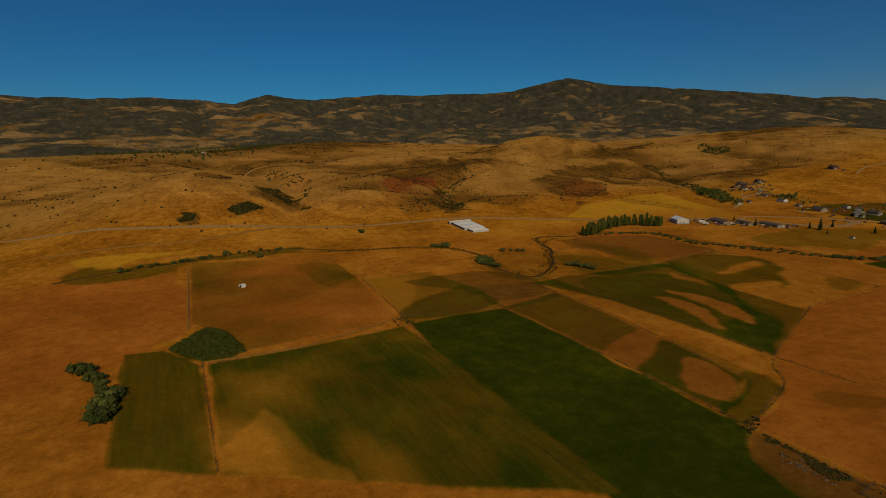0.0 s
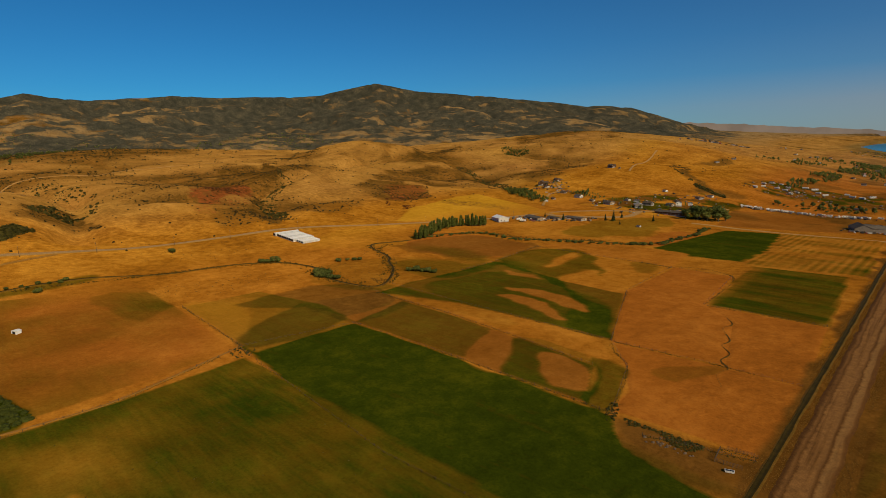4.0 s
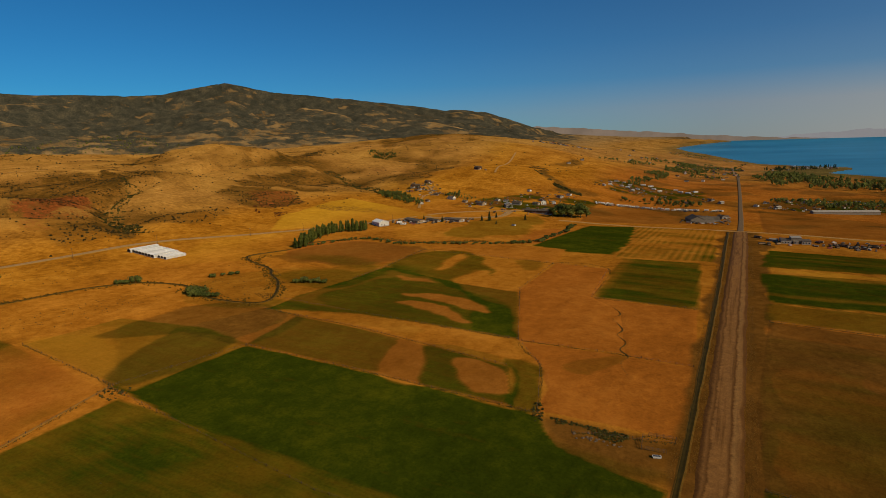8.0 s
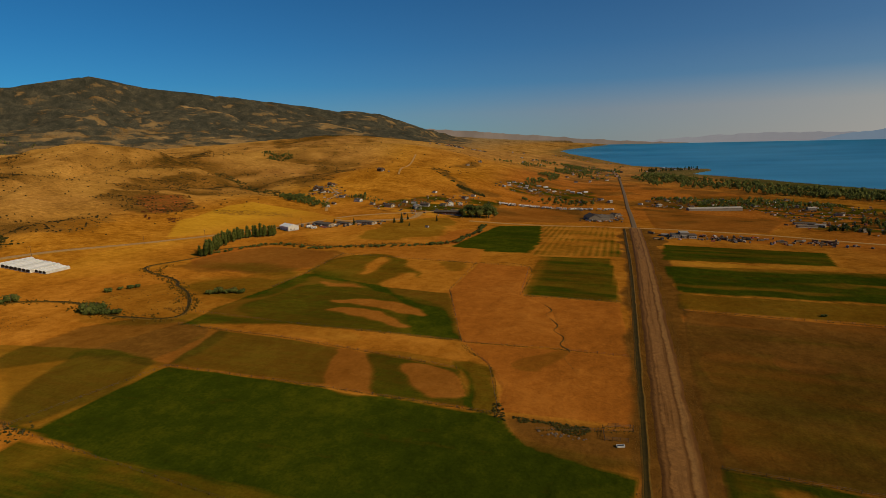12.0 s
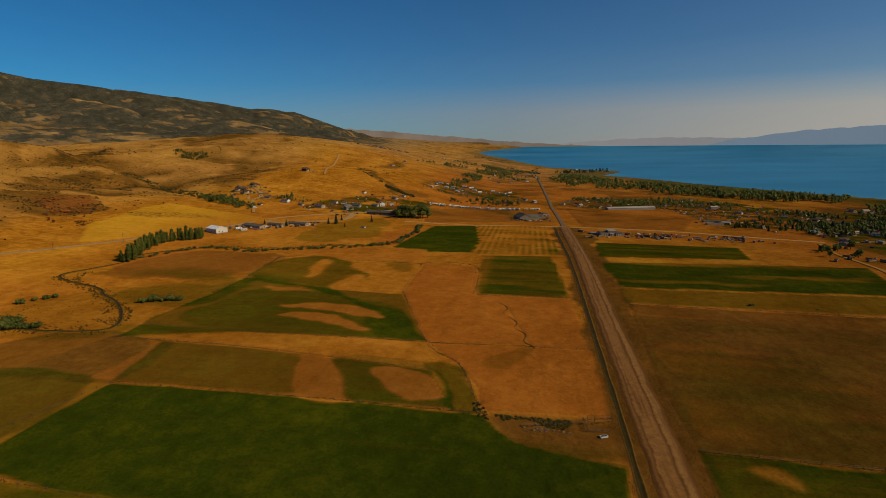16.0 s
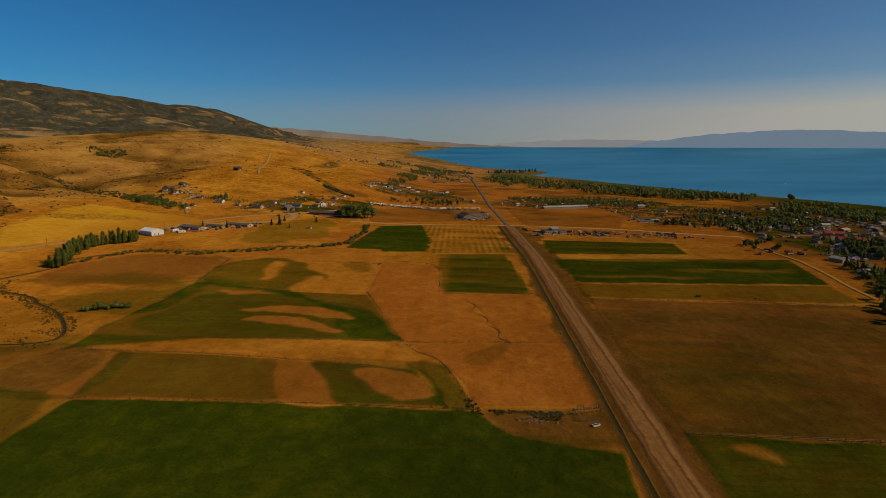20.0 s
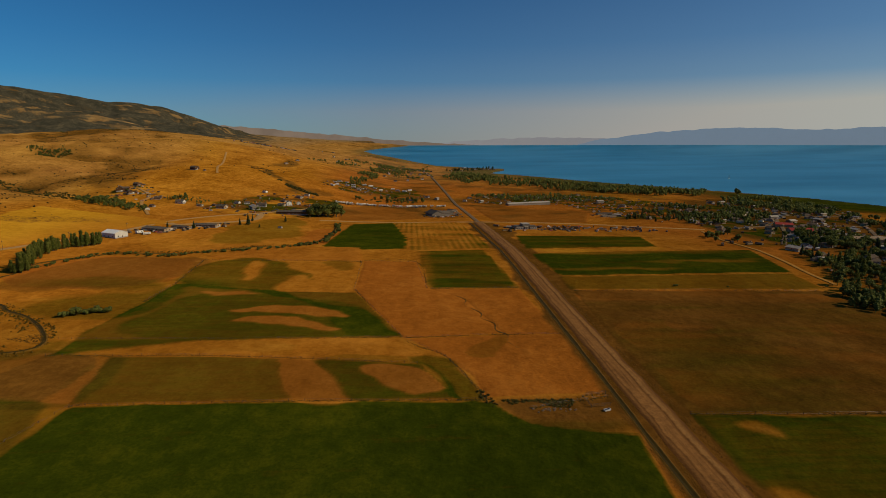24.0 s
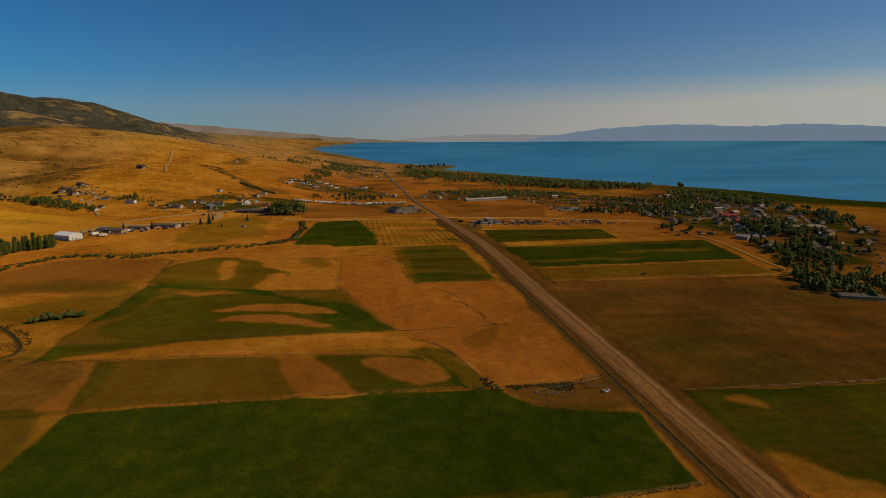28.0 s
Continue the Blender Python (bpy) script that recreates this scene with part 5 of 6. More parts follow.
    for x, y, k in ((-371, 76, 2.1), (-366, 80, 2.4), (-362, 74, 1.8), (-356, 78, 1.5), (-348, 80, 1.3), (-320, 138, 1.5), (-315, 142, 1.8), (-310, 144, 1.7), (-305, 146, 1.4), (-298, 147, 1.1),
                    (-452, 66, 1.3), (-447, 70, 1.7), (-446, 77, 1.5), (-401, 120, 1.0), (-398, 128, 1.0), (-394, 133, 1.0), (-390, 137, 0.9), (-544, 19, 2.0), (-475, -106, 1.5), (-267, -229, 2.0),
                    (-260, -224, 1.8), (-253, -222, 2.2), (-246, -219, 1.6), (-236, -218, 1.5), (-228, -213, 1.7), (-217, -215, 2.2), (-210, -214, 2.4), (-205, -216, 1.9), (108, 207, 0.6)):
        plant(s, x, y, rng, k, "bushes along the creek and fields")
    for x, y, k in ((150, 205, 0.5), (232, 205, 0.7)):
        plant(s, x, y, rng, k, "bushes beside the dirt road")
    for line, gap, k in (([(-420, 262), (-388, 319), (-333, 312), (-293, 331), (-252, 348), (-222, 368), (-205, 398)], 4.0, 0.8), ([(-222, 372), (-200, 396), (-196, 470), (-204, 560)], 6.0, 1.0), ([(-480, -225), (-492, -150), (-494, -80)], 5.0, 0.9)):
        q, side = along(line, gap)
        for x, y in q:
            plant(s, x + rng.uniform(-4, 4), y + rng.uniform(-4, 4), rng, k, "brush along the creek")
    # a dense willow thicket at the pasture's corner
    rng = np.random.RandomState(5)
    verts, faces = [], []
    blobs = []
    for x, y in inside_many(rng, [(-279, -188), (-295, -178), (-308, -166), (-300, -157), (-256, -148), (-252, -170)], 420):
        w = rng.uniform(0.9, 2.0)
        blobs.append((x, y, float(land(x, y)) + w * 0.2, w * 1.2, w * 0.7))
    leaf_cloud(rng, blobs, 12000, 0.3, verts, faces)
    tagged(part_data("willow_thicket", verts, faces, WILLOW, None), "dense dark green willow thicket", "thicket", kind="stuff")


def shrub_mesh(name, label, q, size, mat, seed, kind="stuff"):
    """Many small shrubs at the places q of the plan, as one thing: ragged low domes."""
    rng = np.random.RandomState(seed)
    P = drawn_in(q[:, 0], q[:, 1], land(q[:, 0], q[:, 1]))
    k = np.hypot(*(P[:, :2] - EYE[:2]).T) / np.hypot(*(q - EYE[:2]).T)
    n, m = len(q), 5
    w = (size * (0.45 + 1.2 * rng.rand(n) ** 2) * k)[:, None]
    turn = math.tau * np.arange(m) / m
    V = np.zeros((n, 1 + 2 * m, 3))
    V[:, 0] = P + np.concatenate([w * rng.uniform(-0.2, 0.2, (n, 2)), w * rng.uniform(0.7, 1.2, (n, 1))], 1)
    for ring, (rr, z0, z1) in enumerate(((0.75, 0.5, 0.85), (1.0, -0.35, -0.1))):
        o = rr * w * rng.uniform(0.55, 1.4, (n, m))
        V[:, 1 + ring * m:1 + ring * m + m] = P[:, None] + np.stack([o * np.cos(turn + ring * 0.6), o * np.sin(turn + ring * 0.6), w * rng.uniform(z0, z1, (n, m))], -1)
    j = np.arange(m)
    f = [(0, 1 + a, 1 + (a + 1) % m) for a in j] + [t for a in j for t in ((1 + a, 1 + m + a, 1 + m + (a + 1) % m), (1 + a, 1 + m + (a + 1) % m, 1 + (a + 1) % m))]
    F = (np.arange(n)[:, None, None] * (1 + 2 * m) + np.array(f)[None]).reshape(-1, 3)
    tagged(part_data(name, V.reshape(-1, 3).tolist(), F.tolist(), mat, None), label, "shrubs", kind=kind)


def scrub(name, label, outlines, n, size, mat, seed, kind="stuff"):
    """Shrubs inside outlines, with gaps."""
    rng = np.random.RandomState(seed)
    q = np.concatenate([inside_many(rng, c, n // len(outlines)) for c in outlines])
    shrub_mesh(name, label, q[fbm(q[:, 0], q[:, 1], 60, 3) > 0.42], size, mat, seed, kind)


def hill_brush(name, label, corner, other, tries, size, mat, seed, thin=0.02):
    """Shrubs over the hills, thick where brush grows and a few between."""
    rng = np.random.RandomState(seed)
    q = rng.uniform(corner, other, (tries, 2))
    clump = step(0.38, 0.62, fbm(q[:, 0], q[:, 1], 28, 3))
    want = np.clip(cover(q[:, 0], q[:, 1])["brush"], 0, 1) ** 1.6 * clump + thin
    shrub_mesh(name, label, q[rng.rand(tries) < want], size, mat, seed)


def far_wood(name, label, outlines, n, top, seed, mat, pointed=0.3, gaps=0.0):
    """Far trees, too small to tell apart, as one thing: each with a trunk and a ragged crown."""
    rng = np.random.RandomState(seed)
    verts, faces = [], []
    for c in outlines:
        q = inside_many(rng, c, n // len(outlines))
        q = q[(shore_line(q[:, 0], q[:, 1]) < -10) & (fbm(q[:, 0], q[:, 1], 70, 3) > gaps)]
        P = drawn_in(q[:, 0], q[:, 1], land(q[:, 0], q[:, 1]))
        k = np.hypot(*(P[:, :2] - EYE[:2]).T) / np.hypot(*(q - EYE[:2]).T)
        for p, s in zip(P, k):
            h = top * s * (0.6 + 0.8 * rng.rand())
            b = len(verts)
            r = 0.03 * h
            verts.extend([(p[0] - r, p[1] - r, p[2] - 0.5), (p[0] + r, p[1] - r, p[2] - 0.5), (p[0], p[1] + r, p[2] - 0.5), (p[0], p[1], p[2] + h * 0.7)])
            faces.extend([(b, b + 1, b + 3), (b + 1, b + 2, b + 3), (b + 2, b, b + 3)])
            if rng.rand() < pointed:
                blobs = [(p[0], p[1], p[2] + h * 0.35, h * 0.2, h * 0.3), (p[0], p[1], p[2] + h * 0.72, h * 0.12, h * 0.3)]
            else:
                blobs = [(p[0] + h * 0.12 * rng.normal(), p[1] + h * 0.12 * rng.normal(), p[2] + h * z, h * 0.3, h * 0.28) for z in (0.4, 0.55, 0.68)]
            leaf_cloud(rng, blobs, 32, h * 0.085, verts, faces, 5, 4)
    tagged(part_data(name, verts, faces, mat, None), label, "trees", kind="stuff")


def weeds(name, label, lines, gap, wide, size, seed, mat):
    """Tufts of tall weeds along fences and ditches, as one thing."""
    rng = np.random.RandomState(seed)
    verts, faces = [], []
    for line in lines:
        q, side = along(line, gap)
        dens, ground = fbm(q[:, 0], q[:, 1], 16, 3), land(q[:, 0], q[:, 1])
        for i, ((x, y), (sx, sy)) in enumerate(zip(q, side)):
            for _ in range(2):
                if dens[i] < 0.38 or rng.rand() < 0.2:
                    continue
                o = rng.normal() * wide
                px, py = x + sx * o + rng.uniform(-gap, gap), y + sy * o + rng.uniform(-gap, gap)
                z = float(ground[i]) - 0.05
                h, b = size * rng.uniform(0.5, 1.3), len(verts)
                verts.append((px, py, z + h))
                for j in range(5):
                    a = math.tau * j / 5 + rng.rand()
                    k = h * rng.uniform(0.5, 1.0)
                    verts.append((px + k * math.cos(a), py + k * math.sin(a), z + h * rng.uniform(-0.1, 0.5)))
                for j in range(5):
                    faces.append((b, b + 1 + j, b + 1 + (j + 1) % 5))
    tagged(part_data(name, verts, faces, mat, None), label, "weeds", kind="stuff")


FENCES = [
    [(-266, -49), (-120, -63), (-16, -57)], [(-266, -47), (-248, 21), (-157, 23), (-68, 22)], [(-292, 76), (-258, 75), (-214, 75), (-154, 69), (-100, 62)],
    [(-300, 100), (-224, 98), (-108, 100)], [(-145, 198), (-108, 99), (-85, 71), (-70, 24)], [(-106, 99), (-48, 103), (-14, 103)], [(-88, 201), (-20, 204)],
    [(-146, 199), (-148, 293), (-98, 291), (-91, 202)], [(-290, 296), (-149, 293)], [(-286, 170), (-284, 216), (-291, 295)], [(-252, -172), (-142, -174)], [(-247, -169), (-246, -118), (-264, -50)],
]
FENCES += [
    [(-445, -170), (-332, -175)], [(-370, -40), (-268, -47)], [(-26, 24), (-14, 27)], [(-52, 14), (-14, 24)], [(16, 7), (65, 5), (148, 4)],
    [(22, 196), (120, 197), (216, 194)],
]
POST = scatter_mat("weathered_wood", (0.055, 0.038, 0.022), (0.13, 0.090, 0.055), 0.8)
WIRE, _nt, _b = material("fence_wire", 0.5, 0.8)
_b.inputs["Base Color"].default_value = (0.16, 0.14, 0.12, 1)


def build_fences():
    post = bmesh.new()
    add_box(post, -0.08, 0.08, -0.08, 0.08, -0.4, 1.35, 0, 0.03)
    pm = bpy.data.meshes.new("post")
    post.to_mesh(pm)
    post.free()
    pm.materials.append(POST)
    for line in FENCES:
        q, side = along(line, 6.0)
        q = np.concatenate([np.linspace(a, b, max(2, int(math.dist(a, b) / 6.0)))[:-1] for a, b in zip(line, line[1:])] + [np.array([line[-1]], float)])
        root = tagged(new("fence"), "weathered wooden post and wire field fence", "fence", "field fences")
        root.location = (*q[0], float(land(*q[0])))
        for x, y in q:
            ob = new("post", pm)
            ob.parent = root
            ob.location = (x - q[0][0], y - q[0][1], float(land(x, y)) - root.location.z)
            ob.rotation_euler = (random.uniform(-.06, .06), random.uniform(-.06, .06), random.uniform(0, 3))
        for h in (0.5, 1.15):
            pts = [(x - q[0][0], y - q[0][1], float(land(x, y)) - root.location.z + h) for x, y in q]
            part("wire", tube(pts, [0.02] * len(pts), 4), WIRE, root)


# buildings
def paint(name, dark, light, rough=0.7, size=3.0):
    return scatter_mat(name, dark, light, size, rough)


WALL_WHITE = paint("white_siding", (0.62, 0.58, 0.50), (0.78, 0.75, 0.68))
WALL_TAN = paint("tan_siding", (0.24, 0.165, 0.09), (0.38, 0.27, 0.16))
WALL_BROWN = paint("dark_log_wall", (0.07, 0.038, 0.02), (0.15, 0.08, 0.04))
WALL_GREY = paint("grey_siding", (0.17, 0.14, 0.11), (0.28, 0.235, 0.19))
ROOF_GREY = paint("grey_shingle_roof", (0.085, 0.068, 0.052), (0.16, 0.128, 0.096), 0.85)
ROOF_BROWN = paint("brown_shingle_roof", (0.07, 0.05, 0.035), (0.15, 0.11, 0.08), 0.85)
ROOF_RED = paint("red_metal_roof", (0.24, 0.035, 0.022), (0.33, 0.06, 0.04), 0.5)
ROOF_METAL = paint("pale_metal_roof", (0.27, 0.235, 0.19), (0.42, 0.37, 0.30), 0.5)
ROOF_WHITE = paint("white_metal_roof", (0.66, 0.64, 0.60), (0.84, 0.82, 0.78), 0.5)
DARK = paint("dark_opening", (0.018, 0.016, 0.014), (0.04, 0.035, 0.03), 0.6)
CONCRETE = paint("concrete", (0.24, 0.22, 0.19), (0.38, 0.35, 0.30), 0.9)
RUBBER = paint("rubber", (0.015, 0.015, 0.015), (0.03, 0.03, 0.03), 0.9)
TRIM = paint("pale_trim", (0.5, 0.47, 0.42), (0.66, 0.63, 0.57))
GLASS, _nt, _b = material("window_glass", 0.08)
_b.inputs["Base Color"].default_value, _b.inputs["Specular IOR Level"].default_value = (0.03, 0.04, 0.05, 1), 0.7


def roof_parts(root, w, d, h, rise, mat, over=0.5, thick=0.22, x0=0.0, y0=0.0):
    """Two sloping slabs and a ridge cap, ridge along y."""
    s = rise / (w / 2)
    for sg in (-1, 1):
        e = w / 2 + over
        prof = [(0, h + rise), (sg * e, h - s * over), (sg * e, h - s * over + thick), (0, h + rise + thick)]
        bm = prism([(x0 + a, b) for a, b in prof], y0 - d / 2 - over, y0 + d / 2 + over)
        part("roof_slope", bm, mat, root)
    part("ridge_cap", box(x0 - 0.2, x0 + 0.2, y0 - d / 2 - over, y0 + d / 2 + over, h + rise + thick * 0.6, h + rise + thick + 0.07), mat, root)


def gable_walls(root, w, d, h, rise, mat, x0=0.0, y0=0.0):
    part("wall", prism([(x0 - w / 2, -0.8), (x0 + w / 2, -0.8), (x0 + w / 2, h), (x0, h + rise - 0.02), (x0 - w / 2, h)], y0 - d / 2, y0 + d / 2), mat, root)


def window(root, x, y, z, w, h, face):
    """A framed window on a wall; face: the way it looks, x or y, with a sign."""
    o = 0.04 if face[0] != "-" else -0.04
    if "y" in face:
        f = part("window", box(x - w / 2 - .1, x + w / 2 + .1, min(y, y + 2 * o), max(y, y + 2 * o), z - .1, z + h + .1), TRIM, root)
        part("pane", box(x - w / 2, x + w / 2, min(y + o, y + 2.6 * o), max(y + o, y + 2.6 * o), z, z + h), GLASS, f)
    else:
        f = part("window", box(min(x, x + 2 * o), max(x, x + 2 * o), y - w / 2 - .1, y + w / 2 + .1, z - .1, z + h + .1), TRIM, root)
        part("pane", box(min(x + o, x + 2.6 * o), max(x + o, x + 2.6 * o), y - w / 2, y + w / 2, z, z + h), GLASS, f)


def house(name, label, w, d, h, rise, wall, roof, wing=0.0, storeys=1, chimney=True, garage=True, category="house", plain=False):
    root = tagged(new(name), label, category)
    part("foundation", box(-w / 2 - .1, w / 2 + .1, -d / 2 - .1, d / 2 + .1, -1.2, 0.3), CONCRETE, root)
    gable_walls(root, w, d, h, rise, wall)
    roof_parts(root, w, d, h, rise, roof)
    if wing:
        ww, wd = d * 0.5, wing
        part("wing_wall", prism([(-ww / 2, -0.8), (ww / 2, -0.8), (ww / 2, h * 0.9), (0, h * 0.9 + rise * 0.7), (-ww / 2, h * 0.9)], 0, wd), wall, root).matrix_basis = pose(w / 2 - 0.1, -d * 0.12, 0, 0, 0, -90)
        for sg in (-1, 1):
            e, s = ww / 2 + 0.5, rise * 0.7 / (ww / 2)
            part("wing_roof", prism([(0, h * 0.9 + rise * 0.7), (sg * e, h * 0.9 - s * 0.5), (sg * e, h * 0.9 - s * 0.5 + 0.2), (0, h * 0.9 + rise * 0.7 + 0.2)], -w / 4, wd + 0.5), roof, root).matrix_basis = pose(w / 2 - 0.1, -d * 0.12, 0, 0, 0, -90)
    if plain:
        window(root, -w / 2, 0, 1.0, 1.6, 1.1, "-x")
        window(root, -w * 0.25, -d / 2, 1.0, 1.4, 1.1, "-y")
    for st in range(0 if plain else storeys):
        z = 1.0 + 2.8 * st
        for y in np.linspace(-d / 2 + d * 0.18, d / 2 - d * 0.18, max(2, int(d / 7))):
            window(root, -w / 2, y, z, 1.3, 1.2, "-x")
            if not wing:
                window(root, w / 2, y, z, 1.3, 1.2, "+x")
        window(root, -w * 0.25, -d / 2, z, 1.4, 1.2, "-y")
    door = part("door", box(0.2, 1.2, -d / 2 - 0.08, -d / 2 + 0.05, 0.05, 2.1), WALL_BROWN if wall is not WALL_BROWN else TRIM, root)
    part("door_handle", box(1.0, 1.08, -d / 2 - 0.14, -d / 2 - 0.07, 1.0, 1.1), WIRE, door)
    if garage:
        part("garage_door", box(w * 0.18, w * 0.18 + 2.6, -d / 2 - 0.07, -d / 2 + 0.05, 0.05, 2.3), TRIM, root)
    if chimney:
        ch = part("chimney", box(-w * 0.22, -w * 0.22 + 0.8, -0.4, 0.4, h, h + rise + 1.0), CONCRETE, root)
        part("flue", box(-w * 0.22 + 0.2, -w * 0.22 + 0.6, -0.2, 0.2, h + rise + 1.0, h + rise + 1.3), DARK, ch)
    return root


HOUSES = {
    "lodge": lambda: house("house", "dark log house with a steep brown roof on the slope", 11, 16, 5.6, 3.6, WALL_BROWN, ROOF_BROWN, 9, 2),
    "brown": lambda: house("house", "brown house with a shingled roof", 10, 13, 3.2, 2.6, WALL_BROWN, ROOF_BROWN),
    "tan": lambda: house("house", "tan sided house with a grey shingled roof", 10, 14, 3.2, 2.4, WALL_TAN, ROOF_GREY, 6),
    "white": lambda: house("house", "white sided house with a grey shingled roof", 9, 13, 3.2, 2.4, WALL_WHITE, ROOF_GREY),
    "white_tall": lambda: house("house", "tall white two-storey house with a grey roof", 9, 10, 5.6, 2.4, WALL_WHITE, ROOF_GREY, 0, 2),
    "grey": lambda: house("house", "grey house with a brown shingled roof", 10, 15, 3.3, 2.6, WALL_GREY, ROOF_BROWN, 7),
    "red": lambda: house("hall", "long low building with a bright red roof", 15, 30, 4.5, 3.0, WALL_TAN, ROOF_RED, 0, 1, False, True, "building"),
    "metal": lambda: house("barn", "pale metal-roofed farm building", 12, 20, 4.5, 2.2, WALL_GREY, ROOF_METAL, 0, 1, False, True, "barn"),
    "white_barn": lambda: house("barn", "white barn with a pale metal roof beside the highway", 15, 22, 5.0, 2.6, WALL_WHITE, ROOF_WHITE, 0, 1, False, True, "barn"),
    "long": lambda: house("farm_shed", "long low farm shed with a grey metal roof", 13, 36, 2.6, 1.4, WALL_TAN, ROOF_GREY, 0, 1, False, True, "shed"),
    "church": lambda: house("meeting_house", "large building with joined grey shingled roofs", 20, 30, 4.5, 5.0, WALL_GREY, ROOF_GREY, 15, 1, False, False, "building"),
    "long_house": lambda: house("long_house", "long dark low building beneath large trees", 14, 46, 4.2, 2.0, WALL_BROWN, ROOF_GREY, 0, 1, True, True, "building"),
    "tan_hall": lambda: house("hall", "large tan flat-roofed hall in town", 26, 40, 5.0, 1.2, WALL_TAN, WALL_TAN, 0, 1, False, True, "building"),
}


def mobile_home():
    root = tagged(new("mobile_home"), "white mobile home with small windows", "mobile home", "mobile homes")
    part("body", box(-2.2, 2.2, -7, 7, 0.6, 3.4, 0.12), WALL_WHITE, root)
    part("roof", prism([(-2.35, 3.38), (2.35, 3.38), (2.35, 3.5), (0, 3.95), (-2.35, 3.5)], -7.2, 7.2), ROOF_WHITE, root)
    part("skirt", box(-2.1, 2.1, -6.9, 6.9, -0.6, 0.62), CONCRETE, root)
    for y in (-4.5, 0, 4.5):
        window(root, -2.2, y, 1.6, 1.2, 0.9, "-x")
        window(root, 2.2, y, 1.6, 1.2, 0.9, "+x")
    window(root, 0, -7, 1.6, 1.6, 1.0, "-y")
    part("door", box(2.15, 2.28, -0.5, 0.4, 0.65, 2.6), WALL_GREY, root)
    return root


def camper():
    root = tagged(new("camper_trailer"), "white camper trailer parked in a row", "camper", "campers in a row")
    part("body", prism([(-4.2, 0.7), (4.0, 0.7), (4.3, 1.8), (3.8, 3.2), (-3.9, 3.3), (-4.3, 2.4)], -1.25, 1.25), WALL_WHITE, root)
    part("stripe", box(-4.0, 3.9, -1.29, 1.29, 1.2, 1.45), WALL_GREY, root)
    for x in (-2.2, 1.8):
        window(root, x, -1.25, 1.8, 1.0, 0.7, "-y")
        window(root, x, 1.25, 1.8, 1.0, 0.7, "+y")
    for x in (-0.6, 0.5):
        for y in (-1.1, 1.1):
            bm = bmesh.new()
            bmesh.ops.create_cone(bm, cap_ends=True, segments=12, radius1=0.38, radius2=0.38, depth=0.25, matrix=pose(x, y, 0.38, 90))
            part("wheel", bm, RUBBER, root)
    part("tow_bar", prism([(4.1, 0.65), (5.4, 0.55), (5.4, 0.65), (4.1, 0.8)], -0.12, 0.12), WIRE, root)
    return root


def car(colour, label):
    def make():
        root = tagged(new("car"), label, "car", "parked cars")
        part("body", prism([(-2.2, 0.35), (2.2, 0.35), (2.25, 0.8), (1.2, 0.95), (-2.15, 1.0)], -0.85, 0.85), colour, root)
        cab = part("cabin", prism([(-1.6, 0.97), (1.1, 0.93), (0.4, 1.5), (-1.2, 1.5)], -0.75, 0.75), GLASS, root)
        part("roof", prism([(-1.25, 1.48), (0.45, 1.48), (0.35, 1.56), (-1.15, 1.56)], -0.74, 0.74), colour, cab)
        for x in (-1.35, 1.35):
            for y in (-0.8, 0.8):
                bm = bmesh.new()
                bmesh.ops.create_cone(bm, cap_ends=True, segments=12, radius1=0.34, radius2=0.34, depth=0.22, matrix=pose(x, y, 0.34, 90))
                part("wheel", bm, RUBBER, root)
        return root
    return make


def storage_shed():
    root = tagged(new("storage_shed"), "long white-roofed shed with a dark open end", "shed", "white sheds in a row")
    w, d, h = 5.2, 30.0, 2.3
    part("wall", prism([(-w / 2, -0.8), (w / 2, -0.8), (w / 2, h), (0, h + 0.6), (-w / 2, h)], -d / 2, d / 2), WALL_WHITE, root)
    roof_parts(root, w, d, h, 0.6, ROOF_WHITE, 0.25, 0.14)
    part("open_end", prism([(-w / 2 + 0.2, 0.05), (w / 2 - 0.2, 0.05), (w / 2 - 0.2, h), (0, h + 0.5), (-w / 2 + 0.2, h)], -d / 2 - 0.35, -d / 2 + 0.04), DARK, root)
    for y in np.linspace(-d / 2 + 2.5, d / 2 - 2.5, 8):
        part("side_door", box(w / 2 - 0.04, w / 2 + 0.07, y - 1.2, y + 1.2, 0.05, 1.9), TRIM, root)
    return root


def long_greenhouse():
    root = tagged(new("long_shed"), "very long pale metal-roofed shed with dark bays", "shed")
    w, d, h = 16.0, 104.0, 4.2
    part("wall", prism([(-w / 2, -1.0), (w / 2, -1.0), (w / 2, h), (0, h + 2.0), (-w / 2, h)], -d / 2, d / 2), WALL_GREY, root)
    roof_parts(root, w, d, h, 2.0, ROOF_METAL, 0.6, 0.2)
    for y in np.linspace(-d / 2 + 3, d / 2 - 3, 22):
        part("bay_door", box(w / 2 - 0.05, w / 2 + 0.1, y - 1.7, y + 1.7, 0.1, 3.4), DARK, root)
    return root


def unfinished_building():
    root = tagged(new("building_site"), "grey block building with stepped flat roofs under construction", "building")
    for i, (x0, x1, y0, y1, z) in enumerate(((-14, -4, -8, 8, 4.0), (-4, 6, -5, 9, 6.5), (6, 15, -8, 6, 3.6), (-2, 3, -9, -5, 3.2))):
        b = part("block", box(x0, x1, y0, y1, -0.8, z), WALL_GREY if i % 2 else CONCRETE, root)
        part("flat_roof", box(x0 - .3, x1 + .3, y0 - .3, y1 + .3, z, z + 0.3), ROOF_METAL if i % 2 else ROOF_GREY, b)
        for x in np.arange(x0 + 1.6, x1 - 1, 2.8):
            window(root, x, y0, 1.0, 1.5, 1.4, "-y")
    return root


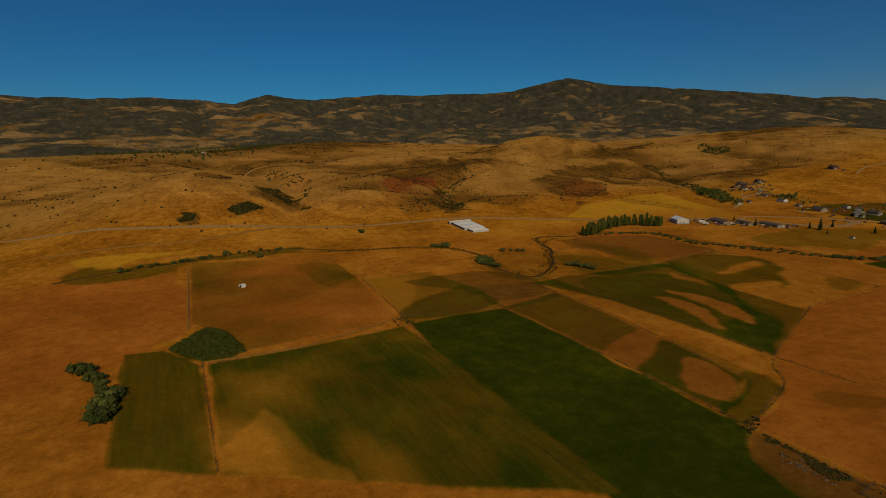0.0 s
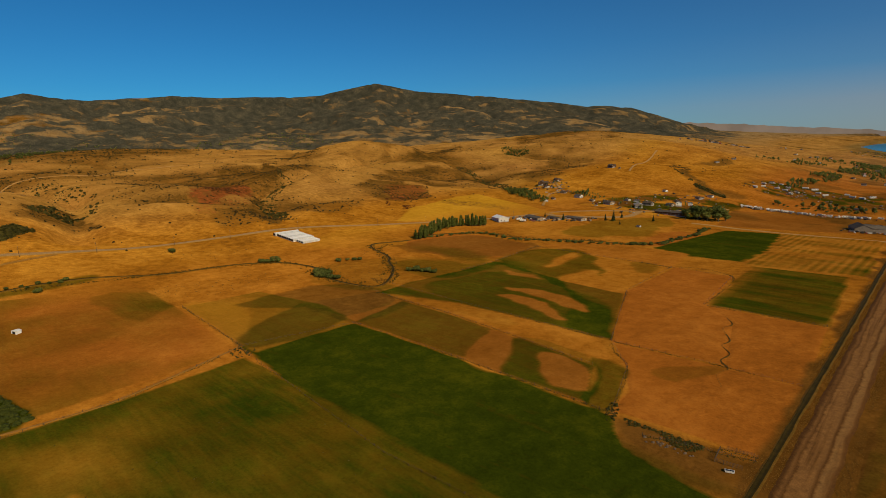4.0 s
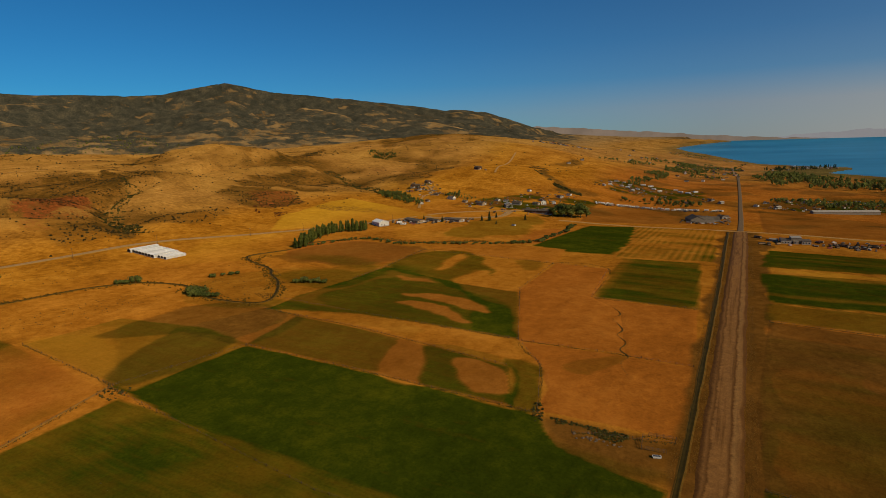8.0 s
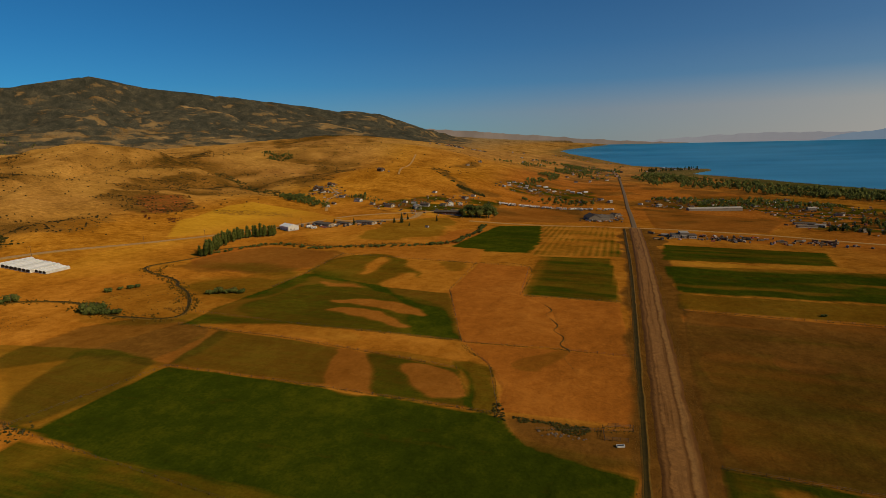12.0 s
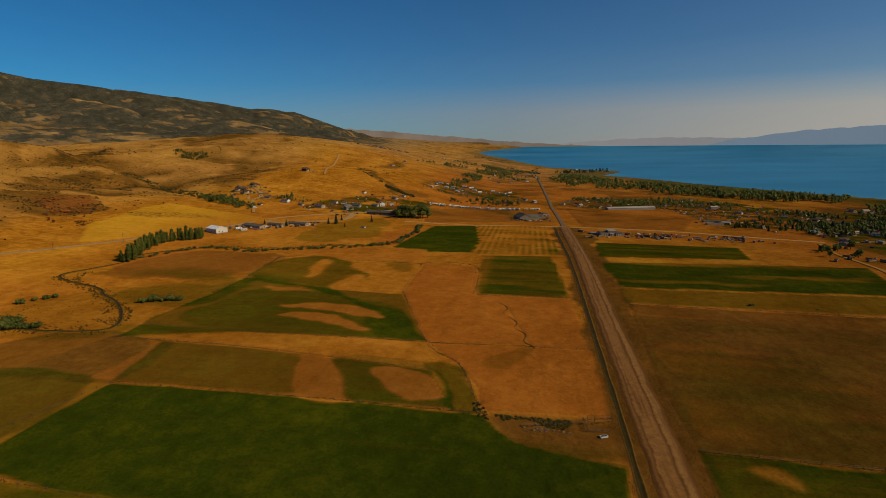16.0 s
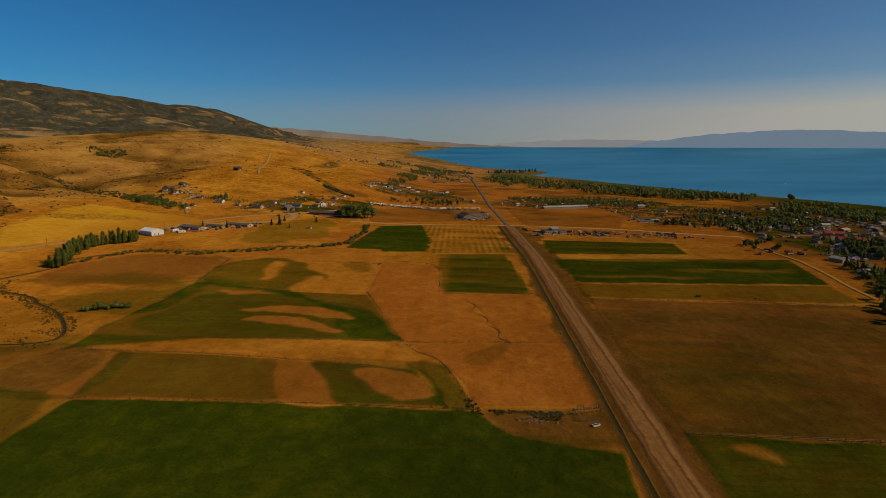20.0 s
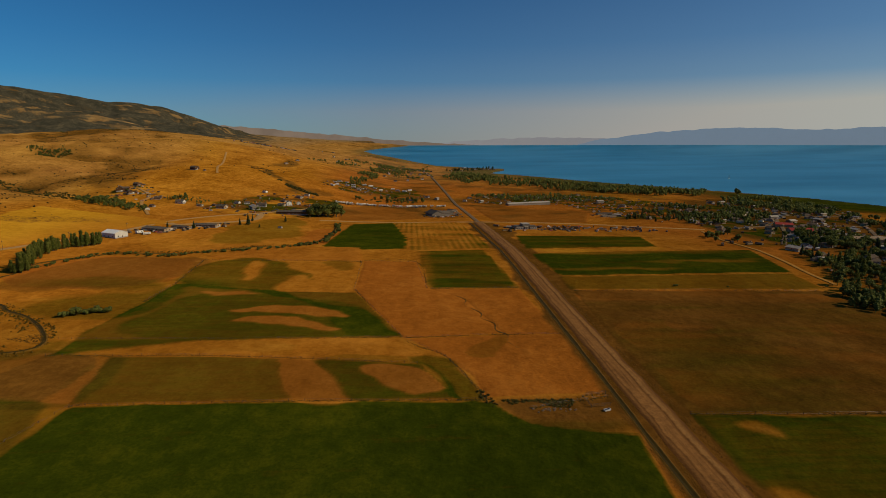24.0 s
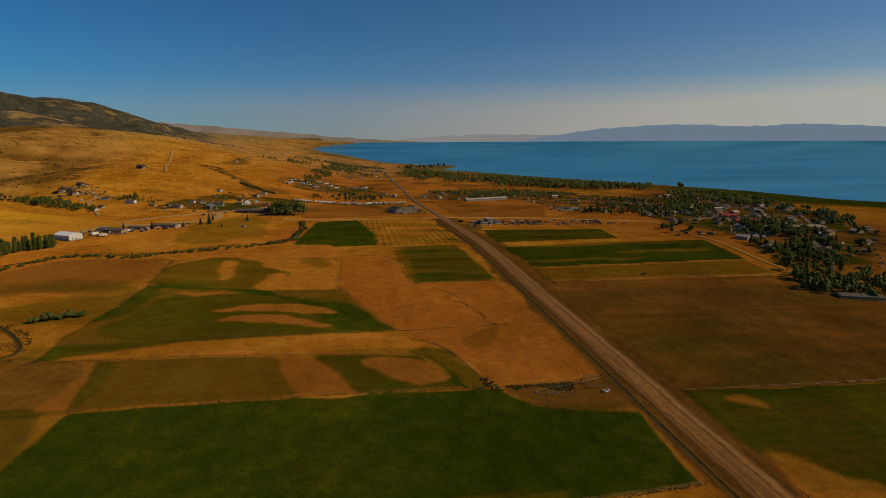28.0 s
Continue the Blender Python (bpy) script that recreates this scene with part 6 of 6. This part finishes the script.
def build_buildings():
    rng = np.random.RandomState(21)

    def at(kind, x, y, turn, k=1.0, group=""):
        return stand(kind, HOUSES[kind], x, y, turn, k * (0.72 if group.startswith(("houses", "far")) else 0.88), group=group)
    for kind, x, y, t, k in (("lodge", -619, 804, 20, 1.1), ("lodge", -610, 846, 70, 0.9), ("brown", -589, 778, 40, 1.0), ("brown", -526, 738, 100, 1.0), ("white", -478, 711, 80, 0.8), ("white", -492, 626, 30, 0.9), ("brown", -500, 660, 60, 0.8), ("lodge", -570, 1020, 75, 1.15),
                             ("brown", -545, 1012, 10, 0.6)):
        at(kind, x, y, t, k, "houses on the slope")
    at("white_barn", -430, 414, 62, 0.8)
    stand("camper", camper, -414, 436, 62, 1.2)
    stand("camper", camper, -402, 428, 20, 0.9)
    for x, y, t, k in ((-405, 462, 64, 1.0), (-384, 480, 68, 0.8), (-360, 496, 75, 1.0)):
        at("long", x, y, t, k, "long farm sheds")
    for kind, x, y, t, k in (("tan", -400, 673, 80, 1.1), ("white", -394, 733, 70, 0.9), ("white", -378, 734, 100, 0.9), ("grey", -349, 714, 90, 1.0), ("white", -383, 871, 60, 0.9), ("tan", -322, 738, 80, 1.1), ("white_tall", -312, 750, 20, 1.0), ("white_tall", -300, 772, 10, 1.0),
                             ("grey", -316, 858, 60, 1.0), ("white", -308, 896, 80, 1.0), ("metal", -351, 680, 30, 1.0), ("brown", -420, 700, 60, 0.7), ("white", -270, 500, 80, 0.5), ("tan", -440, 690, 80, 0.8), ("brown", -330, 790, 60, 0.9)):
        at(kind, x, y, t, k, "houses along the highway")
    at("long_house", -285, 648, 84, 1.0)
    for x, y in ((-287, 1112), (-282, 1154), (-270, 1259), (-260, 1173), (-245, 1175), (-227, 1141), (-222, 1179), (-227, 1284), (-209, 1286), (-179, 1223), (-136, 1259), (-118, 1247), (-104, 1284), (-250, 1230), (-292, 1200), (-195, 1240), (-150, 1290)):
        stand("mobile", mobile_home, x, y, rng.uniform(30, 140), 0.65 + 0.25 * rng.rand())
    for i, x in enumerate(np.arange(-246, -26, 6.5)):
        if rng.rand() < 0.85:
            stand("camper", camper, x, 862 + 0.30 * (x + 246) + rng.uniform(-6, 6), rng.uniform(-30, 30) + 90 * (i % 3 == 0), 0.95)
    for x, y, t, k in ((-62, 722, 20, 0.75), (-40, 745, 110, 0.8), (-56, 770, 60, 0.6)):
        at("church", x, y, t, k)
    at("grey", -28, 800, 40, 1.0)
    stand("long_shed", long_greenhouse, 160, 998, 106)
    stand("site", unfinished_building, 56, 541, 5)
    at("metal", 36, 548, 80, 0.5)
    at("long", 244, 727, 95, 0.8)
    at("long", 253, 772, 95, 0.9)
    at("metal", 266, 742, 60, 0.7)
    town = ["tan", "grey", "white", "brown", "tan", "grey", "metal"]
    for i, (x, y) in enumerate(((579, 763), (503, 672), (474, 654), (479, 718), (376, 619), (423, 757), (402, 381), (415, 350), (378, 307), (498, 522), (582, 661), (643, 775), (681, 924), (587, 846), (550, 848), (799, 1007), (485, 965), (451, 851), (303, 693), (363, 964), (345, 1058), (330, 1097),
                                (360, 420), (340, 372), (318, 322), (300, 300), (345, 290), (450, 460), (470, 560), (520, 600), (430, 640), (400, 700), (350, 560), (330, 520), (540, 720), (520, 780), (610, 720), (640, 860), (470, 880), (420, 900))):
        at(town[i % 7], x, y, rng.uniform(0, 180), 0.9 + 0.25 * rng.rand(), "houses in town")
    at("red", 430, 504, 80, 1.0)
    at("red", 467, 590, 70, 0.9)
    at("tan_hall", 457, 423, 75, 0.9)
    at("long", 234, 128, 70, 0.9)
    for i, (x, y) in enumerate(((-40, 1085), (24, 1056), (83, 1153), (112, 1152), (170, 1151), (214, 1151), (288, 1151), (344, 1231), (40, 1120), (250, 1100), (60, 1040), (310, 1180), (140, 1200), (-60, 1130), (-100, 1060))):
        at(["metal", "white", "tan", "grey", "long"][i % 5], x, y, rng.uniform(0, 180), 0.9, "houses north of town")
    for i, (x, y) in enumerate(((-288, 1250), (-239, 2384), (-131, 2325), (-43, 2183), (-360, 2491), (-325, 2050), (-462, 1423), (-452, 1537), (-393, 2017), (-381, 2210), (-451, 2338), (-396, 2436), (-150, 1560), (-110, 1620), (-190, 1700), (-60, 1720), (-230, 1620), (-90, 1800), (-180, 1850), (-20, 1860),
                                (100, 2520), (160, 2600), (220, 2680), (270, 2760), (320, 2850), (-560, 2700), (-620, 2900), (-520, 2820), (-700, 3000))):
        at(["white", "tan", "grey", "white_tall", "brown"][i % 5], x, y, rng.uniform(0, 180), 1.0, "far houses by the lake")
    for i, (x, y) in enumerate(((-1800, -60), (-1950, -240), (-2100, 60), (-2300, -140), (-2500, 120), (-2700, -60), (-2900, 220), (-2400, 330))):
        at(["white", "tan", "brown"][i % 3], x, y, rng.uniform(0, 180), 1.3, "far houses in the side valley")
    # white sheds in two groups, side by side, open ends towards the track
    for i in range(8):
        stand("storage", storage_shed, -541 + 5.0 * i, 147, -2, 0.88, -0.3, group="white sheds in a row")
    for i in range(3):
        stand("storage", storage_shed, -501 + 4.6 * i, 148, -2, 0.72, -0.3, group="white sheds in a row")
    # parked cars
    paints = [("white_car", car(ROOF_WHITE, "white car parked near buildings")), ("grey_car", car(ROOF_METAL, "silver grey car parked near buildings")), ("red_car", car(ROOF_RED, "red car parked near buildings"))]
    for x, y, t in ((-70, 690, 90), (-64, 690, 90), (-52, 690, 85), (-30, 700, 80), (-22, 760, 10), (-394, 452, 60), (-400, 445, 50), (-345, 520, 20), (44, 572, 80), (80, 560, 10), (96, 566, 30), (110, 560, 80), (128, 572, 0), (140, 566, 40), (-440, 430, 70), (-306, 700, 30), (-330, 715, 80), (240, 700, 10), (300, 640, 50), (385, 560, 0)):
        k, mk = paints[rng.randint(3)]
        stand(k, mk, x, y, t, 1.0)


def garden_shed():
    root = tagged(new("garden_shed"), "small wooden garden shed between houses", "shed", "garden sheds")
    part("wall", prism([(-2, -0.6), (2, -0.6), (2, 2.3), (0, 3.1), (-2, 2.3)], -2.6, 2.6), WALL_TAN, root)
    roof_parts(root, 4, 5.2, 2.3, 0.8, ROOF_METAL, 0.25, 0.1)
    part("door", box(-0.6, 0.6, -2.66, -2.58, 0, 2.0), WALL_BROWN, root)
    return root


TOWN = [(662, 1155), (430, 820), (340, 640), (345, 480), (330, 400), (262, 235), (288, 175), (430, 270), (540, 400), (640, 560), (740, 760), (848, 938), (800, 1100)]


def build_town():
    """Small houses, sheds and cars on the lots of the town."""
    rng = np.random.RandomState(61)
    spots = inside_many(rng, TOWN, 400)
    taken = []
    for x, y in spots:
        if len(taken) >= 78:
            break
        if min([math.hypot(x - a, y - b) for a, b in taken] or [99]) < 24:
            continue
        taken.append((x, y))
        turn = 14 + 90 * rng.randint(4) + rng.uniform(-8, 8)
        i = len(taken)
        if i % 3 == 0:
            stand("garden_shed", garden_shed, x, y, turn, 0.9 + 0.5 * rng.rand())
            stand("grey_car", None, x + 9, y + 4, turn + 20)
        elif i % 2:
            stand("cottage", lambda: house("cottage", "small pale cottage with a low brown roof", 8, 11, 2.7, 1.8, WALL_TAN, ROOF_BROWN, 0, 1, False, False, "house", True), x, y, turn, 0.85 + 0.4 * rng.rand(), group="houses in town")
        else:
            stand("bungalow", lambda: house("bungalow", "low tan bungalow with a pale roof", 9, 12, 2.7, 1.5, WALL_TAN, ROOF_METAL, 0, 1, False, False, "house", True), x, y, turn, 0.8 + 0.4 * rng.rand(), group="houses in town")
    strip("road", [(300, 520), (279, 440), (274, 387), (269, 341), (261, 295), (251, 250), (246, 212)], road_profile(2.0), [TRACK], "dusty lane between the green field and the town", "road", 4.0)
    for road in ([(330, 395), (420, 520), (520, 680), (640, 860), (760, 1040)], [(280, 200), (400, 330), (520, 480), (660, 680), (780, 900)], [(330, 540), (470, 600), (600, 600)], [(420, 800), (560, 780), (700, 760)]):
        strip("road", road, road_profile(2.8), [STREET], "narrow paved street between the houses of the town", "road", 6.0)


def lumber_stack():
    root = tagged(new("lumber_stack"), "stack of weathered boards on a building yard", "lumber", "stacks on the building yard")
    for k in range(3):
        part("board_layer", box(-3.2 + 0.2 * k, 3.0 + 0.1 * k, -1.1, 1.1 - 0.15 * k, -0.1 + 0.6 * k, 0.5 + 0.58 * k, 0.03), WALL_TAN if k % 2 else POST, root)
    return root


def build_yard():
    """Stacks and machines' trailers on the yard by the crossroads, and on the lots round it."""
    rng = np.random.RandomState(71)
    for outline, n in (([(84, 520), (225, 515), (225, 562), (84, 558)], 26), ([(20, 500), (46, 500), (46, 570), (20, 570)], 6), ([(205, 700), (310, 690), (320, 790), (210, 800)], 12), ([(250, 380), (330, 395), (330, 440), (255, 430)], 10), ([(30, 1010), (330, 1020), (330, 1060), (30, 1050)], 18)):
        for x, y in inside_many(rng, outline, n):
            stand("lumber", lumber_stack, x, y, rng.uniform(0, 180), rng.uniform(0.7, 1.5))


def clutter_mat():
    """Odd things in yards: each piece has a colour of its own."""
    m, nt, b = material("yard_clutter", 0.6)
    isl = nt.nodes.new("ShaderNodeNewGeometry").outputs["Random Per Island"]
    c = ramp_node(nt, isl, [(0.0, (0.03, 0.026, 0.022)), (0.25, (0.10, 0.075, 0.05)), (0.5, (0.26, 0.19, 0.12)), (0.72, (0.12, 0.13, 0.14)), (0.8, (0.46, 0.42, 0.36)), (0.93, (0.24, 0.05, 0.03)), (1.0, (0.70, 0.66, 0.60))])
    nt.links.new(mix_node(nt, 0.5, c, ramp_node(nt, noise_node(nt, 1.5, 3), [(0.3, (0.6, 0.6, 0.6)), (0.7, (1.2, 1.2, 1.2))]), "MULTIPLY"), b.inputs["Base Color"])
    return m


def build_clutter():
    """Sheds, trailers, machines and heaps too far off to tell apart, in the yards of town and hamlets."""
    mat = clutter_mat()
    for label, outlines, n, seed in (("small sheds, trailers and heaps scattered in the town's yards", [TOWN], 420, 81), ("sheds, trailers and stacks on the lots north of town", [LOTS[1]], 330, 82),
                                     ("trailers, sheds and heaps round the hamlet", [LOTS[2], [(-440, 440), (-425, 470), (-340, 520), (-330, 500), (-400, 430)], [(-640, 800), (-600, 860), (-500, 740), (-540, 690)]], 210, 83),
                                     ("trailers and sheds between the mobile homes", [LOTS[3], [(-246, 846), (-30, 905), (-30, 930), (-246, 875)]], 190, 84),
                                     ("small far houses and boats scattered along the lake shore", [[(-273, 1943), (-211, 2445), (-15, 2743), (0, 1871), (-154, 1733)], [(-727, 5716), (-527, 5884), (-169, 4077), (20, 2828), (-60, 2700), (-400, 4300)], [(170, 2880), (340, 2860), (380, 2790), (206, 2700)], [(-863, 2196), (-896, 2649), (-691, 2500), (-587, 2300)]], 260, 86),
                                     ("machines and stacks on the building yard", [[(30, 512), (250, 508), (240, 570), (30, 580)], [(-80, 690), (-12, 690), (-15, 810), (-80, 800)]], 130, 85)):
        rng = np.random.RandomState(seed)
        verts, faces = [], []
        for c in outlines:
            for x, y in inside_many(rng, c, n // len(outlines)):
                P = drawn_in(x, y, float(land(x, y)) + 0.0006 * math.hypot(x - EYE[0], y - EYE[1]))
                w, d, h = np.array([rng.uniform(0.6, 1.6), rng.uniform(0.8, 2.8), rng.uniform(0.5, 1.8)]) * (1.0 if y < 1650 else 2.4) * np.hypot(*(P[:2] - EYE[:2])) / np.hypot(x - EYE[0], y - EYE[1])
                a, b = rng.uniform(0, 3.14), len(verts)
                ca, sa = math.cos(a), math.sin(a)
                for u, v, z in ((-w, -d, -0.3), (w, -d, -0.3), (w, d, -0.3), (-w, d, -0.3), (-w, -d, h), (w, -d, h), (w, d, h), (-w, d, h), (0, -d * 0.96, h * rng.uniform(1.05, 1.5)), (0, d * 0.96, h * 1.25)):
                    verts.append((P[0] + u * ca - v * sa, P[1] + u * sa + v * ca, P[2] + z))
                faces += [tuple(b + k for k in f) for f in ((0, 1, 5, 4), (1, 2, 6, 5), (2, 3, 7, 6), (3, 0, 4, 7), (4, 5, 8), (6, 7, 9), (5, 6, 9, 8), (7, 4, 8, 9))]
        tagged(part_data("yard_clutter", verts, faces, mat, None), label, "yard clutter", kind="stuff")


def build_small():
    rng = np.random.RandomState(31)
    stone = scatter_mat("pale_stone", (0.09, 0.06, 0.035), (0.22, 0.15, 0.09), 0.7, bump=0.5)

    def boulder(seed):
        def make():
            r = np.random.RandomState(seed)
            bm = bmesh.new()
            bmesh.ops.create_icosphere(bm, subdivisions=2, radius=0.8)
            for v in bm.verts:
                v.co *= 0.7 + 0.5 * noise.noise(v.co * 1.4 + Vector((seed, 0, 0))) + 0.1 * r.rand()
                v.co.z *= 0.75
            me = bpy.data.meshes.new("boulder")
            bm.to_mesh(me)
            bm.free()
            me.materials.append(stone)
            return tagged(new("boulder", me), "pale rough boulder in a pile", "boulder", "boulders by the ditch")
        return make
    for i in range(22):
        k = i % 4
        stand(("boulder", k), boulder(k), -42 + rng.normal() * 5, 13.5 + rng.normal() * 1.6, rng.uniform(0, 360), rng.uniform(0.5, 1.3), 0.15)
    trough = tagged(new("water_trough"), "white stock water trough on bare ground", "trough")
    trough.matrix_basis = put(-19, 11, 20)
    bm = box(-1.5, 1.5, -0.6, 0.6, 0, 0.7, 0.08)
    part("tank", bm, WALL_WHITE, trough)
    part("rim", box(-1.6, 1.6, -0.7, 0.7, 0.62, 0.72), TRIM, trough)
    part("water", box(-1.35, 1.35, -0.45, 0.45, 0.7, 0.735), GLASS, trough)
    tank = tagged(new("white_shelter"), "small white metal stock shelter in a dry field", "shelter")
    tank.matrix_basis = put(-393, -133, 25)
    part("wall", prism([(-2.4, 0), (2.4, 0), (2.4, 2.0), (0, 2.5), (-2.4, 2.0)], -1.6, 1.6), WALL_WHITE, tank)
    for sg in (-1, 1):
        part("roof", prism([(0, 2.55), (sg * 2.6, 2.02), (sg * 2.6, 2.12), (0, 2.66)], -1.8, 1.8), ROOF_WHITE, tank)
    part("opening", box(-1.2, 1.2, -1.66, -1.58, 0.1, 1.8), DARK, tank)
    boat = tagged(new("sailboat"), "small sailboat with a tall dark sail on the lake", "boat")
    boat.matrix_basis = put(1242, 2037, 40, 1.0, 0, LAKE)
    part("hull", prism([(-4.5, 0.9), (4.8, 1.0), (3.6, -0.3), (-4.0, -0.3)], -1.3, 1.3), WALL_WHITE, boat)
    part("mast", tube([(0.4, 0, 0.8), (0.4, 0, 13.5)], [0.12, 0.06]), WIRE, boat)
    part("sail", prism([(0.2, 1.9), (-4.2, 1.9), (0.2, 13.0)], -0.04, 0.04), ROOF_GREY, boat)
    part("jib", prism([(0.6, 11.5), (0.6, 1.6), (4.4, 1.4)], -0.03, 0.03), ROOF_GREY, boat)
    pole_m = POST

    def pole():
        root = tagged(new("utility_pole"), "brown wooden utility pole with a crossarm", "pole", "utility poles")
        part("shaft", tube([(0, 0, -0.5), (0, 0, 9.5)], [0.16, 0.11]), pole_m, root)
        part("crossarm", box(-1.2, 1.2, -0.07, 0.07, 8.6, 8.75), pole_m, root)
        for x in (-1.1, -0.4, 0.4, 1.1):
            part("insulator", box(x - .05, x + .05, -.05, .05, 8.75, 8.95), TRIM, root)
        return root
    q, side = along([(-591, -180), (-573, -100), (-571, -40), (-573, 33), (-565, 91), (-551, 170), (-511, 262), (-457, 380), (-433, 450)], 55)
    for (x, y), (sx, sy) in zip(q, side):
        stand("pole", pole, x - sx * 2, y - sy * 2, 10)
    pen = tagged(new("corral_panel"), "rusty pipe corral panel by the ditch", "corral panel", "corral panels")
    pen.matrix_basis = put(-24, 25, 8)
    for z in (0.4, 0.8, 1.2, 1.6):
        part("rail", tube([(0, 0, z), (9, 0, z)], [0.05, 0.05], 5), POST, pen)
    for x in (0, 3, 6, 9):
        part("upright", tube([(x, 0, -0.2), (x, 0, 1.7)], [0.06, 0.06], 5), POST, pen)
    copy_thing(pen, put(-25, 14, 6))
    copy_thing(pen, put(-25, 14, 96))


build_trees()
build_buildings()
build_town()
build_yard()
build_clutter()
build_small()
build_fences()
weeds("weeds", "tall dry weeds along fences and field edges", [f for f in FENCES if f[0][0] > -400], 0.36, 0.45, 0.30, 3, BRUSH)
weeds("ditch_weeds", "green and brown weeds on the ditch banks", [[(-13.2, -60), (-13, 100), (-13, 300), (-15, 600)], [(-6.8, -60), (-6.8, 100), (-6.8, 300), (-8, 600)], [(12.5, -70), (12.5, 100), (12.5, 300), (12, 600)], [(10.5, -70), (10.5, 100), (10.5, 300)]], 0.26, 1.0, 0.26, 4, WEED)
weeds("creek_weeds", "rank weeds along the creek banks", [[(-480, -215), (-488, -112), (-480, -67), (-466, 20), (-440, 74), (-410, 86), (-352, 72), (-308, 78), (-312, 114), (-362, 146), (-388, 164), (-436, 186)], [(-440, 84), (-388, 93), (-350, 82), (-318, 86), (-326, 112), (-366, 156), (-414, 181), (-424, 215)], [(-420, 262), (-379, 328), (-317, 332), (-265, 366), (-214, 378)]], 1.4, 2.2, 1.0, 5, LEAF_DRY)
scrub("bank_scrub", "low dark scrub on the rough bank", [[(-64, 22), (-52, 8), (-14, 12), (-16, 22), (-40, 22)]], 1500, 0.42, BRUSH, 1)
scrub("ditch_brush", "dark brush where the rill meets the pasture", [[(-76, 32), (-70, 32), (-61, 6), (-65, 5)], [(-268, -44), (-252, -42), (-250, -58), (-266, -58)]], 170, 0.55, BRUSH, 9)
hill_brush("sagebrush", "scattered dark sagebrush and brush on the dry hills", (-1400, -420), (-570, 1150), 60000, 1.15, SAGE, 2)
hill_brush("sagebrush", "scattered dark shrubs on the high slopes", (-2300, -500), (-1300, 1800), 26000, 1.9, SAGE, 3)
hill_brush("sagebrush", "fine dark sagebrush over the hill above the hamlet", (-1500, 1100), (-380, 2700), 34000, 1.5, SAGE, 8)
scrub("gully_brush", "thick green brush filling the gullies", [[(-1022, 418), (-945, 377), (-790, 239), (-619, 178), (-600, 200), (-780, 270), (-930, 400)], [(-764, -58), (-819, -25), (-810, 2), (-693, -8), (-712, -17), (-725, -43), (-714, -65)], [(-640, 740), (-990, 940), (-980, 970), (-640, 775)], [(-640, -116), (-654, -105), (-670, -86), (-655, -72), (-638, -89), (-622, -105)], [(-623, -173), (-638, -168), (-630, -152), (-611, -156), (-607, -168)], [(-478, 1132), (-366, 992), (-294, 938), (-288, 915), (-356, 960)], [(-720, 0), (-820, -10), (-1000, 40), (-1250, 10), (-1450, -70), (-1450, -30), (-1250, 60), (-1000, 75), (-820, 30)]], 3200, 1.7, BRUSH, 4)
scrub("autumn_brush", "rust red autumn brush on the hillside", [[(-803, 151), (-980, 265), (-970, 310), (-905, 300), (-769, 179), (-781, 146)], [(-700, 430), (-640, 460), (-580, 390), (-600, 360)]], 900, 1.2, LEAF_RED, 5)
scrub("meadow_tufts", "dark grass tufts scattered over the pastures", [[(-240, -160), (-240, -60), (-80, -60), (-140, -168)], [(-285, 80), (-285, 170), (-130, 160), (-110, 104)], [(-355, -30), (-350, 20), (-262, 18), (-262, -40)]], 420, 0.30, BRUSH, 12)
scrub("field_tufts", "dry grass tufts scattered over the rough ground", [[(-300, 80), (-420, 100), (-430, 200), (-330, 140)], [(-560, -80), (-480, 60), (-560, 120)], [(-330, 100), (-300, 90), (-310, 110)], [(-380, -20), (-440, -60), (-420, 60), (-380, 60)]], 1100, 0.35, WEED, 6)
